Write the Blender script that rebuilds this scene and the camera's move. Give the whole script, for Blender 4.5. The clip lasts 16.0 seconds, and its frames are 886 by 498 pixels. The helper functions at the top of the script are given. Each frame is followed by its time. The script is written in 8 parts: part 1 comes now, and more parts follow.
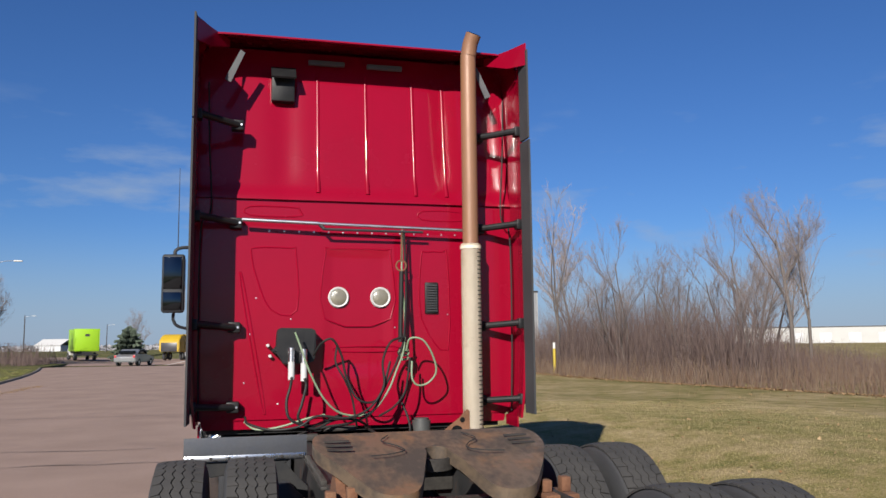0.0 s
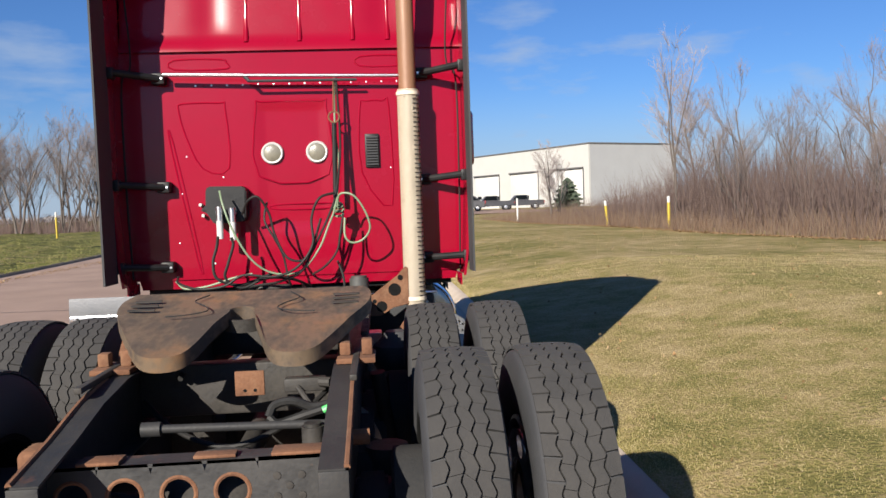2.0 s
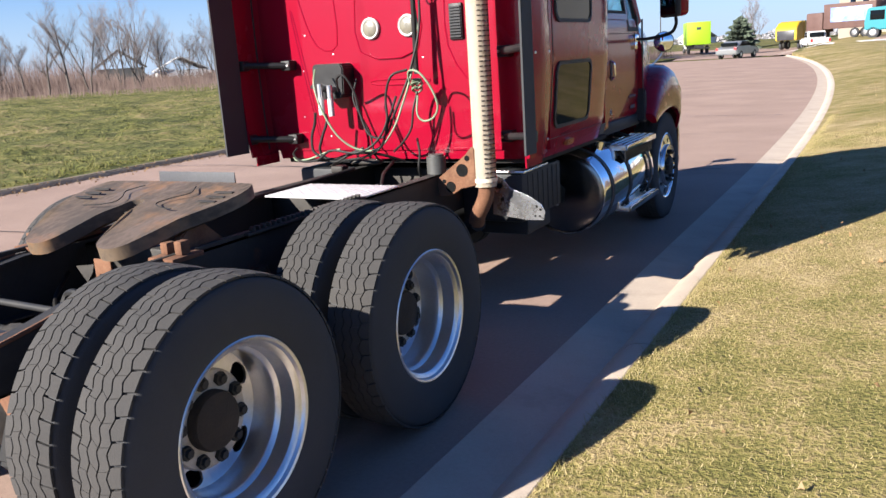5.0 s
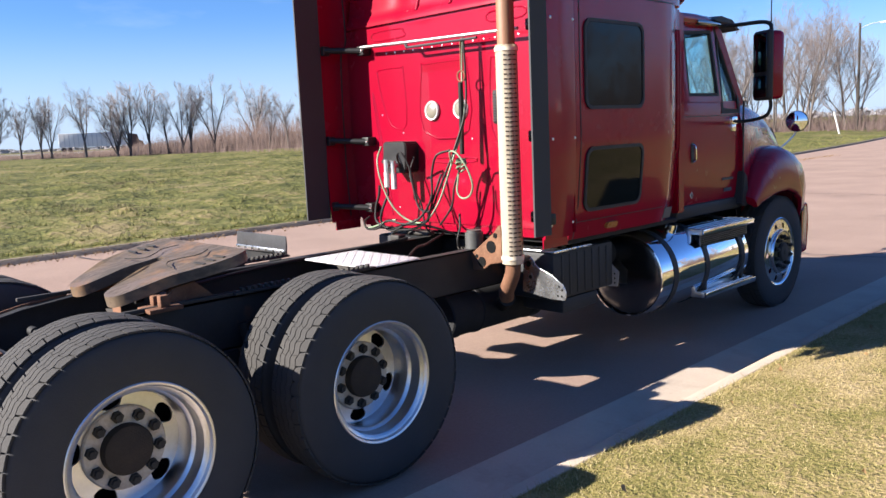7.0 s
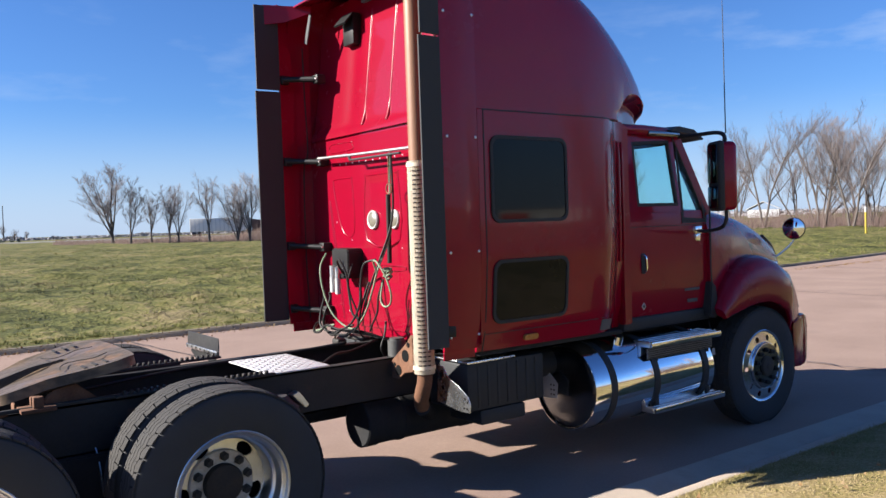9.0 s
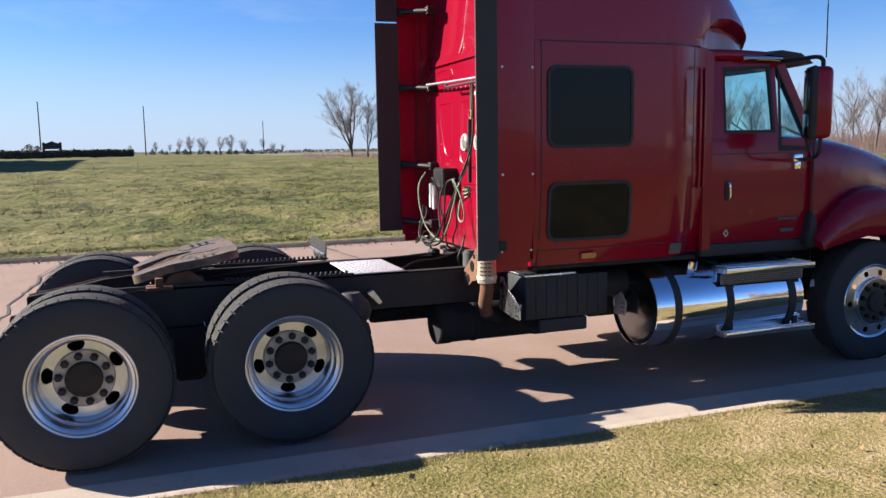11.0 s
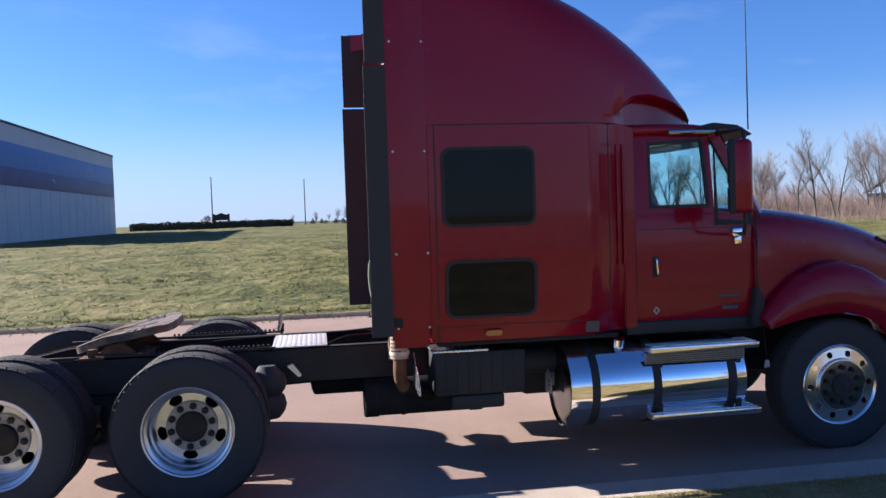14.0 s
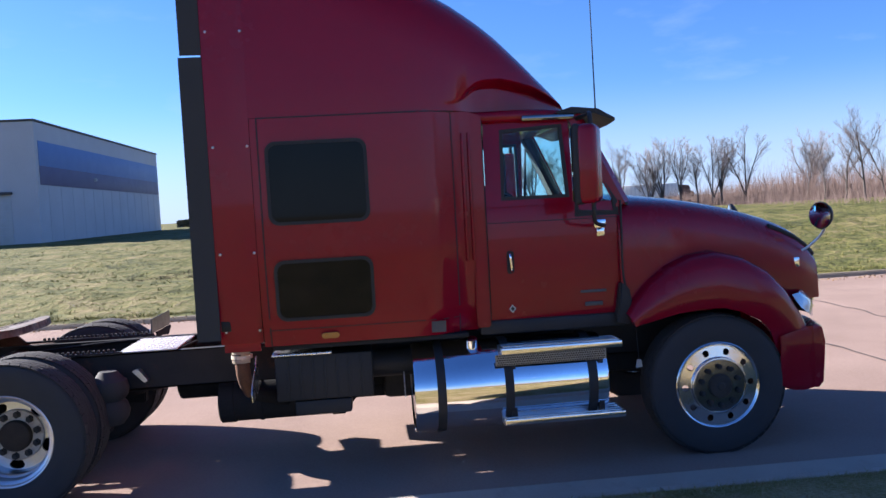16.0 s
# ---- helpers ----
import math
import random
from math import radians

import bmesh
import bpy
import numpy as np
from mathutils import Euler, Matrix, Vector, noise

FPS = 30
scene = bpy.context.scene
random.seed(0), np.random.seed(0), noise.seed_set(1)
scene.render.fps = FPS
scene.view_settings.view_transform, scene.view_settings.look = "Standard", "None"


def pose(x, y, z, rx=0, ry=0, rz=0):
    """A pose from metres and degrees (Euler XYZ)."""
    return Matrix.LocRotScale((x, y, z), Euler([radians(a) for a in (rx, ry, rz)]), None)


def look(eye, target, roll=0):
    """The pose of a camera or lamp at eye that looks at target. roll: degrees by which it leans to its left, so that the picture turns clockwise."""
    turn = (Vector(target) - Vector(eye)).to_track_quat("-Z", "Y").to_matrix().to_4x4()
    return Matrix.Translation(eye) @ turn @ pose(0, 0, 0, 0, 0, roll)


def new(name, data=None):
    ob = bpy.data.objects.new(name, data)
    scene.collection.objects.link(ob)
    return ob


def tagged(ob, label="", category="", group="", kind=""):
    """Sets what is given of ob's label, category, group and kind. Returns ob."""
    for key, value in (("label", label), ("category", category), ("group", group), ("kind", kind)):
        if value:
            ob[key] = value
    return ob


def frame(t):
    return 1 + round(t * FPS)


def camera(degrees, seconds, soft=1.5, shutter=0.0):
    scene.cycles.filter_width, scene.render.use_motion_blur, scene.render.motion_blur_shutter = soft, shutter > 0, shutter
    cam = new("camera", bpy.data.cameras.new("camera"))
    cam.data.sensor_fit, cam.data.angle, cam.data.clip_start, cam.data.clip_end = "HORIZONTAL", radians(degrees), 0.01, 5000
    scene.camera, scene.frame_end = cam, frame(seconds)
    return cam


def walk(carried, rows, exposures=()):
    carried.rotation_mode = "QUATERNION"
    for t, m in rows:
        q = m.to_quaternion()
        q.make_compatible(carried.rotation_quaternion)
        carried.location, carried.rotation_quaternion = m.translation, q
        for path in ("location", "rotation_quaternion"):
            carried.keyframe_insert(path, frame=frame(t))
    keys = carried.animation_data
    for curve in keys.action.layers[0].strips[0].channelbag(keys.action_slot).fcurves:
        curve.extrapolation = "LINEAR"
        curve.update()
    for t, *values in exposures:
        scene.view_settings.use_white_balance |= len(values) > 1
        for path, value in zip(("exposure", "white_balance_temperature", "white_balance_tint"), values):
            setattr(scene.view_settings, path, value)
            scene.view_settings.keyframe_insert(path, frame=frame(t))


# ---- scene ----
cam = camera(57.3, 16.0)
# seconds, eye, target, roll
PATH = [
    (0, (-0.043, -0.003, 1.545), (0.447, 1.922, 1.777), -0.61),
    (0.5, (0.290, -0.065, 1.527), (0.676, 1.893, 1.656), -0.41),
    (1, (0.611, -0.004, 1.498), (0.912, 1.973, 1.521), -0.45),
    (1.5, (0.934, 0.087, 1.484), (1.188, 2.071, 1.455), -1.27),
    (2, (1.317, 0.154, 1.487), (1.468, 2.145, 1.380), -2.01),
    (2.5, (1.679, 0.315, 1.439), (1.748, 2.302, 1.226), -2.89),
    (3, (2.111, 0.428, 1.414), (2.074, 2.405, 1.114), -4.45),
    (3.5, (2.601, 0.558, 1.534), (2.271, 2.486, 1.115), -3.91),
    (4, (2.969, 0.688, 1.578), (2.415, 2.556, 1.126), -3.60),
    (4.5, (3.395, 0.770, 1.593), (2.624, 2.556, 1.129), -3.93),
    (4.7, (3.534, 0.814, 1.618), (2.681, 2.560, 1.144), -4.00),
    (7, (4.910, 1.459, 1.725), (3.488, 2.835, 1.436), -2.57),
    (7.5, (5.192, 1.640, 1.735), (3.724, 2.977, 1.498), -2.75),
    (8, (5.429, 1.924, 1.790), (3.912, 3.218, 1.625), -2.52),
    (8.5, (5.697, 2.171, 1.826), (4.124, 3.403, 1.732), -2.80),
    (9, (5.824, 2.392, 1.830), (4.211, 3.572, 1.765), -1.96),
    (9.5, (6.045, 2.652, 1.831), (4.313, 3.647, 1.736), -1.58),
    (10, (6.284, 2.818, 1.819), (4.471, 3.639, 1.626), -0.78),
    (12.5, (7.373, 3.741, 1.922), (5.458, 4.291, 1.740), -2.00),
    (13, (7.375, 4.053, 1.946), (5.451, 4.591, 1.876), -2.28),
    (13.5, (7.483, 4.412, 1.943), (5.527, 4.827, 1.934), -1.85),
    (14, (7.460, 4.772, 1.897), (5.486, 5.084, 1.816), -1.90),
    (14.5, (7.457, 5.142, 1.905), (5.479, 5.411, 1.794), -2.18),
    (15, (7.482, 5.542, 1.914), (5.495, 5.746, 1.800), -1.99),
    (15.5, (7.383, 5.914, 1.876), (5.398, 6.124, 1.754), -2.68),
    (16, (7.350, 6.287, 1.873), (5.361, 6.474, 1.772), -3.19),
]
# seconds, stops, kelvin, tint
EXPOSURES = [(0.0, 0.74, 6250, 11), (1.5, 1.02, 6450, 10), (2.5, 1.12, 6500, 11), (3.5, 1.22, 6450, 12), (4.0, 1.54, 6350, 12), (4.5, 1.66, 6300, 12), (7.0, 1.86, 6350, 13), (8.0, 1.70, 6300, 12), (9.0, 1.58, 6300, 12), (10.0, 1.60, 6350, 13),
             (12.5, 1.66, 6550, 13), (13.0, 1.54, 6400, 14), (13.5, 1.36, 6350, 15), (14.0, 1.60, 6000, 16), (14.5, 1.84, 5900, 16), (15.0, 1.76, 5900, 16), (16.0, 1.86, 5950, 17)]
walk(cam, [(t, look(eye, target, roll)) for t, eye, target, roll in PATH], EXPOSURES)

# ---------------------------------------------------------------- sky and sun
SUN_X, SUN_Y = 0.98, 1.75          # metres of shadow per metre of height
world = bpy.data.worlds.new("sky")
scene.world = world
world.use_nodes = True
wn, wl = world.node_tree.nodes, world.node_tree.links
wn.clear()
sky = wn.new("ShaderNodeTexSky")
sky.sky_type = "NISHITA"
sky.sun_disc = False
sky.sun_elevation = math.atan(1 / math.hypot(SUN_X, SUN_Y))
sky.sun_rotation = math.atan2(-SUN_X, -SUN_Y)
sky.air_density, sky.dust_density, sky.ozone_density = 1.0, 0.25, 5.0
bg = wn.new("ShaderNodeBackground")
bg.inputs["Strength"].default_value = 0.040
# thin low clouds, blended into the sky near the horizon
tc = wn.new("ShaderNodeTexCoord")
sep = wn.new("ShaderNodeSeparateXYZ")
wl.new(tc.outputs["Generated"], sep.inputs[0])
squash = wn.new("ShaderNodeMapping")
squash.inputs["Scale"].default_value = (0.9, 0.9, 3.2)
wl.new(tc.outputs["Generated"], squash.inputs[0])
cn = wn.new("ShaderNodeTexNoise")
cn.inputs["Scale"].default_value, cn.inputs["Detail"].default_value, cn.inputs["Roughness"].default_value = 7.5, 7.0, 0.55
wl.new(squash.outputs[0], cn.inputs["Vector"])
cr = wn.new("ShaderNodeValToRGB")
cr.color_ramp.elements[0].position, cr.color_ramp.elements[1].position = 0.53, 0.74
wl.new(cn.outputs["Fac"], cr.inputs[0])
hr = wn.new("ShaderNodeValToRGB")
for p, v in ((0.0, 0.75), (0.06, 0.85), (0.20, 0.7), (0.30, 0.0)):
    e = hr.color_ramp.elements[0] if p == 0.0 else hr.color_ramp.elements.new(p)
    e.position, e.color = p, (v, v, v, 1)
hr.color_ramp.elements[-1].color = (0, 0, 0, 1)
wl.new(sep.outputs["Z"], hr.inputs[0])
cm = wn.new("ShaderNodeMath")
cm.operation = "MULTIPLY"
wl.new(cr.outputs[0], cm.inputs[0])
side = wn.new("ShaderNodeVectorMath")
side.operation = "DOT_PRODUCT"
side.inputs[1].default_value = (0.45, 0.89, 0.0)
wl.new(tc.outputs["Generated"], side.inputs[0])
north = wn.new("ShaderNodeMapRange")
for nm, v in (("From Min", 0.35), ("From Max", 0.85), ("To Min", 0.28), ("To Max", 1.0)):
    north.inputs[nm].default_value = v
wl.new(side.outputs["Value"], north.inputs["Value"])
low = wn.new("ShaderNodeMath")
low.operation = "MULTIPLY"
wl.new(hr.outputs[0], low.inputs[0])
wl.new(north.outputs[0], low.inputs[1])
wl.new(low.outputs[0], cm.inputs[1])
haze = wn.new("ShaderNodeMapRange")
haze.interpolation_type = "SMOOTHSTEP"
for nm, v in (("From Min", 0.0), ("From Max", 0.15), ("To Min", 0.72), ("To Max", 0.0)):
    haze.inputs[nm].default_value = v
wl.new(sep.outputs["Z"], haze.inputs["Value"])
cloud = wn.new("ShaderNodeMath")
cloud.operation = "MAXIMUM"
wl.new(cm.outputs[0], cloud.inputs[0])
wl.new(haze.outputs[0], cloud.inputs[1])
cx = wn.new("ShaderNodeMix")
cx.data_type = "RGBA"
cx.inputs[7].default_value = (4.9, 6.1, 8.0, 1)
wl.new(cloud.outputs[0], cx.inputs[0])
hs = wn.new("ShaderNodeHueSaturation")
hs.inputs["Saturation"].default_value = 1.05
tint = wn.new("ShaderNodeMix")
tint.data_type, tint.blend_type = "RGBA", "MULTIPLY"
tint.inputs[0].default_value, tint.inputs[7].default_value = 1.0, (0.76, 0.97, 1.31, 1)
wl.new(sky.outputs[0], hs.inputs["Color"])
wl.new(hs.outputs[0], tint.inputs[6])
wl.new(tint.outputs[2], cx.inputs[6])
wl.new(cx.outputs[2], bg.inputs[0])
wo = wn.new("ShaderNodeOutputWorld")
wl.new(bg.outputs[0], wo.inputs[0])

sun_data = bpy.data.lights.new("sun", "SUN")
sun_data.energy, sun_data.angle, sun_data.color = 5.0, radians(0.5), (1.0, 0.93, 0.82)
sun = new("sun", sun_data)
sun.matrix_world = look((-SUN_X * 20, -SUN_Y * 20, 20), (0, 0, 0))

# ---------------------------------------------------------------- materials


def mat(name, col, col2=None, rough=0.5, metal=0.0, scale=6.0, amount=0.5, fine=60.0, bump=0.0, bump_scale=120.0,
        rough2=None, coat=0.0, spec=0.5, stretch=(1, 1, 1), dirt=None, dirt_at=(0.55, 0.75), vary=0.0):
    """Two-scale procedural surface in object space."""
    m = bpy.data.materials.new(name)
    m.use_nodes = True
    n, l = m.node_tree.nodes, m.node_tree.links
    b = n["Principled BSDF"]
    b.inputs["Metallic"].default_value = metal
    b.inputs["Coat Weight"].default_value = coat
    b.inputs["Coat Roughness"].default_value = 0.04
    b.inputs["Specular IOR Level"].default_value = spec
    col2 = col2 or tuple(c * 0.7 for c in col)
    t = n.new("ShaderNodeTexCoord")
    mp = n.new("ShaderNodeMapping")
    mp.inputs["Scale"].default_value = stretch
    l.new(t.outputs["Object"], mp.inputs[0])
    a = n.new("ShaderNodeTexNoise")
    a.inputs["Scale"].default_value, a.inputs["Detail"].default_value = scale, 5.0
    l.new(mp.outputs[0], a.inputs["Vector"])
    f = n.new("ShaderNodeTexNoise")
    f.inputs["Scale"].default_value, f.inputs["Detail"].default_value = fine, 4.0
    l.new(mp.outputs[0], f.inputs["Vector"])
    s = n.new("ShaderNodeMath")
    s.operation = "MULTIPLY_ADD"
    l.new(f.outputs["Fac"], s.inputs[0])
    s.inputs[1].default_value = 0.5
    l.new(a.outputs["Fac"], s.inputs[2])
    r = n.new("ShaderNodeMapRange")
    r.inputs["From Min"].default_value, r.inputs["From Max"].default_value = 0.75 - 0.3 / max(amount, 0.05) * 0.5, 0.75 + 0.3 / max(amount, 0.05) * 0.5
    l.new(s.outputs[0], r.inputs["Value"])
    x = n.new("ShaderNodeMix")
    x.data_type = "RGBA"
    x.inputs[6].default_value, x.inputs[7].default_value = (*col, 1), (*col2, 1)
    l.new(r.outputs[0], x.inputs[0])
    out = x.outputs[2]
    if dirt:
        d = n.new("ShaderNodeTexNoise")
        d.inputs["Scale"].default_value, d.inputs["Detail"].default_value, d.inputs["Roughness"].default_value = scale * 0.7, 8.0, 0.65
        l.new(t.outputs["Object"], d.inputs["Vector"])
        dr = n.new("ShaderNodeMapRange")
        dr.inputs["From Min"].default_value, dr.inputs["From Max"].default_value = dirt_at
        l.new(d.outputs["Fac"], dr.inputs["Value"])
        dx = n.new("ShaderNodeMix")
        dx.data_type = "RGBA"
        dx.inputs[7].default_value = (*dirt, 1)
        l.new(dr.outputs[0], dx.inputs[0])
        l.new(out, dx.inputs[6])
        out = dx.outputs[2]
    if vary:
        oi = n.new("ShaderNodeObjectInfo")
        hv = n.new("ShaderNodeHueSaturation")
        vr = n.new("ShaderNodeMapRange")
        vr.inputs["To Min"].default_value, vr.inputs["To Max"].default_value = 1 - vary, 1 + vary
        l.new(oi.outputs["Random"], vr.inputs["Value"])
        l.new(vr.outputs[0], hv.inputs["Value"])
        l.new(out, hv.inputs["Color"])
        out = hv.outputs[0]
    l.new(out, b.inputs["Base Color"])
    q = n.new("ShaderNodeMapRange")
    q.inputs["To Min"].default_value, q.inputs["To Max"].default_value = rough, rough2 if rough2 is not None else min(1.0, rough * 1.25)
    l.new(r.outputs[0], q.inputs["Value"])
    l.new(q.outputs[0], b.inputs["Roughness"])
    if bump:
        bn = n.new("ShaderNodeTexNoise")
        bn.inputs["Scale"].default_value, bn.inputs["Detail"].default_value = bump_scale, 5.0
        l.new(mp.outputs[0], bn.inputs["Vector"])
        bp = n.new("ShaderNodeBump")
        bp.inputs["Strength"].default_value, bp.inputs["Distance"].default_value = min(1.0, bump), 0.01
        l.new(bn.outputs["Fac"], bp.inputs["Height"])
        l.new(bp.outputs[0], b.inputs["Normal"])
    return m


def glass(name, tint, alpha_mix, rough=0.02):
    """Thin pane: tinted see-through mixed with a mirror-like surface by Fresnel gloss."""
    m = bpy.data.materials.new(name)
    m.use_nodes = True
    n, l = m.node_tree.nodes, m.node_tree.links
    n.remove(n["Principled BSDF"])
    tr = n.new("ShaderNodeBsdfTransparent")
    tr.inputs[0].default_value = (*tint, 1)
    gl = n.new("ShaderNodeBsdfGlossy")
    gl.inputs["Roughness"].default_value = rough
    lw = n.new("ShaderNodeLayerWeight")
    lw.inputs["Blend"].default_value = 0.5
    pw = n.new("ShaderNodeMath")
    pw.operation = "POWER"
    pw.inputs[1].default_value = 4.0
    l.new(lw.outputs["Facing"], pw.inputs[0])
    ad = n.new("ShaderNodeMath")
    ad.operation = "MULTIPLY_ADD"
    ad.inputs[1].default_value, ad.inputs[2].default_value = 0.45, alpha_mix
    l.new(pw.outputs[0], ad.inputs[0])
    mx = n.new("ShaderNodeMixShader")
    l.new(ad.outputs[0], mx.inputs[0])
    l.new(tr.outputs[0], mx.inputs[1])
    l.new(gl.outputs[0], mx.inputs[2])
    l.new(mx.outputs[0], n["Material Output"].inputs[0])
    return m


RED = mat("red_paint", (0.222, 0.0015, 0.0155), (0.192, 0.0013, 0.0132), rough=0.22, rough2=0.3, scale=1.5, amount=0.4, fine=9, coat=0.38, bump=0.012, bump_scale=4.0, spec=0.15)
BLACK = mat("black_plastic", (0.020, 0.022, 0.025), (0.032, 0.033, 0.035), rough=0.5, scale=5, fine=80, bump=0.15, bump_scale=300, spec=0.25)
INK = mat("satin_black_paint", (0.007, 0.007, 0.008), (0.013, 0.013, 0.013), rough=0.4, rough2=0.6, scale=8, fine=70, bump=0.1, spec=0.3)
MATTE = mat("matte_black_steel", (0.022, 0.023, 0.025), (0.036, 0.035, 0.034), rough=0.75, scale=6, fine=60, bump=0.2, bump_scale=120, spec=0.05)
RUBBER = mat("rubber_seal", (0.02, 0.022, 0.024), (0.035, 0.035, 0.037), rough=0.7, scale=4, fine=50, bump=0.1)
TYRE = mat("tyre_rubber", (0.030, 0.031, 0.034), (0.044, 0.044, 0.046), rough=0.7, scale=7, fine=90, bump=0.25, bump_scale=200, dirt=(0.05, 0.046, 0.042), dirt_at=(0.62, 0.9), spec=0.3)
TREAD = mat("worn_tread", (0.022, 0.021, 0.0205), (0.044, 0.041, 0.038), rough=0.85, scale=9, fine=120, bump=0.35, bump_scale=260)
ALU = mat("polished_aluminium", (0.80, 0.80, 0.80), (0.68, 0.68, 0.69), rough=0.10, rough2=0.2, metal=1.0, scale=4, fine=40, bump=0.02, bump_scale=40)
ALU_DULL = mat("dusty_aluminium", (0.72, 0.72, 0.735), (0.60, 0.60, 0.61), rough=0.28, rough2=0.42, metal=1.0, scale=9, fine=70, bump=0.06, bump_scale=120, dirt=(0.2, 0.18, 0.16), dirt_at=(0.68, 0.95))
CHROME = mat("chrome", (0.88, 0.88, 0.89), (0.80, 0.80, 0.81), rough=0.04, rough2=0.08, metal=1.0, scale=3, fine=30)
FRAME = mat("frame_paint", (0.020, 0.021, 0.023), (0.038, 0.036, 0.034), rough=0.45, rough2=0.7, scale=6, fine=60, bump=0.12, bump_scale=90, dirt=(0.13, 0.055, 0.03), dirt_at=(0.6, 0.78), spec=0.2)
GREASE = mat("greasy_steel", (0.02, 0.019, 0.018), (0.05, 0.045, 0.04), rough=0.45, rough2=0.8, scale=10, fine=70, bump=0.18, bump_scale=60, spec=0.25)
RUST = mat("rusty_steel", (0.17, 0.0758, 0.0348), (0.0824, 0.0348, 0.019), rough=0.8, scale=9, fine=80, bump=0.28, bump_scale=90, dirt=(0.221, 0.126, 0.0695), dirt_at=(0.55, 0.8))
PLATE = mat("worn_coupling_steel", (0.132, 0.095, 0.063), (0.055, 0.042, 0.032), rough=0.42, rough2=0.75, metal=0.1, scale=6, fine=38, amount=1.3, bump=0.2, bump_scale=30, stretch=(1, 0.5, 1), dirt=(0.225, 0.118, 0.054), dirt_at=(0.52, 0.72))
STACK = mat("heat_stained_pipe", (0.235, 0.115, 0.06), (0.185, 0.095, 0.055), rough=0.45, rough2=0.6, metal=0.1, scale=5, fine=40, stretch=(1, 1, 0.3), bump=0.1, dirt=(0.15, 0.075, 0.04), dirt_at=(0.58, 0.9))
SHIELD = mat("pale_heat_shield", (0.66, 0.58, 0.46), (0.56, 0.48, 0.36), rough=0.4, metal=0.0, scale=6, fine=60, stretch=(1, 1, 0.4), dirt=(0.28, 0.18, 0.10), dirt_at=(0.62, 0.9))
DECK = mat("sunlit_deck_aluminium", (0.592, 0.592, 0.6), (0.496, 0.488, 0.488), rough=0.5, rough2=0.65, metal=0.35, scale=8, fine=60, bump=0.1)
ENDCAP = mat("dull_shaded_metal", (0.30, 0.305, 0.31), (0.22, 0.22, 0.225), rough=0.11, rough2=0.26, metal=1.0, scale=5, fine=50, bump=0.03, bump_scale=60)
PERF = mat("bare_bracket_aluminium", (0.80, 0.81, 0.83), (0.66, 0.67, 0.69), rough=0.22, rough2=0.35, metal=1.0, scale=10, fine=60, bump=0.08)
# stack soot, and shade in holes and inner wheels put in as near-black colour
SOOT_SHADE = mat("soot_and_shade", (0.005, 0.005, 0.005), (0.01, 0.01, 0.01), rough=0.95, scale=20, spec=0.1)
CANISTER = mat("grey_canister", (0.085, 0.085, 0.08), (0.055, 0.055, 0.052), rough=0.5, scale=12, fine=70, metal=0.3)
STEPMESH = mat("perforated_step_mesh", (0.24, 0.25, 0.27), (0.17, 0.175, 0.19), rough=0.25, rough2=0.4, metal=0.9, scale=30, fine=140, bump=0.2, bump_scale=200)
DARK_GLASS = mat("tinted_glass", (0.006, 0.008, 0.009), (0.004, 0.005, 0.006), rough=0.03, rough2=0.05, scale=2, fine=6, spec=0.15)
CLEAR = glass("window_glass", (0.80, 0.95, 0.96), 0.025)
WHITE_PL = mat("white_plastic", (0.474, 0.474, 0.462), (0.392, 0.392, 0.379), rough=0.45, scale=20, fine=90)
LENS = mat("frosted_lens", (0.20, 0.185, 0.14), (0.12, 0.11, 0.085), rough=0.25, scale=30, fine=120, bump=0.2, bump_scale=150, coat=0.5)
AMBER = mat("amber_lens", (0.4, 0.176, 0.048), (0.32, 0.128, 0.032), rough=0.25, scale=30, fine=90, coat=0.5)
HEADLAMP = mat("headlamp_lens", (0.55, 0.57, 0.58), (0.4, 0.42, 0.43), rough=0.08, scale=14, fine=40, coat=1.0, metal=0.4)
GREEN_HOSE = mat("green_cable", (0.126, 0.19, 0.101), (0.19, 0.227, 0.158), rough=0.5, scale=12, fine=80)
BLACK_HOSE = mat("black_hose", (0.010, 0.010, 0.010), (0.02, 0.019, 0.018), rough=0.5, scale=12, fine=80, spec=0.2)
GREY = mat("grey_cloth", (0.10, 0.10, 0.105), (0.07, 0.07, 0.072), rough=0.9, scale=12, fine=120, bump=0.2)
SIDE_MIRROR = mat("dark_mirror_face", (0.06, 0.07, 0.08), (0.05, 0.06, 0.07), rough=0.01, rough2=0.02, metal=1.0, scale=2, fine=5)
MIRROR = mat("mirror_face", (0.85, 0.86, 0.87), (0.83, 0.84, 0.85), rough=0.01, rough2=0.015, metal=1.0, scale=2, fine=5)

ASPHALT = mat("pink_asphalt", (0.30, 0.214, 0.172), (0.248, 0.176, 0.142), rough=0.85, scale=0.7, fine=45, amount=0.8, bump=0.5, bump_scale=170, dirt=(0.175, 0.128, 0.106), dirt_at=(0.58, 0.85), spec=0.1)
CONCRETE = mat("kerb_concrete", (0.45, 0.375, 0.30), (0.37, 0.305, 0.245), rough=0.9, scale=2.5, fine=60, bump=0.4, bump_scale=150, dirt=(0.25, 0.205, 0.165), dirt_at=(0.55, 0.8), vary=0.06, spec=0.15)
# west kerb: dirt, plus the shade of its road face darkened into the colour
DIRT_SHADE_KERB = mat("dirty_shaded_concrete", (0.21, 0.165, 0.125), (0.12, 0.097, 0.075), rough=0.95, scale=3, fine=40, bump=0.4, vary=0.1)
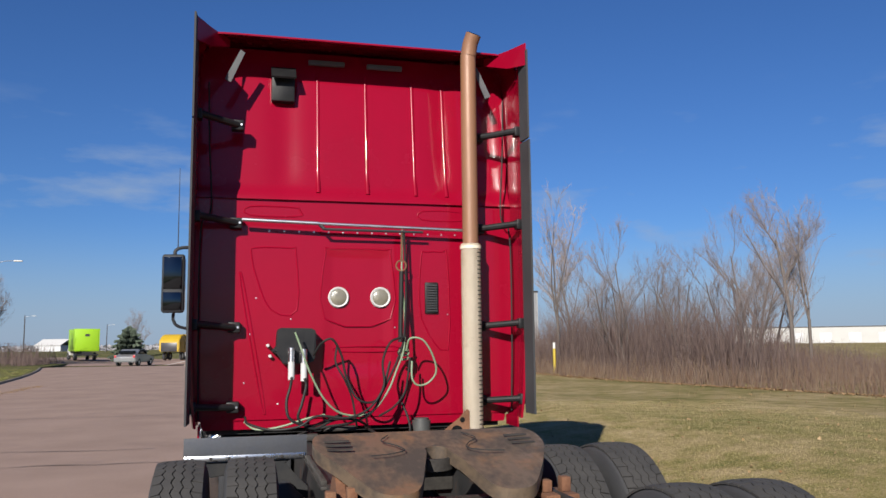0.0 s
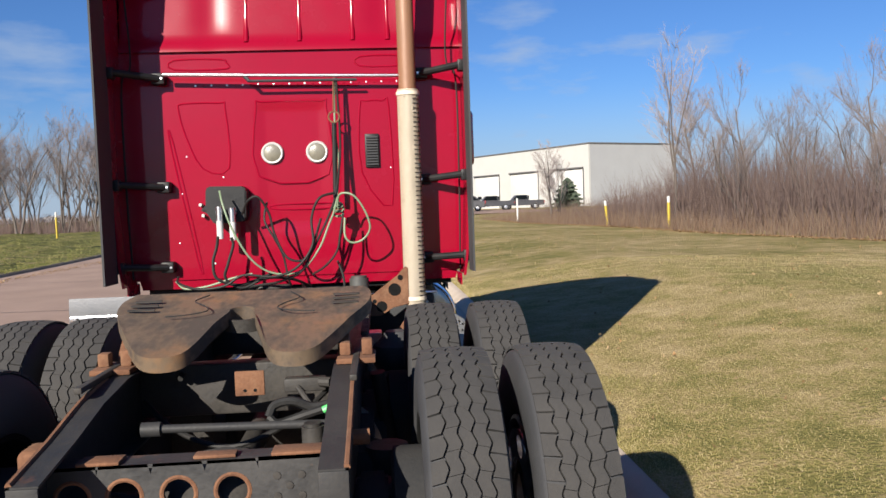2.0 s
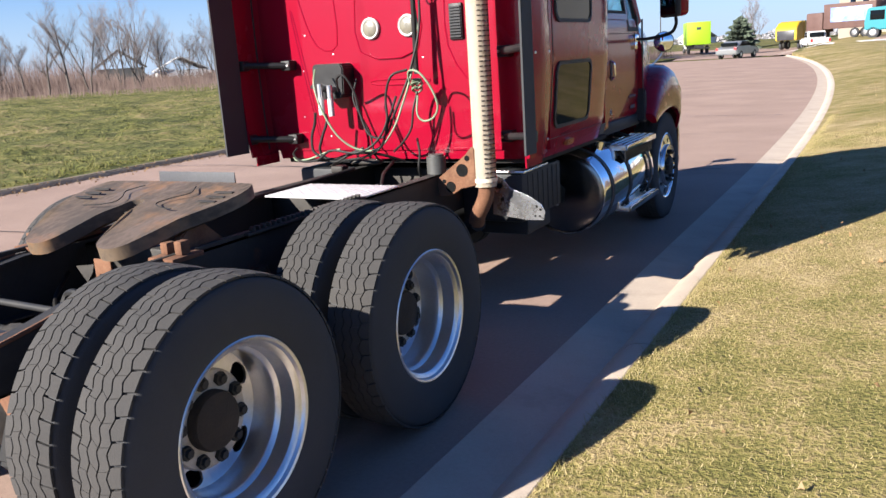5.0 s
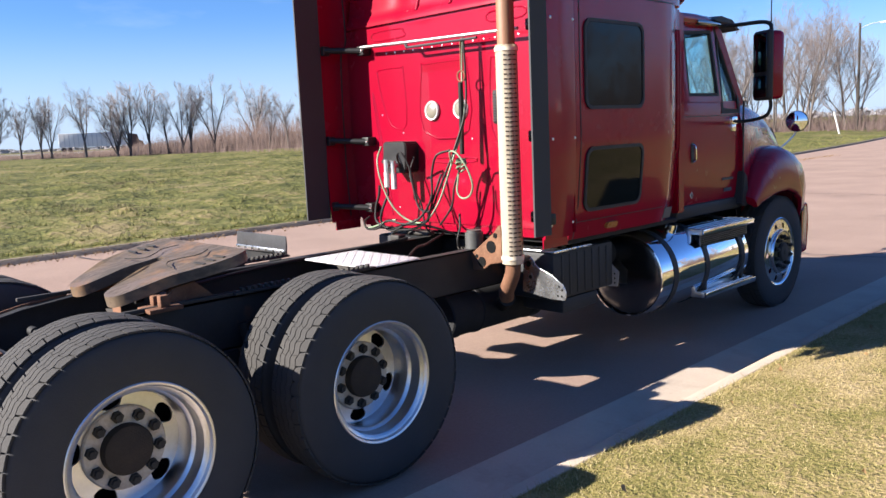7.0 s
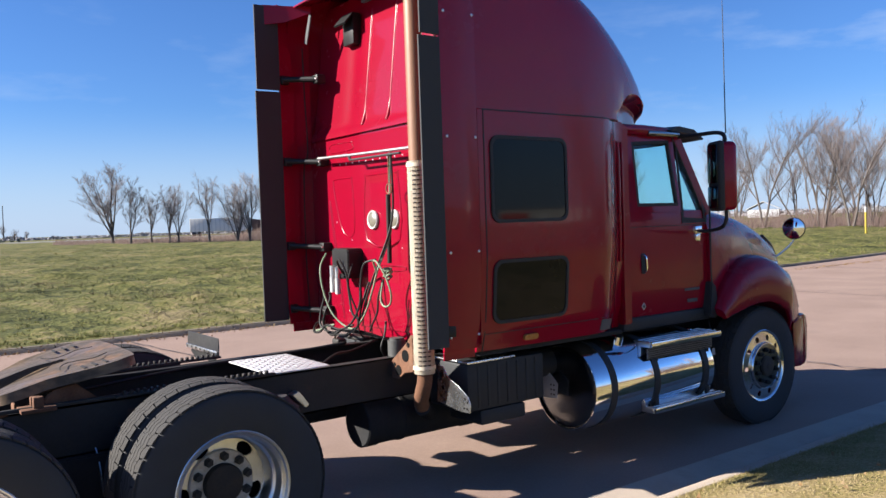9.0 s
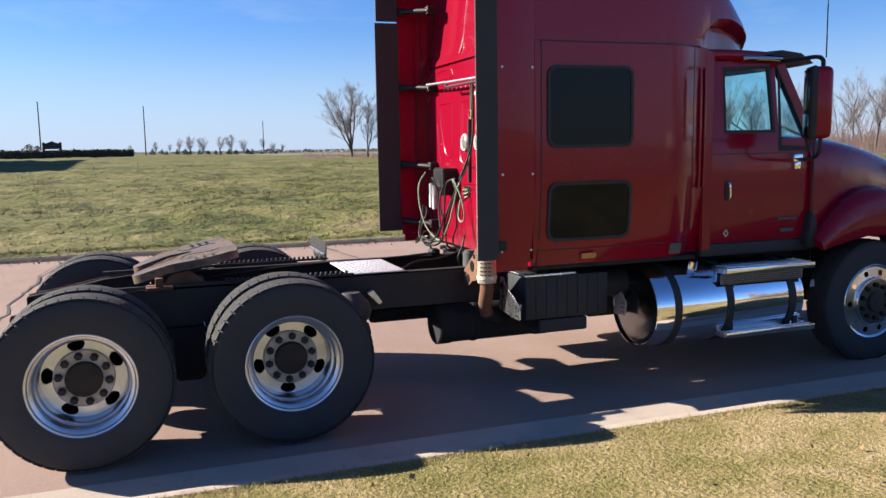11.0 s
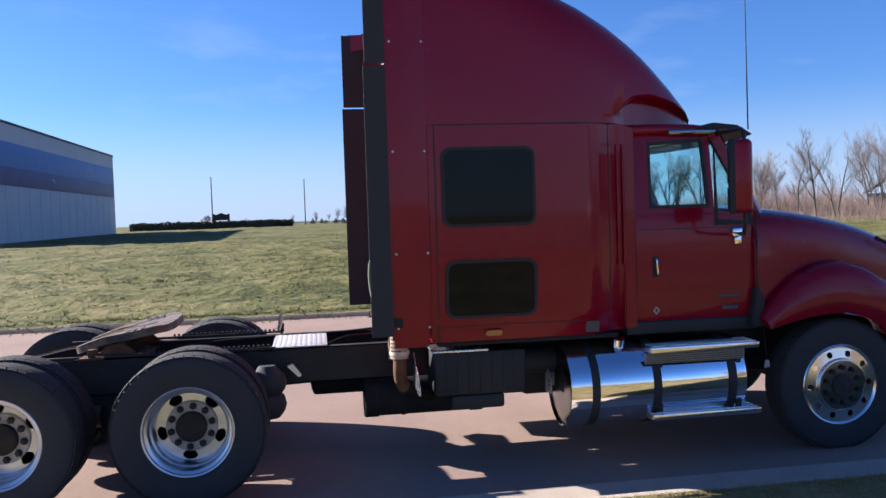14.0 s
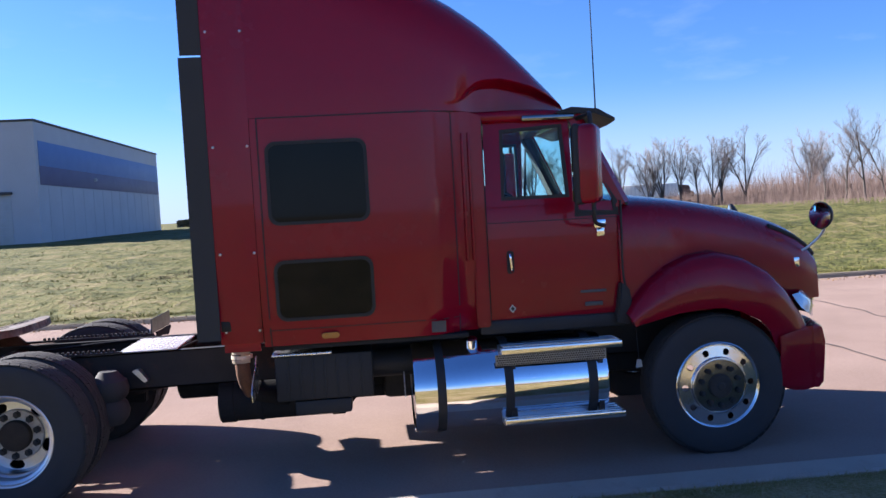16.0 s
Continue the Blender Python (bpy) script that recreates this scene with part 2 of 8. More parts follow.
JOINT = mat("tar_joint", (0.04, 0.035, 0.035), (0.06, 0.05, 0.05), rough=0.9, scale=5, fine=60)

# ---------------------------------------------------------------- mesh helpers


def finish(name, bm, material, angle=35.0):
    bmesh.ops.recalc_face_normals(bm, faces=bm.faces)
    me = bpy.data.meshes.new(name)
    bm.to_mesh(me)
    bm.free()
    me.materials.append(material)
    me.polygons.foreach_set("use_smooth", [True] * len(me.polygons))
    me.set_sharp_from_angle(angle=radians(angle))
    return me


def part(name, bm, material, parent, label="", angle=35.0):
    ob = new(name, finish(name, bm, material, angle))
    ob.parent = parent
    if label:
        ob["label"] = label
    return ob


def thing(name, label, category, at=(0, 0, 0), group="", kind="", turn=0.0):
    ob = new(name)
    ob.empty_display_size = 0.2
    ob.matrix_basis = pose(*at, 0, 0, turn)
    return tagged(ob, label, category, group, kind)


def solo(name, bm, material, label, category, group="", kind="", angle=35.0):
    return tagged(new(name, finish(name, bm, material, angle)), label, category, group, kind)


def box(bm, x0, x1, y0, y1, z0, z1, r=0.0, seg=2, m=None):
    t = bmesh.new()
    bmesh.ops.create_cube(t, size=1.0)
    for v in t.verts:
        v.co = Vector(((x0 + x1) / 2 + v.co.x * (x1 - x0), (y0 + y1) / 2 + v.co.y * (y1 - y0), (z0 + z1) / 2 + v.co.z * (z1 - z0)))
    if r:
        bmesh.ops.bevel(t, geom=t.edges[:], offset=r, segments=seg, affect="EDGES", profile=0.5)
    merge(bm, t, m)
    return bm


def merge(bm, t, m=None):
    if m is not None:
        bmesh.ops.transform(t, matrix=m, verts=t.verts)
    idx = {}
    for v in t.verts:
        idx[v] = bm.verts.new(v.co)
    for f in t.faces:
        bm.faces.new([idx[v] for v in f.verts])
    t.free()


def prism(bm, pts, axis, a, b, r=0.0, m=None):
    """Polygon pts in the plane across axis ('x': (y, z), 'y': (x, z), 'z': (x, y)), pushed from a to b."""
    put = {"x": lambda p, d: (d, p[0], p[1]), "y": lambda p, d: (p[0], d, p[1]), "z": lambda p, d: (p[0], p[1], d)}[axis]
    t = bmesh.new()
    lo = [t.verts.new(put(p, a)) for p in pts]
    hi = [t.verts.new(put(p, b)) for p in pts]
    t.faces.new(lo)
    t.faces.new(hi[::-1])
    for i in range(len(pts)):
        j = (i + 1) % len(pts)
        t.faces.new((lo[i], lo[j], hi[j], hi[i]))
    bmesh.ops.recalc_face_normals(t, faces=t.faces)
    if r:
        bmesh.ops.bevel(t, geom=[e for e in t.edges if e.calc_face_angle(0) > 0.5], offset=r, segments=2, affect="EDGES")
    merge(bm, t, m)
    return bm


def rounded(x0, x1, z0, z1, r, n=4):
    """A rounded rectangle as a list of points."""
    pts = []
    for cx, cz, a0 in ((x1 - r, z1 - r, 0), (x0 + r, z1 - r, 90), (x0 + r, z0 + r, 180), (x1 - r, z0 + r, 270)):
        for i in range(n + 1):
            a = radians(a0 + 90 * i / n)
            pts.append((cx + r * math.cos(a), cz + r * math.sin(a)))
    return pts


def revolve(bm, prof, seg=48, axis="x", at=(0, 0, 0), closed=False, m=None):
    """Turn a profile of (radius, along) round an axis through at."""
    put = {"x": lambda r, d, a: (d, r * math.cos(a), r * math.sin(a)), "y": lambda r, d, a: (r * math.cos(a), d, r * math.sin(a)),
           "z": lambda r, d, a: (r * math.cos(a), r * math.sin(a), d)}[axis]
    t = bmesh.new()
    rings = []
    for r, d in prof:
        if r < 1e-5:
            rings.append([t.verts.new(Vector(put(0, d, 0)) + Vector(at))])
        else:
            rings.append([t.verts.new(Vector(put(r, d, 2 * math.pi * i / seg)) + Vector(at)) for i in range(seg)])
    pairs = list(zip(rings[:-1], rings[1:]))
    if closed:
        pairs.append((rings[-1], rings[0]))
    for p, q in pairs:
        for i in range(seg):
            j = (i + 1) % seg
            if len(p) == 1 and len(q) == 1:
                continue
            if len(p) == 1:
                t.faces.new((p[0], q[i], q[j]))
            elif len(q) == 1:
                t.faces.new((p[i], p[j], q[0]))
            else:
                t.faces.new((p[i], p[j], q[j], q[i]))
    merge(bm, t, m)
    return bm


def rod(bm, a, b, r, seg=10, r2=None):
    """A capped round bar from a to b."""
    a, b = Vector(a), Vector(b)
    r2 = r if r2 is None else r2
    m = Matrix.Translation(a) @ (b - a).to_track_quat("Z", "Y").to_matrix().to_4x4()
    h = (b - a).length
    return revolve(bm, [(0, 0), (r, 0), (r2, h), (0, h)], seg, "z", m=m)


def smooth_path(pts, per=6, closed=False):
    pts = [Vector(p) for p in pts]
    n = len(pts)
    out = []
    last = n if closed else n - 1
    for i in range(last):
        p0 = pts[(i - 1) % n] if closed or i > 0 else pts[0] * 2 - pts[1]
        p1, p2 = pts[i], pts[(i + 1) % n]
        p3 = pts[(i + 2) % n] if closed or i + 2 < n else p2 * 2 - p1
        for k in range(per):
            s = k / per
            out.append(0.5 * ((2 * p1) + (p2 - p0) * s + (2 * p0 - 5 * p1 + 4 * p2 - p3) * s * s + (3 * p1 - p0 - 3 * p2 + p3) * s ** 3))
    if not closed:
        out.append(pts[-1])
    return out


def tube(bm, pts, r, seg=8, per=6, closed=False, radii=None):
    """A round tube along a smooth path through pts."""
    path = smooth_path(pts, per, closed) if per > 1 else [Vector(p) for p in pts]
    n = len(path)
    t = bmesh.new()
    up = Vector((0, 0, 1))
    rings = []
    side = None
    for i, p in enumerate(path):
        d = (path[(i + 1) % n] if closed or i + 1 < n else p) - (path[i - 1] if closed or i else p)
        d.normalize()
        side = (d.cross(up) if abs(d.z) < 0.95 else d.cross(Vector((1, 0, 0)))) if side is None else side - d * side.dot(d)
        side.normalize()
        nrm = side.cross(d)
        rr = radii[min(len(radii) - 1, i * len(radii) // n)] if radii else r
        rings.append([t.verts.new(p + rr * (math.cos(2 * math.pi * k / seg) * side + math.sin(2 * math.pi * k / seg) * nrm)) for k in range(seg)])
    for i in range(n if closed else n - 1):
        p, q = rings[i], rings[(i + 1) % n]
        for k in range(seg):
            t.faces.new((p[k], p[(k + 1) % seg], q[(k + 1) % seg], q[k]))
    if not closed:
        t.faces.new(rings[0])
        t.faces.new(rings[-1][::-1])
    merge(bm, t)
    return bm


def loft(bm, rings, caps=(True, True), closed=True):
    rows = [[bm.verts.new(p) for p in ring] for ring in rings]
    k = len(rows[0])
    for p, q in zip(rows[:-1], rows[1:]):
        for i in range(k if closed else k - 1):
            j = (i + 1) % k
            bm.faces.new((p[i], p[j], q[j], q[i]))
    if caps[0]:
        bm.faces.new(rows[0][::-1])
    if caps[1]:
        bm.faces.new(rows[-1])
    return bm


def curve_at(y, table):
    """Smooth interpolation of (y, value) rows."""
    if y <= table[0][0]:
        return table[0][1]
    for (a, va), (b, vb) in zip(table[:-1], table[1:]):
        if y <= b:
            s = (y - a) / (b - a)
            return va + (vb - va) * s
    return table[-1][1]


def bend(y, base=10.0, radius=280.0):
    """How far the road has swung to the west at y."""
    return -max(0.0, y - base) ** 2 / (2 * radius)

def north(x, y):
    """Places round the bend, turned about the truck's tail: those west of the road by a degree."""
    if y < 15 or x < -0.75 * y:
        return x, y
    a = radians(-0.9 if x < -0.2 * y else 0.0)
    c, s = math.cos(a), math.sin(a)
    return 1.5 + c * (x - 1.5) - s * (y - 0.3), 0.3 + s * (x - 1.5) + c * (y - 0.3)


# ---------------------------------------------------------------- ground, road and kerbs
ROAD_W, GUTTER, KERB_E = -8.35, 2.12, 2.43


def clod(u, y):
    """Rough mown clods of the field, from 0 to about 1."""
    return max(0.0, noise.noise(Vector((u * 0.75, y * 0.6, 9.0))) + 0.6 * noise.noise(Vector((u * 1.9, y * 1.6, 3.0)))) ** 1.3


def lawn_z(u, y):
    """Height of the ground at u metres east of the road's own line."""
    if u > 2.60:
        rise = 0.070 + 0.33 * min(1.0, (u - 2.60) / 3.0) ** 0.9
        fall = min(1.0, max(0.0, (u - 7.0) / 9.0))
        swell = min(1.0, max(0.0, (y - 45) / 40)) ** 1.5 * 0.45
        return rise + swell - 0.22 * fall + 0.02 * math.sin(u * 0.7 + y * 0.31) * min(1, u - 2.6)
    if u < -8.465:
        d = -8.465 - u
        swell = min(1.0, max(0.0, (d - 15) / 60)) * 0.75 * min(1.0, max(0.0, (45 - y) / 45))
        return 0.07 + swell + 0.19 * min(1.0, d / 6) + 0.09 * noise.noise(Vector((u * 0.55, y * 0.35, 2.0))) * min(1.0, d / 3) + 0.06 * noise.noise(Vector((u * 1.3, y * 0.9, 5.0))) * min(1.0, d / 3) + 0.22 * clod(u, y) * min(1.0, d / 2.5) + 0.03 * math.sin(u * 1.3 + 1.7 * math.sin(y * 0.6)) * min(1.0, d / 3)
    return -0.12


def grass_material(name, cols, patch, fine, lumps=0.0):
    m = bpy.data.materials.new(name)
    m.use_nodes = True
    n, l = m.node_tree.nodes, m.node_tree.links
    b = n["Principled BSDF"]
    b.inputs["Roughness"].default_value = 0.95
    b.inputs["Specular IOR Level"].default_value = 0.15
    t = n.new("ShaderNodeTexCoord")
    facs = []
    for sc, det in ((patch, 6.0), (patch * 7, 6.0), (fine, 3.0)):
        a = n.new("ShaderNodeTexNoise")
        a.inputs["Scale"].default_value, a.inputs["Detail"].default_value, a.inputs["Roughness"].default_value = sc, det, 0.62
        l.new(t.outputs["Object"], a.inputs["Vector"])
        facs.append(a)
    add = n.new("ShaderNodeMath")
    add.operation = "ADD"
    l.new(facs[0].outputs["Fac"], add.inputs[0])
    l.new(facs[1].outputs["Fac"], add.inputs[1])
    add2 = n.new("ShaderNodeMath")
    add2.operation = "MULTIPLY_ADD"
    l.new(facs[2].outputs["Fac"], add2.inputs[0])
    add2.inputs[1].default_value = 0.9
    l.new(add.outputs[0], add2.inputs[2])
    r = n.new("ShaderNodeMapRange")
    r.inputs["From Min"].default_value, r.inputs["From Max"].default_value = 1.18, 1.72
    l.new(add2.outputs[0], r.inputs["Value"])
    ramp = n.new("ShaderNodeValToRGB")
    el = ramp.color_ramp.elements
    for i, c in enumerate(cols):
        e = el[i] if i < 2 else el.new(0.5)
        e.color = (*c, 1)
    for i, e in enumerate(el):
        e.position = i / (len(cols) - 1)
    for i, c in enumerate(cols):
        el[i].color = (*c, 1)
    l.new(r.outputs[0], ramp.inputs[0])
    l.new(ramp.outputs[0], b.inputs["Base Color"])
    bp = n.new("ShaderNodeBump")
    bp.inputs["Strength"].default_value, bp.inputs["Distance"].default_value = 0.9, 0.03
    l.new(facs[2].outputs["Fac"], bp.inputs["Height"])
    l.new(bp.outputs[0], b.inputs["Normal"])
    if lumps:
        hb = n.new("ShaderNodeBump")
        hb.inputs["Strength"].default_value, hb.inputs["Distance"].default_value = 1.0, lumps
        l.new(facs[1].outputs["Fac"], hb.inputs["Height"])
        l.new(hb.outputs[0], bp.inputs["Normal"])
    return m


LAWN = grass_material("dry_lawn", [(0.115, 0.108, 0.030), (0.185, 0.156, 0.052), (0.275, 0.208, 0.097), (0.36, 0.28, 0.156)], 0.35, 38.0, 0.03)
FIELD = grass_material("rough_field", [(0.032, 0.036, 0.012), (0.080, 0.086, 0.023), (0.138, 0.126, 0.042), (0.20, 0.158, 0.078)], 0.22, 9.0, 0.22)

us = [-1500, -900, -500, -300, -200, -140, -100, -75, -58] + [-50 + 1.0 * i for i in range(19)]
us += [-32 + 0.4 * i for i in range(1, 57)] + [-8.95, -8.7, -8.55, -8.47, -8.46, -7.5, 0.0, 2.3, 2.595, 2.605, 2.65]
us += [2.8 + 0.4 * i for i in range(24)] + [13, 15, 17, 20, 25, 32, 45, 65, 100, 160, 260, 420, 700, 1200]
ys = [-900, -400, -200, -100, -60, -40, -28, -20, -15, -12] + [-10 + 0.45 * i for i in range(135)] + [54, 60, 68, 78, 90, 110, 140, 180, 240, 330, 480, 700, 1100, 1800]
bm = bmesh.new()
rows = [[bm.verts.new((u + bend(min(y, 70)), y, lawn_z(u, y))) for u in us] for y in ys]
for a, b in zip(rows[:-1], rows[1:]):
    for i in range(len(us) - 1):
        bm.faces.new((a[i], a[i + 1], b[i + 1], b[i]))
me = bpy.data.meshes.new("ground")
bm.to_mesh(me)
bm.free()
me.materials.append(LAWN)
me.materials.append(FIELD)
me.polygons.foreach_set("use_smooth", [True] * len(me.polygons))
for p in me.polygons:
    if p.center.x < -3:
        p.material_index = 1
tagged(new("ground", me), "dry autumn grass ground running flat to the horizon", "ground", kind="structure")


def strip(name, prof, material, label, category, y0=-60.0, y1=70.0, step=1.0, kind="structure"):
    """A band along the road with the cross-section prof of (u, z)."""
    bm = bmesh.new()
    n = int((y1 - y0) / step)
    loft(bm, [[(u + bend(y0 + step * i), y0 + step * i, z) for u, z in prof] for i in range(n + 1)], (False, False), closed=False)
    return solo(name, bm, material, label, category, kind=kind)


strip("road", [(ROAD_W + (GUTTER - ROAD_W) * i / 12, 0.02 * math.sin(math.pi * i / 12)) for i in range(13)], ASPHALT, "sunlit pinkish asphalt road with faint cracks", "road", step=1.0)
strip("gutter_east", [(GUTTER, 0.0), (GUTTER, 0.004), (KERB_E - 0.05, -0.012), (KERB_E + 0.02, -0.012)], CONCRETE, "pale concrete gutter pan beside the kerb", "gutter")
KERB_PROF = [(0.0, -0.05), (0.0, -0.012), (0.03, 0.02), (0.06, 0.07), (0.09, 0.11), (0.13, 0.132), (0.19, 0.135), (0.21, 0.11), (0.215, -0.05)]
for name, base, sgn, label in (("kerb_east", KERB_E, 1, "worn concrete kerb between road and lawn"), ("kerb_west", ROAD_W - 0.02, -1, "worn concrete kerb along the far verge")):
    root = thing(name, label, "kerb", kind="structure")
    y = -19.0
    while y < 70:
        bm = bmesh.new()
        sec = 3.0
        loft(bm, [[(base + sgn * u + bend(y + 0.006 + (sec - 0.012) * i / 3), y + 0.006 + (sec - 0.012) * i / 3, z * (0.58 if z > 0 else 1.0)) for u, z in KERB_PROF] for i in range(4)])
        part("kerb_stone", bm, CONCRETE if sgn > 0 else DIRT_SHADE_KERB, root)
        y += sec
# cracks and joints in the road
rng = random.Random(5)
root = thing("road_cracks", "dark tar-filled cracks across the asphalt", "crack", kind="structure")
for y0, x0, x1 in ((11.5, -8.2, 1.9), (6.1, -8.2, -2.5), (19.5, -8.3, 1.8), (27.0, -8.3, 1.6), (13.5, -8.0, -1.0), (1.6, -8.2, -0.8), (36, -9, 1.0)):
    bm = bmesh.new()
    pts, x = [], x0
    y = y0
    while x < x1:
        pts.append((x, y))
        x += rng.uniform(0.15, 0.4)
        y += rng.uniform(-0.07, 0.07)
    top = [bm.verts.new((px + bend(py), py + rng.uniform(0.008, 0.025), 0.026)) for px, py in pts]
    bot = [bm.verts.new((px + bend(py), py - rng.uniform(0.005, 0.02), 0.026)) for px, py in pts]
    for i in range(len(pts) - 1):
        bm.faces.new((bot[i], bot[i + 1], top[i + 1], top[i]))
    part("crack", bm, JOINT, root)

# ---------------------------------------------------------------- the truck
XC = 0.78
truck = thing("semi_truck", "red sleeper-cab semi truck tractor parked along the kerb", "truck", at=(XC, 0, 0))
HUB_F, HUB_R, HUB_RR = 8.735, 3.895, 2.685
TR = 0.513


def tyre_mesh(seg=54):
    """Tyre carcass; axis x, outer side towards +x, width 0.28 about the middle."""
    bm = bmesh.new()
    prof = [(0.285, 0.105), (0.30, 0.118), (0.35, 0.130), (0.40, 0.136), (0.445, 0.133), (0.475, 0.126), (0.490, 0.119), (0.496, 0.105)]
    prof = prof + [(0.4985, 0.05), (0.499, 0.0), (0.4985, -0.05)] + [(r, -d) for r, d in prof[::-1]]
    revolve(bm, prof, 72)
    return finish("tyre", bm, TYRE, 50)


def tread_mesh(seg=48):
    """Worn drive tread: five ribs between four zigzag grooves, the shoulders notched, the others finely slit."""
    bm = bmesh.new()
    r0, r1 = 0.4965, TR
    step = 2 * math.pi / seg

    def edge(x, a, zig):
        q = (a / step) % 1.0
        return x + zig * (4 * abs(q - 0.5) - 1)

    def block(xl, xr, zl, zr, a0, a1, skew, n=4):
        """A piece of a rib from a0 to a1, its right edge lagging by skew."""
        lo, hi = [], []
        for k in range(n + 1):
            row_l, row_h = [], []
            for x, z, sh in ((xl, zl, 0.0), (xr, zr, skew)):
                a = a0 + (a1 - a0) * k / n + sh
                xx = edge(x, a, z)
                rr = r1 - 0.008 * (abs(xx) / 0.117) ** 3
                row_l.append(bm.verts.new((xx, r0 * math.cos(a), r0 * math.sin(a))))
                row_h.append(bm.verts.new((xx, rr * math.cos(a), rr * math.sin(a))))
            lo.append(row_l)
            hi.append(row_h)
        for k in range(n):
            bm.faces.new((hi[k][0], hi[k][1], hi[k + 1][1], hi[k + 1][0]))
            bm.faces.new((lo[k][0], hi[k][0], hi[k + 1][0], lo[k + 1][0]))
            bm.faces.new((lo[k][1], hi[k][1], hi[k + 1][1], lo[k + 1][1]))
        for k in (0, n):
            bm.faces.new((lo[k][0], lo[k][1], hi[k][1], hi[k][0]))
    ribs = ((-0.117, -0.0720, 0.0), (-0.0655, -0.0260, 0.3), (-0.0195, 0.0195, 0.0), (0.0260, 0.0655, 0.3), (0.0720, 0.117, 0.0))
    for i in range(seg):
        for k, (p, q, lag) in enumerate(ribs):
            a = (i + lag) * step
            gap = 0.90 if k in (0, 4) else 0.975
            block(p, q, 0.0 if k == 0 else 0.008, 0.0 if k == 4 else 0.008, a, a + step * gap, step * (0.10 if k < 2 else -0.10 if k > 2 else 0.3), 6)
    return finish("tread", bm, TREAD, 30)


def holes_disc(bm, r0, r1, x0, x1, holes, rh, rm, oval=1.0):
    """A flat annulus with round holes, thickness from x0 to x1."""
    pts_o = []
    t = bmesh.new()
    n = holes * 12
    ro = [Vector((0, r1 * math.cos(2 * math.pi * i / n), r1 * math.sin(2 * math.pi * i / n))) for i in range(n)]
    ri = [Vector((0, r0 * math.cos(2 * math.pi * i / n), r0 * math.sin(2 * math.pi * i / n))) for i in range(n)]
    for h in range(holes):
        ac = 2 * math.pi * (h + 0.5) / holes
        c = Vector((0, rm * math.cos(ac), rm * math.sin(ac)))
        border = [ro[(h * 12 + k) % n] for k in range(13)] + [ri[(h * 12 + k) % n] for k in range(12, -1, -1)]
        m = len(border)
        # one ring vertex for each border vertex, found by direction from the hole's middle
        ring = []
        for p in border:
            d = (p - c).normalized()
            rad = c.normalized()
            ring.append(c + d * rh + (d - rad * d.dot(rad)) * rh * (oval - 1))
        for sgn, x in ((1, x1), (-1, x0)):
            vb = [t.verts.new((x, p.y, p.z)) for p in border]
            vr = [t.verts.new((x, p.y, p.z)) for p in ring]
            for k in range(m - 1):
                if k == 12:
                    continue
                t.faces.new((vb[k], vb[k + 1], vr[k + 1], vr[k]))
            t.faces.new((vb[12], vb[13], vr[13], vr[12]))
            t.faces.new((vb[m - 1], vb[0], vr[0], vr[m - 1]))
            if sgn == 1:
                keep = vr
            else:
                for k in range(m):
                    j = (k + 1) % m
                    t.faces.new((keep[k], keep[j], vr[j], vr[k]))
    bmesh.ops.remove_doubles(t, verts=t.verts, dist=1e-5)
    merge(bm, t)
    return bm


TYRE_ME, TREAD_ME = tyre_mesh(), tread_mesh()


def nut_mesh(r=0.020, h=0.03):
    bm = bmesh.new()
    revolve(bm, [(0, 0), (r, 0), (r, h * 0.6), (r * 0.7, h * 0.62), (r * 0.6, h), (0, h)], 6)
    return finish("lug_nut", bm, GREASE)


NUT_ME = nut_mesh()
# outer drive wheel: a deep dish that opens outward, with a dusty flange far in
bm = bmesh.new()
revolve(bm, [(0.272, -0.12), (0.285, -0.115), (0.290, 0.10), (0.300, 0.110), (0.304, 0.118), (0.299, 0.123), (0.290, 0.119), (0.283, 0.104), (0.272, 0.098),
             (0.264, 0.088), (0.262, 0.05), (0.259, 0.02), (0.246, 0.008), (0.243, 0.0), (0.242, -0.06), (0.240, -0.098), (0.236, -0.110)], 72)
holes_disc(bm, 0.15, 0.2405, -0.120, -0.106, 5, 0.034, 0.2015, 1.45)
DISH_ME = finish("wheel", bm, ALU_DULL, 30)
bm = bmesh.new()
revolve(bm, [(0.104, -0.12), (0.104, -0.05), (0.098, -0.035), (0.085, -0.028), (0.05, -0.022), (0.03, -0.015), (0, -0.014)], 32)
HUB_ME = finish("hub", bm, mat("oily_hub", (0.022, 0.018, 0.015), (0.05, 0.038, 0.028), rough=0.6, rough2=0.85, scale=14, fine=70, bump=0.4, spec=0.25), 30)
bm = bmesh.new()
revolve(bm, [(0.172, -0.108), (0.172, -0.09), (0.166, -0.082), (0.10, -0.080), (0.10, -0.11)], 60)
FLANGE_ME = finish("hub_flange", bm, mat("rusty_flange", (0.56, 0.52, 0.46), (0.38, 0.31, 0.23), rough=0.55, metal=0.4, scale=14, fine=70, bump=0.2), 30)
# inner drive wheel: plain barrel, near-black so the shade behind the hand holes is in its colour
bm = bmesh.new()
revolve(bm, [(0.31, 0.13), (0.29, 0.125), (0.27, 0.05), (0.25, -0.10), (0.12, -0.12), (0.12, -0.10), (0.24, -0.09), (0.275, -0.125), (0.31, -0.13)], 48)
INNER_ME = finish("wheel", bm, SOOT_SHADE, 30)
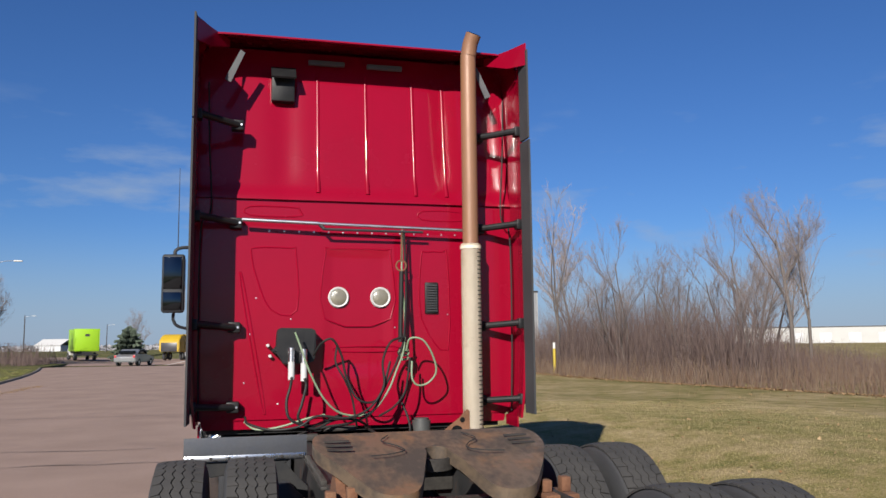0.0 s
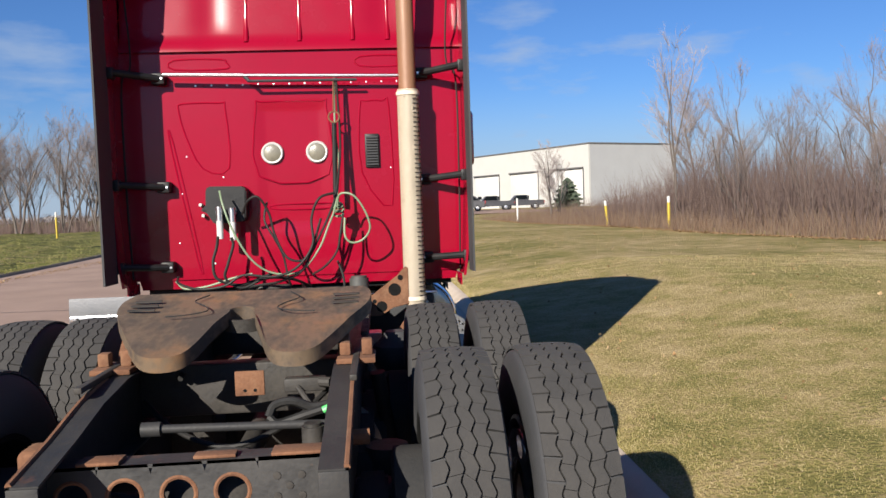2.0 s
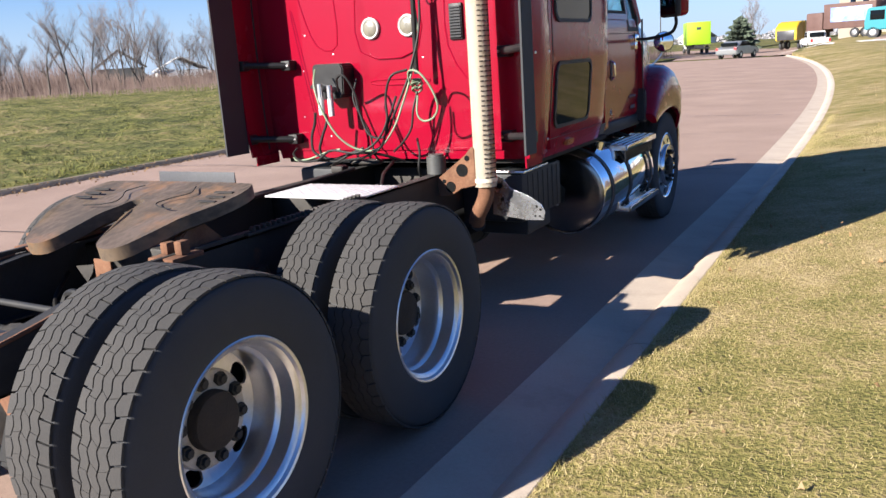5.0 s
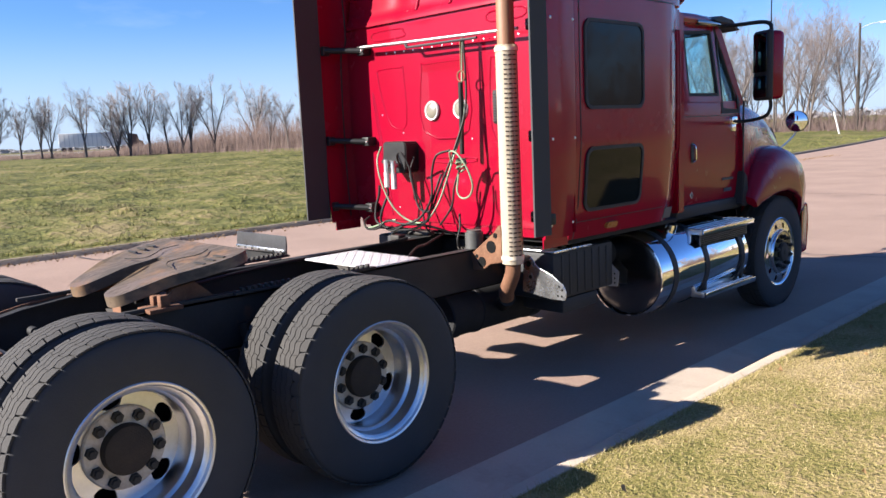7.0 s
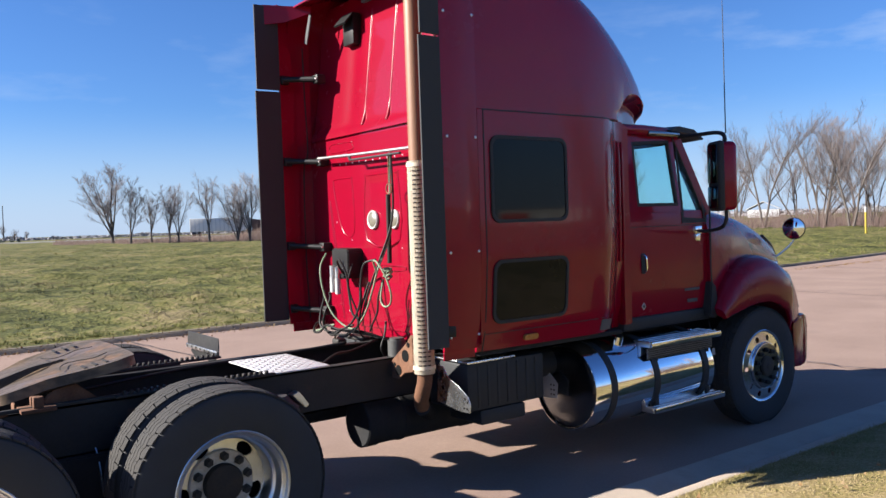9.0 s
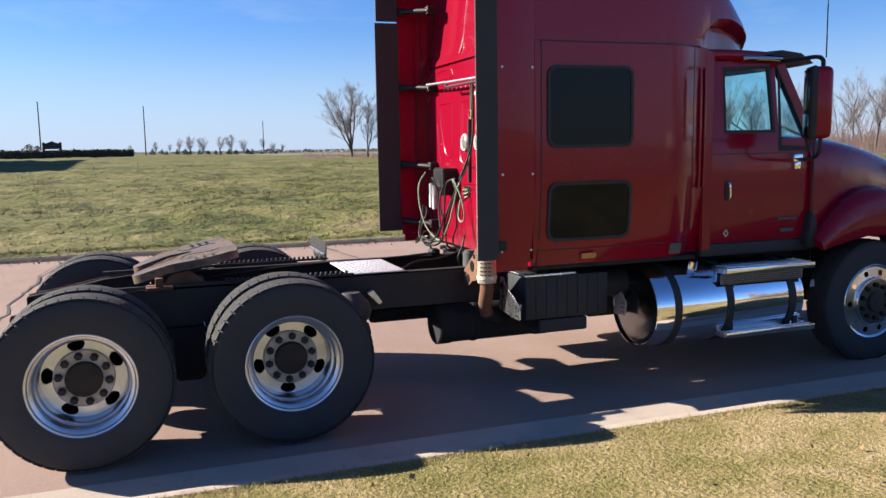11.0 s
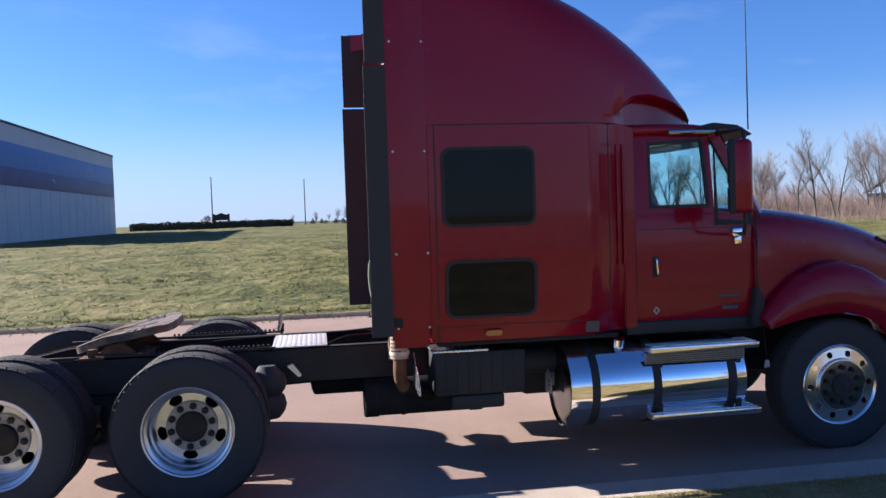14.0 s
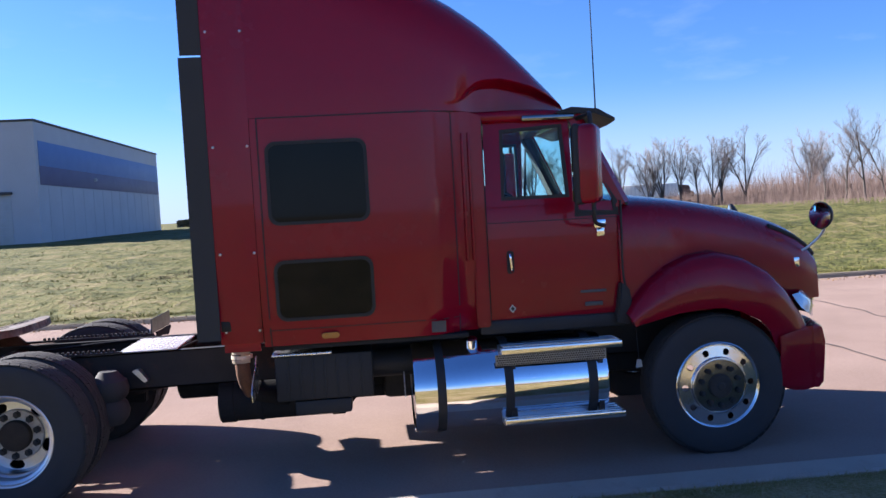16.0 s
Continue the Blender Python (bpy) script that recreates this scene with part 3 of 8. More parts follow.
# steer wheel: bulged outward, ten round hand holes
bm = bmesh.new()
revolve(bm, [(0.272, -0.12), (0.29, 0.09), (0.308, 0.108), (0.313, 0.12), (0.306, 0.126), (0.298, 0.122), (0.290, 0.112), (0.283, 0.112)], 72)
holes_disc(bm, 0.205, 0.284, 0.104, 0.112, 10, 0.0245, 0.244)
revolve(bm, [(0.206, 0.111), (0.203, 0.136), (0.198, 0.142), (0.192, 0.142), (0.188, 0.134)], 60)
for v in bm.verts:
    rr = math.hypot(v.co.y, v.co.z)
    if v.co.x > 0.05 and rr < 0.285:
        v.co.x += (0.285 - max(rr, 0.19)) * 0.14
STEER_ME = finish("wheel", bm, ALU, 30)
bm = bmesh.new()
revolve(bm, [(0.086, 0.10), (0.086, 0.165), (0.078, 0.176), (0.03, 0.180), (0.022, 0.186), (0, 0.187)], 32)
STEER_HUB_ME = finish("hub", bm, GREASE, 30)
# mounting face: the shade inside the wheel is put into its dark metal
bm = bmesh.new()
revolve(bm, [(0.194, 0.144), (0.185, 0.150), (0.12, 0.154), (0.08, 0.154)], 60)
STEER_FACE_ME = finish("mounting_face", bm, ENDCAP, 30)


def wheel(x, y, side, kind):
    """One wheel of the truck; side +1 faces east, -1 west."""
    w = new("wheel", {"outer": DISH_ME, "inner": INNER_ME, "steer": STEER_ME}[kind])
    w.parent = truck
    flip = side if kind != "inner" else -side
    w.matrix_basis = pose(x, y, (TR + 0.008) if kind != "steer" else 0.498, 17 * (x + y), 0, 0 if flip > 0 else 180) @ Matrix.Diagonal((0.88, 1, 1, 1))
    w["label"] = {"outer": "dusty aluminium drive wheel with a deep dish", "inner": "dark inner dual wheel", "steer": "polished aluminium steer wheel with round holes"}[kind]

    def sub(name, me, m=Matrix.Identity(4)):
        o = new(name, me)
        o.parent = w
        o.matrix_basis = m
        return o
    sub("tyre", TYRE_ME)
    sub("tread", TREAD_ME)
    if kind == "outer":
        sub("hub", HUB_ME)
        sub("hub_flange", FLANGE_ME)
        for i in range(10):
            a = 2 * math.pi * i / 10
            sub("lug_nut", NUT_ME, pose(-0.082, 0.139 * math.cos(a), 0.139 * math.sin(a)) @ Matrix.Diagonal((1.1, 1.25, 1.25, 1)))
    if kind == "steer":
        sub("hub", STEER_HUB_ME)
        sub("mounting_face", STEER_FACE_ME)
        for i in range(10):
            a = 2 * math.pi * i / 10
            sub("lug_nut", NUT_ME, pose(0.158, 0.140 * math.cos(a), 0.140 * math.sin(a)))
    return w


for y in (HUB_R, HUB_RR):
    for s in (1, -1):
        wheel(s * 1.052, y, s, "outer")
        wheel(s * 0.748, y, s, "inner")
for s in (1, -1):
    wheel(s * 0.915, HUB_F, s, "steer")

# chassis
RAIL_OUT, RAIL_TOP = 0.43, 0.93
for s in (1, -1):
    bm = bmesh.new()
    x0, x1 = (0.35, RAIL_OUT) if s > 0 else (-RAIL_OUT, -0.35)
    xf = s * RAIL_OUT
    # web, top flange and bottom flange of a channel that drops at the tail
    for xa, xb, za, zb in ((min(xf, xf - s * 0.009), max(xf, xf - s * 0.009), 0.66, RAIL_TOP), (x0, x1, RAIL_TOP - 0.009, RAIL_TOP), (x0, x1, 0.66, 0.669)):
        loft(bm, [[(xa, y, za + dz if za == 0.66 else za + dt), (xb, y, za + dz if za == 0.66 else za + dt), (xb, y, zb + (dz if zb == 0.669 else dt)), (xa, y, zb + (dz if zb == 0.669 else dt))]
                  for y, dt, dz in ((2.24, -0.115, 0.0), (2.5, -0.075, 0.0), (2.75, -0.025, 0.0), (3.0, 0.0, 0.0), (9.2, 0.0, 0.0))])
    part("frame_rail", bm, FRAME, truck, "black painted steel channel with rust")
bm = bmesh.new()
t = bmesh.new()
CY, CZ0, CZ1 = 2.46, 0.615, 0.79
# web with round cutouts between square cells, then the flanges
edges_x = [-0.42, -0.286, -0.136, 0.014, 0.164, 0.42]
for k in range(4):
    xa, xb = edges_x[k], edges_x[k + 1]
    xc = (xa + xb) / 2
    n = 24
    border = []
    for i in range(n):
        a = 2 * math.pi * (i + 0.5) / n
        c, s_ = math.cos(a), math.sin(a)
        q = min(((xb - xa) / 2) / max(abs(c), 1e-6), ((CZ1 - CZ0) / 2) / max(abs(s_), 1e-6))
        border.append((xc + q * c, (CZ0 + CZ1) / 2 + q * s_))
    hole = [(xc + 0.042 * math.cos(2 * math.pi * (i + 0.5) / n), 0.70 + 0.042 * math.sin(2 * math.pi * (i + 0.5) / n)) for i in range(n)]
    va = [t.verts.new((x, CY, z)) for x, z in border]
    vb = [t.verts.new((x, CY, z)) for x, z in hole]
    vc = [t.verts.new((x, CY + 0.012, z)) for x, z in hole]
    for i in range(n):
        j = (i + 1) % n
        t.faces.new((va[i], va[j], vb[j], vb[i]))
        t.faces.new((vb[i], vb[j], vc[j], vc[i]))
merge(bm, t)
box(bm, 0.164, 0.42, CY, CY + 0.01, CZ0, CZ1)
box(bm, -0.42, 0.42, CY, CY + 0.09, CZ1 - 0.009, CZ1)
box(bm, -0.42, 0.42, CY, CY + 0.09, CZ0, CZ0 + 0.009)
cross = part("rear_crossmember", bm, mat("scuffed_crossmember", (0.016, 0.017, 0.018), (0.04, 0.038, 0.036), rough=0.4, rough2=0.7, scale=7, fine=60, bump=0.12, bump_scale=80, dirt=(0.16, 0.07, 0.035), dirt_at=(0.6, 0.78)), truck, "dark scuffed crossmember with round cutouts")
for k in range(4):
    bm = bmesh.new()
    revolve(bm, [(0.042, 0.0), (0.048, -0.003), (0.054, 0.0)], 28, "y", at=((edges_x[k] + edges_x[k + 1]) / 2, CY - 0.001, 0.70))
    part("cutout_lip", bm, RUST, cross)
for i in range(5):
    bm = bmesh.new()
    x, z = ((0.215, 0.675), (0.285, 0.675), (0.215, 0.735), (0.285, 0.735), (0.25, 0.705))[i]
    revolve(bm, [(0, -0.004), (0.011, -0.003), (0.012, 0.0)], 10, "y", at=(x, CY, z))
    part("bolt", bm, GREASE, cross)
for x0, x1, y0, y1 in ((-0.34, -0.22, 2.455, 2.53), (0.20, 0.40, 2.46, 2.54), (-0.02, 0.10, 2.47, 2.52)):
    bm = bmesh.new()
    box(bm, x0, x1, y0, y1, CZ1 + 0.001, CZ1 + 0.012, 0.004)
    part("shim", bm, RUST, cross)
for y in (3.4, 4.75, 5.9, 7.2):
    bm = bmesh.new()
    box(bm, -0.421, 0.421, y - 0.05, y + 0.05, 0.70, 0.90, 0.01)
    part("crossmember", bm, GREASE, truck)
for y in (HUB_R, HUB_RR):
    bm = bmesh.new()
    rod(bm, (-0.88, y, TR), (0.88, y, TR), 0.085, 16)
    for x0, x1, z0, z1 in ((-0.60, -0.24, 0.41, 0.62), (0.28, 0.60, 0.41, 0.62)):
        box(bm, x0, x1, y - 0.09, y + 0.09, z0, z1, 0.03)
    revolve(bm, [(0, -0.27), (0.1, -0.25), (0.20, -0.15), (0.25, 0.0), (0.20, 0.15), (0.1, 0.25), (0, 0.27)], 24, "y", at=(0.03, y, TR))
    axle = part("drive_axle", bm, GREASE, truck)
    for x in (-0.60, 0.60):
        bm = bmesh.new()
        revolve(bm, [(0, -0.06), (0.19, -0.06), (0.215, -0.05), (0.215, 0.12), (0, 0.12)], 28, "x", m=Matrix.Translation((x, y, TR)) @ Matrix.Rotation(0 if x > 0 else math.pi, 4, "Z"))
        part("brake_drum", bm, MATTE, axle)
    for s in (1, -1):
        bm = bmesh.new()
        revolve(bm, [(0, -0.09), (0.10, -0.09), (0.13, -0.05), (0.135, 0.0), (0.13, 0.05), (0.10, 0.09), (0, 0.09)], 20, "z", at=(s * 0.42, y + 0.36, 0.55))
        part("air_spring", bm, MATTE, truck)
        bm = bmesh.new()
        rod(bm, (s * 0.53, y + 0.30, TR - 0.05), (s * 0.53, y + 0.30, TR + 0.14), 0.075, 14)
        rod(bm, (s * 0.53, y + 0.30, TR + 0.02), (s * 0.53, y + 0.52, TR + 0.02), 0.08, 14)
        part("brake_chamber", bm, GREASE, truck)
for s in (1, -1):
    for y in (HUB_R, HUB_RR):
        bm = bmesh.new()
        prism(bm, [(y - 0.42, 0.46), (y - 0.36, 0.60), (y - 0.10, 0.66), (y + 0.12, 0.62), (y + 0.46, 0.47), (y + 0.46, 0.37), (y + 0.1, 0.40), (y - 0.36, 0.38)], "x", s * 0.48 - 0.05, s * 0.48 + 0.05, 0.012)
        part("spring_beam", bm, MATTE, truck, "black spring beam over the drive axle")
        if y == HUB_RR:
            continue
        bm = bmesh.new()
        rod(bm, (s * 0.56, y - 0.30, 0.36), (s * 0.50, y - 0.36, 0.80), 0.032, 12)
        part("shock_absorber", bm, BLACK_HOSE, truck, "greasy shock absorber")
    bm = bmesh.new()
    prism(bm, [(3.08, 0.66), (3.52, 0.66), (3.46, 0.44), (3.38, 0.30), (3.22, 0.30), (3.14, 0.44)], "x", s * 0.44 - 0.04, s * 0.44 + 0.04, 0.01)
    part("spring_hanger", bm, MATTE, truck, "black spring hanger under the rail")
bm = bmesh.new()
rod(bm, (0.02, HUB_RR + 0.2, 0.60), (0.02, HUB_R - 0.15, 0.62), 0.045, 14)
rod(bm, (0.0, HUB_R + 0.2, 0.60), (-0.02, 7.2, 0.72), 0.05, 14)
part("drive_shaft", bm, GREASE, truck)
bm = bmesh.new()
rod(bm, (-0.36, 2.72, 0.70), (0.36, 2.72, 0.70), 0.024, 12)
part("torque_rod", bm, FRAME, truck)
bm = bmesh.new()
rod(bm, (-0.8, HUB_F, 0.44), (0.8, HUB_F, 0.44), 0.06, 12)
part("front_axle", bm, GREASE, truck)

# fifth wheel: a tilted horseshoe plate with two ramps
PL = Matrix.Translation((-0.01, 3.30, 1.105)) @ Matrix.Rotation(radians(10.5), 4, "X") @ Matrix.Diagonal((1.04, 0.80, 1, 1))
bm = bmesh.new()
half = [(0.0, 0.465), (0.20, 0.462), (0.35, 0.44), (0.44, 0.385), (0.475, 0.28), (0.475, 0.16), (0.455, 0.04), (0.40, -0.14), (0.335, -0.31), (0.29, -0.40), (0.235, -0.435), (0.165, -0.42), (0.125, -0.35), (0.09, -0.20), (0.06, -0.06), (0.046, 0.02), (0.042, 0.07), (0.0, 0.098)]
outline = [(p.x, p.y) for p in smooth_path([(x, y, 0) for x, y in half + [(-x, y) for x, y in half[-2:0:-1]]], 3, True)]
t = bmesh.new()
prism(t, outline, "z", -0.055, 0.0)
for v in t.verts:
    if v.co.y < -0.12:
        v.co.z -= (-0.12 - v.co.y) * 0.13
    if v.co.y > 0.38:
        v.co.z -= (v.co.y - 0.38) * 0.25
bmesh.ops.bevel(t, geom=[e for e in t.edges if e.calc_face_angle(0) > 0.8], offset=0.010, segments=2, affect="EDGES")
merge(bm, t, PL)
fifth = part("fifth_wheel_plate", bm, PLATE, truck, "greasy rust-brown coupling plate", 40)
for s in (1, -1):
    bm = bmesh.new()
    pts = [PL @ Vector(p) for p in ((s * 0.16, 0.32, 0.0), (s * 0.20, 0.22, 0.0), (s * 0.15, 0.13, 0.0), (s * 0.13, 0.05, 0.0), (s * 0.19, 0.0, 0.0), (s * 0.27, -0.02, 0.0))]
    tube(bm, pts, 0.0024, 6)
    part("grease_groove", bm, MATTE, fifth)
    for yy in (0.10, 0.17, 0.24):
        bm = bmesh.new()
        box(bm, s * 0.38 - 0.05, s * 0.38 + 0.05, yy - 0.009, yy + 0.009, -0.002, 0.003, m=PL)
        part("grease_slot", bm, GREASE, fifth)
    bm = bmesh.new()
    prism(bm, [(3.14, 0.93), (3.46, 0.93), (3.38, 1.0), (3.33, 1.04), (3.25, 1.04), (3.2, 1.0)], "x", -0.02 + s * 0.40 - 0.02, -0.02 + s * 0.40 + 0.02, 0.006)
    part("mount_bracket", bm, RUST, fifth)
    bm = bmesh.new()
    box(bm, s * 0.43 - 0.07, s * 0.43 + 0.07, 3.05, 3.22, 0.932, 0.952, 0.004)
    box(bm, s * 0.43 - 0.06, s * 0.43 - 0.02, 3.11, 3.16, 0.952, 1.0, 0.006)
    box(bm, s * 0.43 + 0.02, s * 0.43 + 0.06, 3.11, 3.16, 0.952, 1.01, 0.006)
    part("stop_block", bm, RUST, fifth)
    bm = bmesh.new()
    box(bm, s * 0.43 - 0.012, s * 0.43 + 0.012, 2.75, 4.1, 0.935, 0.955, 0.003)
    part("slide_rail", bm, GREASE, fifth)
bm = bmesh.new()
revolve(bm, [(0.06, -0.05), (0.075, -0.05), (0.075, 0.0), (0.06, 0.0)], 24, "z", closed=True, m=PL @ pose(0, 0.06, -0.03))
part("locking_jaw", bm, GREASE, fifth)
bm = bmesh.new()
box(bm, -0.005, 0.10, 3.075, 3.085, 0.83, 0.92, 0.004)
hp = part("hanging_plate", bm, RUST, truck, "pale rusty bracket plate with two holes")
for x in (0.03, 0.066):
    bm = bmesh.new()
    revolve(bm, [(0, -0.001), (0.006, -0.001), (0.006, 0.001)], 10, "y", at=(x, 3.0745, 0.85))
    part("hole", bm, SOOT_SHADE, hp)

# worn steel edges, slider racks and the clutter between the rails
for s in (1, -1):
    bm = bmesh.new()
    tube(bm, [(s * (RAIL_OUT - 0.004), y, z) for y, z in ((2.245, 0.817), (2.5, 0.857), (2.75, 0.907), (3.0, 0.932))], 0.009, 6, per=3)
    part("worn_edge", bm, RUST, truck)
    bm = bmesh.new()
    box(bm, s * 0.39 - 0.04, s * 0.39 + 0.04, 2.235, 2.243, 0.66, 0.81, 0.003)
    part("rail_end_plate", bm, FRAME, truck, "dark end plate of the frame rail")
    bm = bmesh.new()
    for i in range(24):
        box(bm, s * 0.45 - 0.014, s * 0.45 + 0.014, 3.56 + 0.036 * i, 3.576 + 0.036 * i, 0.950, 0.972, 0.003)
    box(bm, s * 0.45 - 0.018, s * 0.45 + 0.018, 3.52, 4.45, 0.937, 0.952, 0.003)
    part("slider_rack", bm, GREASE, truck, "greasy toothed slider rack")
    bm = bmesh.new()
    if s < 0:
        box(bm, -0.52, -0.44, 2.50, 2.62, 0.68, 0.83, 0.02, 3)
        rod(bm, (-0.47, 2.49, 0.78), (-0.47, 2.46, 0.78), 0.03, 10)
    else:
        rod(bm, (0.43, 2.58, 0.80), (0.48, 2.58, 0.80), 0.024, 10)
    part("rebound_stop", bm, RUST, truck, "rust-brown cast rebound stop")
bm = bmesh.new()
prism(bm, [(-0.16, 0.87), (-0.04, 0.885), (-0.055, 0.85), (-0.10, 0.80)], "y", 3.10, 3.108)
part("gusset", bm, GREASE, truck, "small bare steel gusset")
bm = bmesh.new()
box(bm, 0.17, 0.32, 3.05, 3.10, 0.84, 0.89, 0.008)
rod(bm, (0.30, 3.05, 0.875), (0.34, 3.03, 0.875), 0.018, 10)
rod(bm, (0.22, 3.05, 0.86), (0.27, 3.0, 0.80), 0.010, 8)
part("air_valve", bm, GREASE, truck, "dusty metal air valve block")
for pts, r in (([(0.15, 2.80, 0.82), (0.17, 2.81, 0.855), (0.23, 2.80, 0.868), (0.30, 2.80, 0.845), (0.40, 2.78, 0.872)], 0.015), ([(0.15, 2.80, 0.82), (0.18, 2.79, 0.80), (0.25, 2.79, 0.818), (0.33, 2.77, 0.845)], 0.014),
               ([(-0.36, 3.2, 0.80), (-0.2, 3.0, 0.74), (0.0, 2.9, 0.70), (0.2, 2.95, 0.76), (0.33, 3.1, 0.84)], 0.010), ([(-0.30, 2.6, 0.66), (-0.1, 2.62, 0.61), (0.14, 2.60, 0.63), (0.3, 2.66, 0.72)], 0.010),
               ([(-0.25, 3.3, 0.86), (-0.3, 3.8, 0.90), (-0.34, 4.3, 0.92), (-0.32, 4.9, 0.93), (-0.2, 5.3, 0.97)], 0.011), ([(0.30, 4.85, 0.93), (0.22, 5.0, 0.97), (0.1, 5.2, 0.96), (0.02, 5.45, 1.0)], 0.010)):
    bm = bmesh.new()
    tube(bm, pts, r, 8, per=5)
    part("hose", bm, BLACK_HOSE, truck, "black air hose")
bm = bmesh.new()
rod(bm, (0.33, 2.75, 0.845), (0.385, 2.75, 0.868), 0.012, 10)
part("hose_fitting", bm, mat("green_fitting", (0.10, 0.55, 0.16), (0.08, 0.45, 0.12), rough=0.4, scale=20), truck, "bright green hose fitting")
bm = bmesh.new()
rod(bm, (0.385, 2.76, 0.84), (0.42, 2.75, 0.82), 0.022, 12)
part("hose_fitting", bm, WHITE_PL, truck, "white hose fitting")
bm = bmesh.new()
rod(bm, (0.30, 2.70, 0.745), (0.30, 2.70, 0.81), 0.036, 16)
rod(bm, (0.30, 2.70, 0.81), (0.30, 2.70, 0.82), 0.028, 16)
part("air_dryer", bm, GREASE, truck, "small greasy canister")
bm = bmesh.new()
rod(bm, (-0.20, 2.75, 0.812), (0.41, 2.75, 0.80), 0.014, 12)
rod(bm, (-0.24, 2.75, 0.812), (-0.18, 2.75, 0.812), 0.024, 12)
part("cross_tube", bm, FRAME, truck, "dark cross tube between the rails")
bm = bmesh.new()
prism(bm, [(0.16, 0.61), (0.41, 0.615), (0.41, 0.50), (0.38, 0.50), (0.37, 0.57), (0.27, 0.57), (0.26, 0.50), (0.23, 0.50)], "y", 2.452, 2.462, 0.003)
part("tow_bracket", bm, RUST, truck, "tan rusty tow bracket under the crossmember")
for x0, x1, y0, y1, z0, z1 in ((-0.40, -0.30, 5.30, 5.38, 0.935, 0.985), (-0.28, -0.05, 5.36, 5.44, 0.985, 1.02)):
    bm = bmesh.new()
    box(bm, x0, x1, y0, y1, z0, z1, 0.015, 3)
    part("air_fitting_block", bm, GREASE, truck)
bm = bmesh.new()
rod(bm, (0.385, 5.38, 0.932), (0.385, 5.38, 1.04), 0.062, 20)
rod(bm, (0.385, 5.38, 1.04), (0.385, 5.38, 1.055), 0.05, 20)
part("filter_canister", bm, CANISTER, truck, "grey metal filter canister")

# deck plate with raised pattern
bm = bmesh.new()
box(bm, -0.22, 0.43, 4.42, 4.84, 0.934, 0.944, 0.003)
deck = part("deck_plate", bm, DECK, truck, "silver diamond-tread deck plate")
bm = bmesh.new()
for i in range(15):
    for j in range(11):
        a = radians(45 if (i + j) % 2 else -45)
        box(bm, -0.016, 0.016, -0.004, 0.004, 0.0, 0.003, m=Matrix.Translation((-0.195 + 0.043 * i, 4.435 + 0.039 * j, 0.944)) @ Matrix.Rotation(a, 4, "Z"))
part("tread_pattern", bm, DECK, deck)["kind"] = "stuff"

# quarter fender on the west side: a bent plate with a bright riveted strip, on a steel bracket
bm = bmesh.new()
loft(bm, [[(x, y, z) for y, z in ((4.43, 0.95), (4.434, 1.02), (4.44, 1.074), (4.444, 1.074), (4.446, 1.02), (4.442, 0.95))] for x in (-1.075, -0.75, -0.45)])
qf = part("quarter_fender", bm, mat("scuffed_fender_plate", (0.15, 0.15, 0.155), (0.09, 0.09, 0.092), rough=0.30, rough2=0.45, metal=1.0, scale=6, fine=50, bump=0.05), truck, "bent aluminium quarter fender stub with a bright riveted edge")
bm = bmesh.new()
box(bm, -1.07, -0.46, 4.418, 4.428, 0.955, 0.984, 0.003)
part("trim_strip", bm, PERF, qf)
for i in range(7):
    bm = bmesh.new()
    revolve(bm, [(0, -0.005), (0.006, -0.004), (0.008, 0.0)], 8, "y", at=(-1.03 + 0.09 * i, 4.417, 0.970))
    part("rivet", bm, GREASE, qf)
bm = bmesh.new()
prism(bm, [(-1.02, 0.95), (-0.53, 0.95), (-0.56, 0.93), (-0.50, 0.86), (-0.44, 0.80), (-0.44, 0.74), (-0.56, 0.78), (-0.70, 0.90), (-0.94, 0.87), (-1.05, 0.93)], "y", 4.445, 4.46, 0.004)
part("fender_bracket", bm, MATTE, truck, "dark steel fender bracket")
bm = bmesh.new()
prism(bm, [(4.53, 0.81), (4.575, 0.825), (4.64, 0.735), (4.615, 0.72)], "x", 0.45, 0.52, 0.004)
part("fender_bracket", bm, ALU_DULL, truck, "bent bare aluminium bracket")
bm = bmesh.new()
loft(bm, [[(x0, y, z), (x1, y, z), (x1, y + 0.005, z + 0.001), (x0, y + 0.005, z + 0.001)] for x0, x1, y, z in ((0.40, 0.415, 3.405, 0.70), (0.40, 0.46, 3.408, 0.66), (0.42, 0.50, 3.412, 0.58), (0.44, 0.52, 3.416, 0.50), (0.45, 0.525, 3.425, 0.43))])
part("splash_strip", bm, ALU_DULL, truck, "torn thin metal splash strip between the tyres")

# exhaust: lying muffler, elbow, stack and perforated shield
SX, SY = 0.74, 5.36
bm = bmesh.new()
revolve(bm, [(0, 5.12), (0.13, 5.115), (0.155, 5.11), (0.165, 5.12), (0.165, 5.22), (0.158, 5.225), (0.158, 5.40), (0.165, 5.405), (0.165, 5.43), (0.158, 5.435), (0.158, 5.95), (0.165, 5.955), (0.165, 6.05), (0.12, 6.07), (0.05, 6.14), (0.05, 6.4), (0, 6.4)], 36, "y", at=(0.275, 0, 0.49))
rod(bm, (0.655, 5.39, 0.615), (0.40, 5.62, 0.50), 0.052, 14)
part("muffler", bm, MATTE, truck, "dark lying muffler under the frame")
bm = bmesh.new()
tube(bm, [(SX - 0.10, 5.40, 0.615), (SX - 0.075, 5.375, 0.67), (SX - 0.03, 5.362, 0.74), (SX, SY, 0.82), (SX, SY, 0.95)], 0.05, 16)
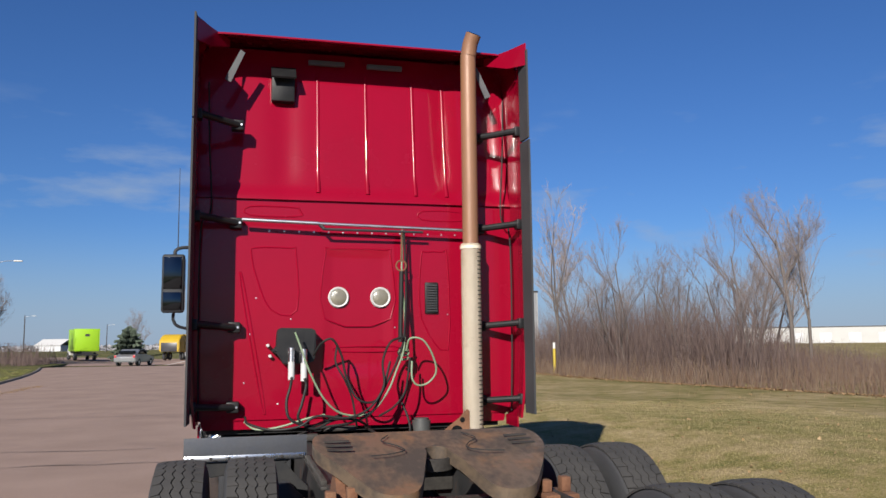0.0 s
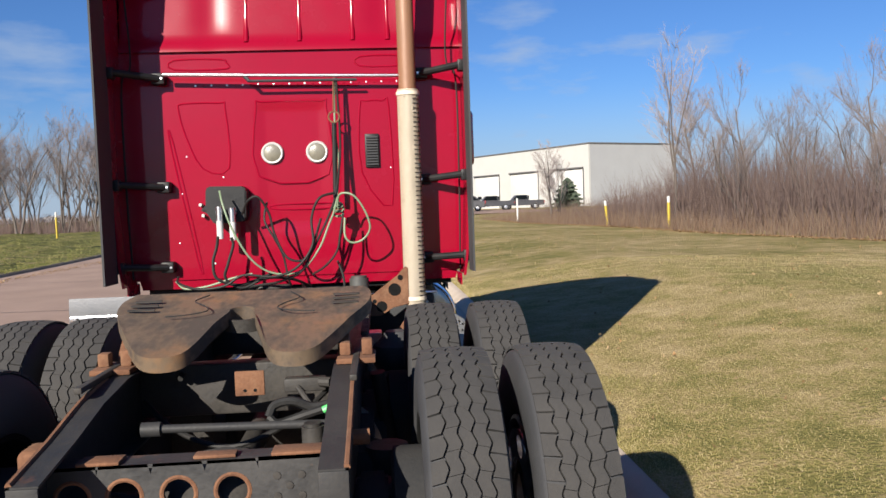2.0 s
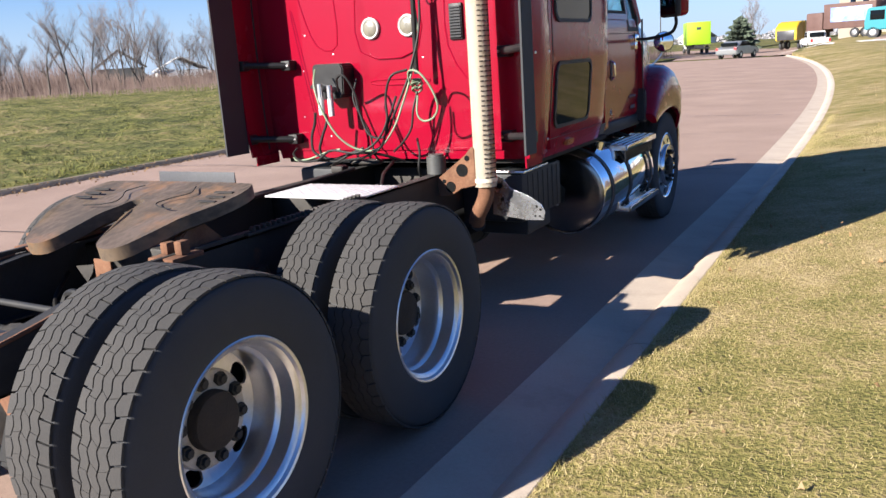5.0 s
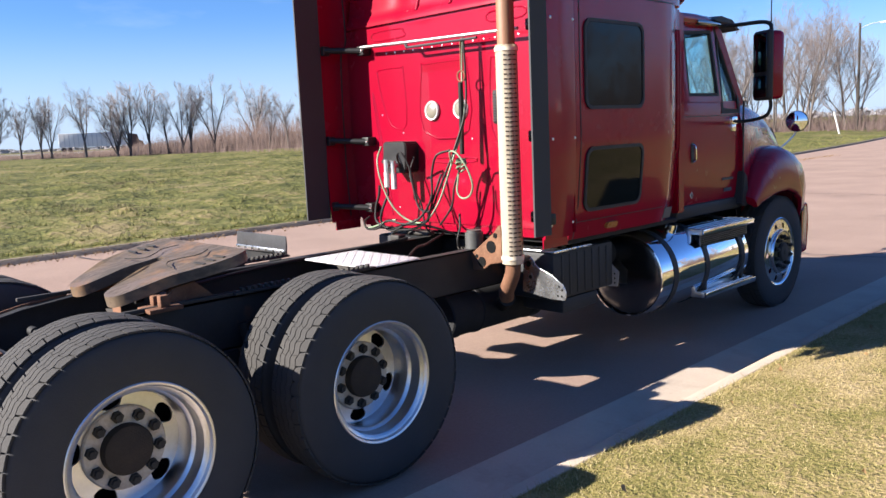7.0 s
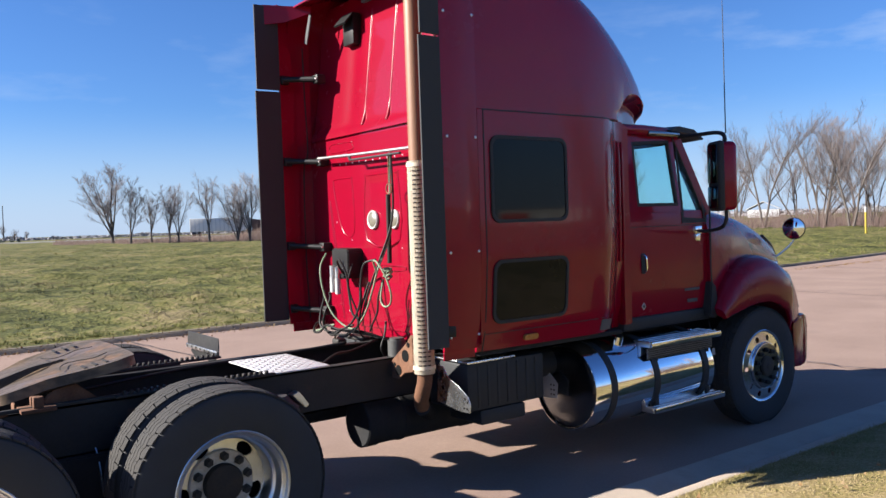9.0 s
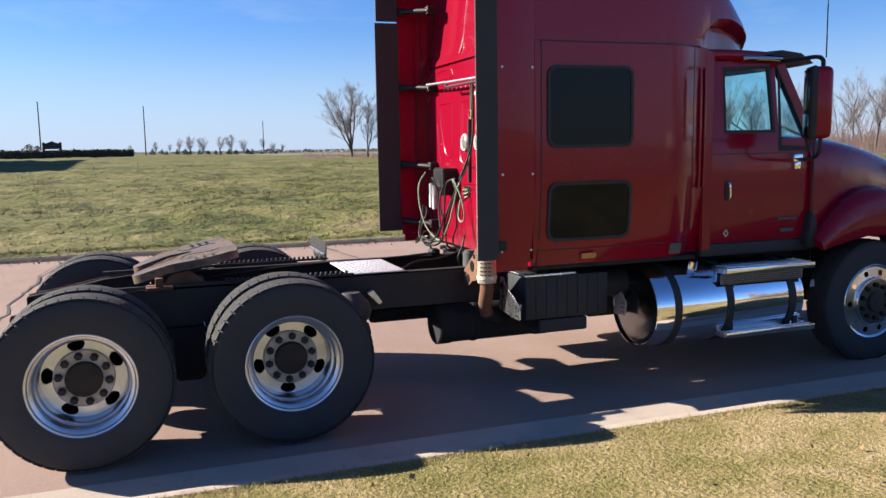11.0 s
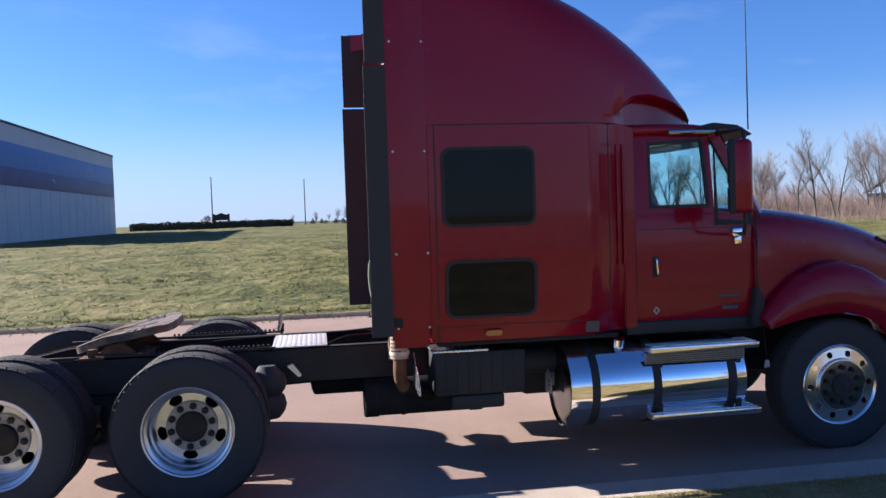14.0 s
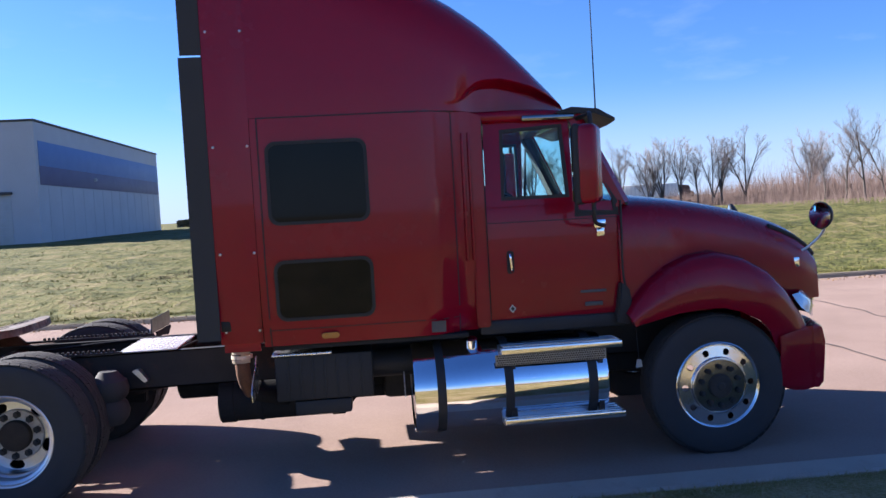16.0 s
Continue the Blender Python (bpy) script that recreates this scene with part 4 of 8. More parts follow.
part("exhaust_elbow", bm, RUST, truck, "rust-brown exhaust elbow")
bm = bmesh.new()
path = [(SX, SY, 0.86), (SX, SY, 1.5), (SX, SY, 2.5), (SX, SY, 3.48), (SX + 0.003, SY - 0.006, 3.58), (SX + 0.012, SY - 0.022, 3.66), (SX + 0.03, SY - 0.05, 3.725)]
tube(bm, path, 0.055, 24, per=5)
stack = part("exhaust_pipe", bm, STACK, truck, "tall tan heat-stained exhaust stack")
bm = bmesh.new()
end = Vector((SX + 0.0303, SY - 0.0505, 3.726))
m = Matrix.Translation(end) @ Vector((0.02, -0.04, 0.075)).to_track_quat("Z", "Y").to_matrix().to_4x4()
revolve(bm, [(0.0, 0.002), (0.047, 0.002), (0.047, 0.004)], 24, "z", m=m)
part("stack_mouth", bm, SOOT_SHADE, stack)
bm = bmesh.new()
n = 24
rings = []
for z in (0.86, 2.23):
    rings.append([(SX + 0.068 * math.cos(a), SY + 0.068 * math.sin(a), z) for a in [radians(-205 + 270 * i / n) for i in range(n + 1)]])
t = bmesh.new()
loft(t, rings, (False, False), closed=False)
bmesh.ops.solidify(t, geom=t.faces[:], thickness=0.004)
merge(bm, t)
shield = part("heat_shield", bm, SHIELD, truck, "pale perforated stack heat shield")
bm = bmesh.new()
for k in range(46):
    z = 0.89 + k * 0.029
    for a0 in (-56, -31, -6):
        a = radians(a0)
        box(bm, 0.066, 0.0715, -0.011, 0.011, -0.004, 0.004, m=Matrix.Translation((SX, SY, z)) @ Matrix.Rotation(a, 4, "Z"))
part("slot_pattern", bm, mat("dark_slot", (0.06, 0.045, 0.035), (0.03, 0.025, 0.02), rough=0.9, scale=20), shield)["kind"] = "stuff"
for z in (0.90, 2.205):
    bm = bmesh.new()
    revolve(bm, [(0.067, z - 0.012), (0.074, z - 0.012), (0.074, z + 0.012), (0.067, z + 0.012)], 32, "z", at=(SX, SY, 0), closed=True)
    part("clamp", bm, SHIELD, stack)
bm = bmesh.new()
prism(bm, [(0.425, 0.905), (0.44, 0.80), (0.52, 0.80), (0.60, 0.85), (0.70, 0.87), (0.70, 1.10), (0.68, 1.11), (0.63, 1.055)], "y", 5.30, 5.312, 0.003)
sb = part("stack_bracket", bm, RUST, truck, "rusty triangular stack bracket with round holes")
for cx, cz, r in ((0.61, 0.965, 0.040), (0.525, 0.86, 0.034), (0.648, 1.04, 0.017), (0.48, 0.895, 0.012)):
    bm = bmesh.new()
    revolve(bm, [(0, -0.002), (r, -0.002), (r, 0.002)], 20, "y", at=(cx, 5.299, cz))
    part("hole", bm, SOOT_SHADE, sb)

# battery box, bright bracket and fuel tank on the east side
bm = bmesh.new()
box(bm, 0.44, 0.88, 5.60, 6.28, 0.58, 0.90, 0.02)
bat = part("battery_box", bm, BLACK, truck, "black battery box under the sleeper")
bm = bmesh.new()
box(bm, 0.43, 0.90, 5.585, 6.0, 0.902, 0.918, 0.005)
part("lid", bm, PERF, bat)
for i in range(7):
    bm = bmesh.new()
    box(bm, 0.875, 0.886, 5.68 + 0.085 * i, 5.70 + 0.085 * i, 0.60, 0.88, 0.005)
    part("body_rib", bm, BLACK, bat)
bm = bmesh.new()
prism(bm, [(0.745, 0.90), (0.80, 0.90), (0.86, 0.83), (0.97, 0.79), (1.06, 0.735), (1.085, 0.69), (1.075, 0.635), (0.96, 0.632), (0.86, 0.645), (0.73, 0.66)], "y", 5.46, 5.466, 0.002)
sb2 = part("step_bracket", bm, PERF, truck, "bent bright aluminium bracket with small holes")
for cx, cz, r in ((0.785, 0.845, 0.018), (0.80, 0.76, 0.012), (1.055, 0.70, 0.007), (1.05, 0.66, 0.007), (1.02, 0.66, 0.007), (1.03, 0.72, 0.007)):
    bm = bmesh.new()
    revolve(bm, [(0, -0.002), (r, -0.002), (r, 0.002)], 14, "y", at=(cx, 5.4595, cz))
    part("hole", bm, SOOT_SHADE, sb2)
bm = bmesh.new()
prism(bm, [(0.63, 0.735), (0.66, 0.735), (0.785, 0.63), (0.77, 0.52), (0.61, 0.51)], "y", 6.50, 6.506, 0.002)
tb = part("tank_bracket", bm, DECK, truck, "pale perforated angle bracket behind the tank")
for i in range(6):
    bm = bmesh.new()
    revolve(bm, [(0, -0.002), (0.007, -0.002), (0.007, 0.002)], 10, "y", at=(0.745 - 0.03 * (i % 2), 6.4995, 0.545 + 0.035 * (i // 2)))
    part("hole", bm, GREASE, tb)
bm = bmesh.new()
box(bm, 0.5, 0.86, 5.72, 6.12, 0.47, 0.575, 0.02)
part("lower_box", bm, BLACK, truck)
bm = bmesh.new()
rod(bm, (0.62, 6.28, 0.76), (0.62, 6.62, 0.76), 0.10, 20)
part("air_tank", bm, BLACK, truck)
for s in (1, -1):
    TXC, TZ, TRD = s * 0.80, 0.60, 0.315
    bm = bmesh.new()
    revolve(bm, [(0, 6.580), (0.296, 6.580), (0.299, 6.560), (0.305, 6.554), (0.311, 6.556), (TRD, 6.566), (TRD, 7.90), (TRD - 0.004, 7.91), (0.25, 7.93), (0, 7.945)], 64, "y", at=(TXC, 0, TZ))
    tank = part("fuel_tank", bm, CHROME if s > 0 else ALU, truck, "polished aluminium fuel tank reflecting road and sky")
    bm = bmesh.new()
    revolve(bm, [(0, 6.558), (0.15, 6.560), (0.25, 6.565), (0.285, 6.570), (0.2955, 6.574)], 56, "y", at=(TXC, 0, TZ))
    part("end_cap", bm, ENDCAP, tank, "dull grey tank end")
    bm = bmesh.new()
    box(bm, TXC - 0.25, TXC - 0.15, 6.553, 6.560, 0.56, 0.68)
    part("sticker", bm, WHITE_PL, tank, "pale worn paper label")
    for y in (6.74, 7.21, 7.80):
        bm = bmesh.new()
        revolve(bm, [(TRD + 0.001, y - 0.03), (TRD + 0.007, y - 0.03), (TRD + 0.007, y + 0.03), (TRD + 0.001, y + 0.03)], 64, "y", at=(TXC, 0, TZ), closed=True)
        part("strap", bm, BLACK, tank, "black tank strap")
    bm = bmesh.new()
    rod(bm, (TXC + s * 0.12, 6.98, TZ + 0.28), (TXC + s * 0.14, 6.98, TZ + 0.345), 0.045, 20)
    part("filler_cap", bm, CHROME, tank)
    for z, w in ((0.865, 0.0), (0.375, 0.02)):
        bm = bmesh.new()
        x0, x1 = (0.88, 1.09 + w) if s > 0 else (-1.09 - w, -0.88)
        box(bm, x0, x1, 7.16, 8.02, z - 0.022, z + 0.022, 0.006)
        step = part("step", bm, ALU_DULL, truck, "ribbed aluminium cab step")
        bm = bmesh.new()
        for k in range(4):
            xx = x0 + (x1 - x0) * (k + 0.5) / 4
            box(bm, xx - 0.008, xx + 0.008, 7.18, 8.0, z + 0.022, z + 0.029)
        part("grip_rib", bm, ALU, step)
        bm = bmesh.new()
        box(bm, min(s * 1.092, s * 1.11) + s * w, max(s * 1.092, s * 1.11) + s * w, 7.165, 8.015, z - 0.022, z + 0.022, 0.004)
        part("nosing", bm, ALU, step)
    for y in (7.24, 7.86):
        bm = bmesh.new()
        box(bm, min(s * 1.06, s * 1.085), max(s * 1.06, s * 1.085), y - 0.02, y + 0.02, 0.40, 0.88, 0.004)
        part("step_hanger", bm, BLACK, truck)
    for z0, z1, xo in ((0.765, 0.842, 1.098),):
        bm = bmesh.new()
        box(bm, min(s * xo, s * (xo - 0.005)), max(s * xo, s * (xo - 0.005)), 7.12, 7.90, z0, z1)
        toe = part("toe_plate", bm, STEPMESH, truck, "perforated aluminium toe plate")
        bm = bmesh.new()
        for i in range(46):
            for j in range(5):
                y, z = 7.135 + 0.0165 * i + 0.008 * (j % 2), z0 + (z1 - z0) * (j + 0.5) / 5
                box(bm, -0.0015, 0.0015, -0.0045, 0.0045, -0.0045, 0.0045, m=Matrix.Translation((s * (xo + 0.0005), y, z)) @ Matrix.Rotation(radians(45), 4, "X"))
        part("perforation", bm, SOOT_SHADE, toe)["kind"] = "stuff"
# paper tag that hangs from a wire behind the east step
bm = bmesh.new()
prism(bm, [(8.175, 0.64), (8.225, 0.645), (8.215, 0.70), (8.185, 0.70)], "x", 0.898, 0.901)
tag = part("tag", bm, WHITE_PL, truck, "small white tag on a wire")
bm = bmesh.new()
rod(bm, (0.9, 8.2, 0.70), (0.86, 8.2, 0.93), 0.003, 6)
part("wire", bm, FRAME, tag)
# air springs before the front drive axle
for s in (1, -1):
    bm = bmesh.new()
    revolve(bm, [(0, 0.45), (0.085, 0.455), (0.12, 0.50), (0.135, 0.55), (0.12, 0.61), (0.10, 0.63), (0.125, 0.66), (0.14, 0.71), (0.125, 0.77), (0.09, 0.80), (0.06, 0.84), (0, 0.84)], 24, "z", at=(s * 0.60, 4.39, 0))
    part("air_spring", bm, RUBBER, truck, "black rubber air spring")
# tool box and air tanks on the west side
bm = bmesh.new()
box(bm, -0.92, -0.45, 5.62, 6.42, 0.52, 0.92, 0.02)
part("tool_box", bm, BLACK, truck, "black box under the sleeper's far side")
for x, y0, y1, z in ((-0.16, 4.72, 5.6, 0.56), (0.20, 5.6, 6.5, 0.60)):
    bm = bmesh.new()
    revolve(bm, [(0, y0 - 0.03), (0.07, y0 - 0.02), (0.115, y0), (0.12, y0 + 0.02), (0.12, y1 - 0.02), (0.115, y1), (0.07, y1 + 0.02), (0, y1 + 0.03)], 24, "y", at=(x, 0, z))
    part("air_tank", bm, MATTE, truck, "black air tank between the rails")
# under-cab mass that closes the view between the tanks
bm = bmesh.new()
box(bm, -0.36, 0.36, 7.0, 9.2, 0.5, 1.25, 0.05)
box(bm, -0.45, 0.45, 6.35, 7.1, 0.45, 0.85, 0.05)
part("engine", bm, GREASE, truck, "dark greasy engine and gearbox under the cab")
# ---------------------------------------------------------------- sleeper, roof, cab and hood
BW = 1.11                          # half the sleeper's width
BACK = 5.565


def slab(bm, yz, s, t=0.012, x_of=lambda y, z: BW, r=0.0):
    """A thin plate on the side of the body: outline (y, z), standing t proud of x_of."""
    a = [bm.verts.new((s * x_of(y, z), y, z)) for y, z in yz]
    b = [bm.verts.new((s * (x_of(y, z) + t), y, z)) for y, z in yz]
    bm.faces.new(a)
    bm.faces.new(b[::-1])
    for i in range(len(yz)):
        j = (i + 1) % len(yz)
        bm.faces.new((a[i], a[j], b[j], b[i]))
    return bm


def bezel(bm, outer, inner, s, t, x_of):
    """A flat frame between two outlines with as many points."""
    k = len(outer)
    ring = [[bm.verts.new((s * (x_of(y, z) + d), y, z)) for y, z in o] for o, d in ((outer, 0), (outer, t), (inner, t), (inner, -0.02))]
    for p, q in zip(ring, ring[1:] + ring[:1]):
        for i in range(k):
            j = (i + 1) % k
            bm.faces.new((p[i], p[j], q[j], q[i]))
    return bm


# sleeper box


def tuck(z):
    """How far the side turns under at height z."""
    return 0.04 * max(0.0, min(1.0, (1.60 - z) / 0.44)) + 0.28 * max(0.0, 1.16 - z)


bm = bmesh.new()
rings = []
for y, w in ((BACK, BW), (6.0, BW), (6.55, BW), (6.68, BW - 0.004), (6.76, BW - 0.02), (6.84, BW - 0.055), (6.92, BW - 0.105), (6.99, BW - 0.135), (7.05, BW - 0.14)):
    half = [(w - tuck(z), z) for z in (1.0, 1.03, 1.08, 1.13, 1.16, 1.19, 1.38, 1.57, 1.60, 1.64, 2.1, 2.528)]
    rings.append([(x, y, z) for x, z in half] + [(-x, y, z) for x, z in half[::-1]])
loft(bm, rings)
sleeper = part("sleeper_body", bm, RED, truck, "glossy dark red sleeper compartment", 25)
bm = bmesh.new()
box(bm, -1.0, 1.0, BACK + 0.05, 6.96, 0.965, 0.997, 0.006)
part("floor_pan", bm, MATTE, sleeper, "matt black underside of the sleeper")


def side_x(y, z=2.0):
    return -tuck(z) + curve_at(y, [(BACK, BW), (6.55, BW), (6.68, BW - 0.004), (6.76, BW - 0.02), (6.84, BW - 0.055), (6.92, BW - 0.105), (6.99, BW - 0.135), (7.05, BW - 0.14)])


def ext_x(y, z=2.0):
    """Half width of the gently bowed side extender."""
    return BW - 0.55 * tuck(z) + 0.014 * math.sin(math.pi * max(0.0, min(1.0, (y - 5.285) / (BACK - 5.285))))


for s in (1, -1):
    for y0, y1, z0, z1 in ((5.655, 6.325, 1.815, 2.37), (5.665, 6.325, 1.17, 1.582)):
        bm = bmesh.new()
        bezel(bm, rounded(y0, y1, z0, z1, 0.07, 5), rounded(y0 + 0.022, y1 - 0.022, z0 + 0.022, z1 - 0.022, 0.055, 5), s, 0.012, side_x)
        win = part("window_frame", bm, BLACK, sleeper, "black rubber window surround")
        bm = bmesh.new()
        slab(bm, rounded(y0 + 0.02, y1 - 0.02, z0 + 0.02, z1 - 0.02, 0.055, 5), s, 0.006, side_x)
        part("window_pane", bm, DARK_GLASS, sleeper, "dark tinted sleeper window")
    for y0, y1, z0, z1 in ((5.61, 6.93, 2.524, 2.532), (5.608, 5.616, 1.0, 2.53), (5.61, 6.90, 1.108, 1.114), (6.905, 6.912, 1.0, 2.52)):
        bm = bmesh.new()
        n = 14
        if z1 - z0 > 0.5:
            loft(bm, [[(s * (side_x(y, z) + d), y, z) for d, y in ((-0.01, y0), (0.0025, y0), (0.0025, y1), (-0.01, y1))] for z in [z0 + (z1 - z0) * i / n for i in range(n + 1)]])
        else:
            loft(bm, [[(s * (side_x(y, z) + d), y, z) for d, z in ((-0.01, z0), (0.0025, z0), (0.0025, z1), (-0.01, z1))] for y in [y0 + (y1 - y0) * i / n for i in range(n + 1)]])
        part("panel_seam", bm, BLACK, sleeper)
    for y in (5.325, 5.545):
        for z in (3.10, 2.35, 1.645, 1.125):
            bm = bmesh.new()
            revolve(bm, [(0.0, 0.006), (0.006, 0.005), (0.010, 0.0)], 10, "x", at=(0, 0, 0), m=Matrix.Translation((s * ext_x(y, z), y, z)) @ Matrix.Rotation(0 if s > 0 else math.pi, 4, "Z"))
            part("screw", bm, ALU_DULL, sleeper)
    bm = bmesh.new()
    slab(bm, rounded(5.95, 6.07, 1.035, 1.075, 0.019, 4), s, 0.022, side_x)
    part("marker_lamp", bm, AMBER, sleeper, "amber oval side marker lamp")
    bm = bmesh.new()
    slab(bm, rounded(6.70, 6.80, 1.02, 1.10, 0.004, 2), s, 0.004, lambda y, z: side_x(6.70, z) + 0.001)
    part("sticker", bm, GREY, sleeper, "small dark worn label")

for s in (1, -1):
    bm = bmesh.new()
    loft(bm, [[(s * x, y, z), (s * x, y - 0.008, z), (s * x, y - 0.008, z - d), (s * x, y, z - d)] for x, y, z, d in ((1.105, 5.17, 3.635, 0.16), (1.02, 5.33, 3.625, 0.13), (0.90, 5.50, 3.612, 0.05))])
    part("corner_gusset", bm, RED, sleeper, "red corner piece between roof and side extender")

# roof fairing: full at the rear, sweeping down to a rounded nose
ROOF_Z = [(5.28, 3.60), (5.65, 3.68), (6.04, 3.675), (6.3, 3.625), (6.5, 3.56), (6.75, 3.465), (6.96, 3.365), (7.15, 3.245), (7.29, 3.14), (7.45, 2.995), (7.6, 2.85), (7.72, 2.745), (7.82, 2.66), (7.90, 2.59), (7.94, 2.55)]
ROOF_W = [(5.28, BW), (6.45, BW), (6.65, BW - 0.012), (6.85, BW - 0.045), (7.05, BW - 0.10), (7.2, 0.96), (7.35, 0.90), (7.55, 0.79), (7.7, 0.66), (7.82, 0.49), (7.90, 0.31), (7.94, 0.12)]
ROOF_N = [(5.28, 26.0), (5.6, 13.0), (6.3, 6.5), (6.9, 4.5), (7.3, 3.8), (7.94, 2.8)]


def roof_ring(y, inset=0.0):
    zt, w, n = curve_at(y, ROOF_Z) - inset, curve_at(y, ROOF_W) - inset, curve_at(y, ROOF_N)
    zb = 2.53
    h = max(0.02, zt - zb)
    top = curve_at(y, [(6.95, 2.60), (7.02, 2.67), (7.12, 2.74), (7.3, 2.755), (7.55, 2.71), (7.75, 2.65), (7.88, 2.59), (7.94, 2.55)])
    deep = curve_at(y, [(6.95, 0.0), (7.06, 0.10), (7.3, 0.15), (7.7, 0.12), (7.94, 0.03)])
    top = min(top, zb + 0.9 * h)
    soft_ = min(0.05, (top - zb) * 0.4)
    levels = [zb + (top - soft_ - zb) * i / 8 for i in range(8)] + [top - soft_ + soft_ * i / 6 for i in range(7)]
    half = []
    for z in levels:
        f = (z - zb) / h
        x = w * max(0.0, 1 - f ** n) ** (1 / n)
        k = max(0.0, min(1.0, (top - z) / soft_))
        k = k * k * (3 - 2 * k)
        half.append((x - deep * k * min(1.0, x / 0.3), z))
    a0 = math.asin(min(1.0, ((top - zb) / h) ** (n / 2)))
    for i in range(1, 25):
        a = a0 + (math.pi / 2 - a0) * (i / 24) ** 0.8
        half.append((w * max(0.0, math.cos(a)) ** (2 / n), zb + h * math.sin(a) ** (2 / n)))
    return [(x, y, z) for x, z in half] + [(-x, y, z) for x, z in half[-2::-1]]


ys_r = [5.53, 5.65, 5.85, 6.04, 6.2, 6.35, 6.5, 6.62, 6.74, 6.84, 6.92, 6.97, 7.01, 7.05, 7.1, 7.16, 7.22, 7.29, 7.37, 7.45, 7.53, 7.6, 7.66, 7.72, 7.77, 7.82, 7.86, 7.90, 7.94]
bm = bmesh.new()
loft(bm, [roof_ring(y) for y in ys_r], (False, True))
roof = part("roof_fairing", bm, RED, truck, "tall curved dark red roof fairing", 30)
bm = bmesh.new()
t = bmesh.new()
ring_a, ring_b = roof_ring(5.28), roof_ring(5.505)
keep = [i for i, p in enumerate(ring_a) if p[2] > 3.2]
lip = []
for y in (5.38, 5.43, 5.48, 5.53):
    o, q = roof_ring(y), roof_ring(y, 0.012)
    lip.append([o[i] for i in keep] + [q[i] for i in keep[::-1]])
loft(bm, lip)
t.free()
part("roof_lip", bm, RED, roof, "", 30)
for x in (-0.23, 0.19):
    bm = bmesh.new()
    box(bm, x - 0.13, x + 0.13, 5.645, 5.68, 3.535, 3.57, 0.006)
    part("label_plate", bm, GREY, roof)

# rear wall with ledge, ribs and pressed panels
bm = bmesh.new()
nx, nz = 64, 84


def wall_y(x, z):
    y = BACK - 0.012
    y += 0.125 * max(0.0, z - 2.54)
    step = max(0.0, min(1.0, (z - 2.548) / 0.10))
    y += 0.030 * step * step * (3 - 2 * step)
    if z > 2.5:
        for cx in (-0.52, 0.62):
            y += 0.012 * math.exp(-((x - cx) / 0.09) ** 2) * min(1.0, (z - 2.5) / 0.25)
        y -= 0.005 * math.exp(-((z - 2.60) / 0.06) ** 2)
    y += 0.0016 * noise.noise(Vector((x * 2.2, z * 2.2, 3.0))) + 0.0008 * noise.noise(Vector((x * 6, z * 6, 7.0)))
    if z < 2.2:
        for x0, x1, z0, z1 in ((-0.24, 0.21, 1.36, 2.19),):
            d = min(x - x0, x1 - x, z - z0, z1 - z)
            y += 0.010 * max(0.0, min(1.0, d / 0.02))
    return y


g = [[bm.verts.new((-BW + 0.012 + (2 * BW - 0.024) * i / nx, wall_y(-BW + 2 * BW * i / nx, 1.06 + (3.66 - 1.06) * j / nz), 1.06 + (3.64 - 1.06) * j / nz)) for i in range(nx + 1)] for j in range(nz + 1)]
for j in range(nz):
    for i in range(nx):
        bm.faces.new((g[j][i], g[j][i + 1], g[j + 1][i + 1], g[j + 1][i]))
wall = part("rear_wall", bm, RED, truck, "sunlit bright red rear wall of the sleeper", 60)


def on_wall(x, z, d=0.0):
    return (x, wall_y(x, z) - d, z)


for x, zt in ((-0.29, 3.49), (0.055, 3.49), (0.40, 3.47), (0.63, 3.46)):
    bm = bmesh.new()
    tube(bm, [on_wall(x, 2.59 + (zt - 2.59) * i / 8, -0.0135) for i in range(9)], 0.018, 12, per=2)
    part("rib", bm, RED, wall)
outlines = [
    [(-0.71, 2.20), (-0.47, 2.20), (-0.44, 2.17), (-0.43, 1.78), (-0.60, 1.78), (-0.70, 2.0), (-0.735, 2.16)],
    [(-0.24, 2.17), (-0.20, 2.20), (0.18, 2.20), (0.21, 2.17), (0.21, 1.72), (-0.24, 1.72)],
    [(0.43, 2.15), (0.47, 2.19), (0.58, 2.19), (0.62, 2.15), (0.62, 1.50), (0.43, 1.72)],
    [(-0.75, 2.48), (-0.45, 2.48), (-0.42, 2.46), (-0.42, 2.42), (-0.75, 2.42)],
    [(0.44, 2.48), (0.72, 2.48), (0.72, 2.42), (0.44, 2.42)],
    [(-0.14, 1.53), (0.24, 1.53), (0.24, 1.50), (-0.14, 1.50)],
    [(-0.80, 1.95), (-0.66, 1.18), (-0.64, 1.18), (-0.78, 1.95)],
]
for o in outlines:
    bm = bmesh.new()
    tube(bm, [on_wall(x, z, -0.002) for x, z in o], 0.0065, 6, per=3, closed=True)
    part("pressed_line", bm, RED, wall)
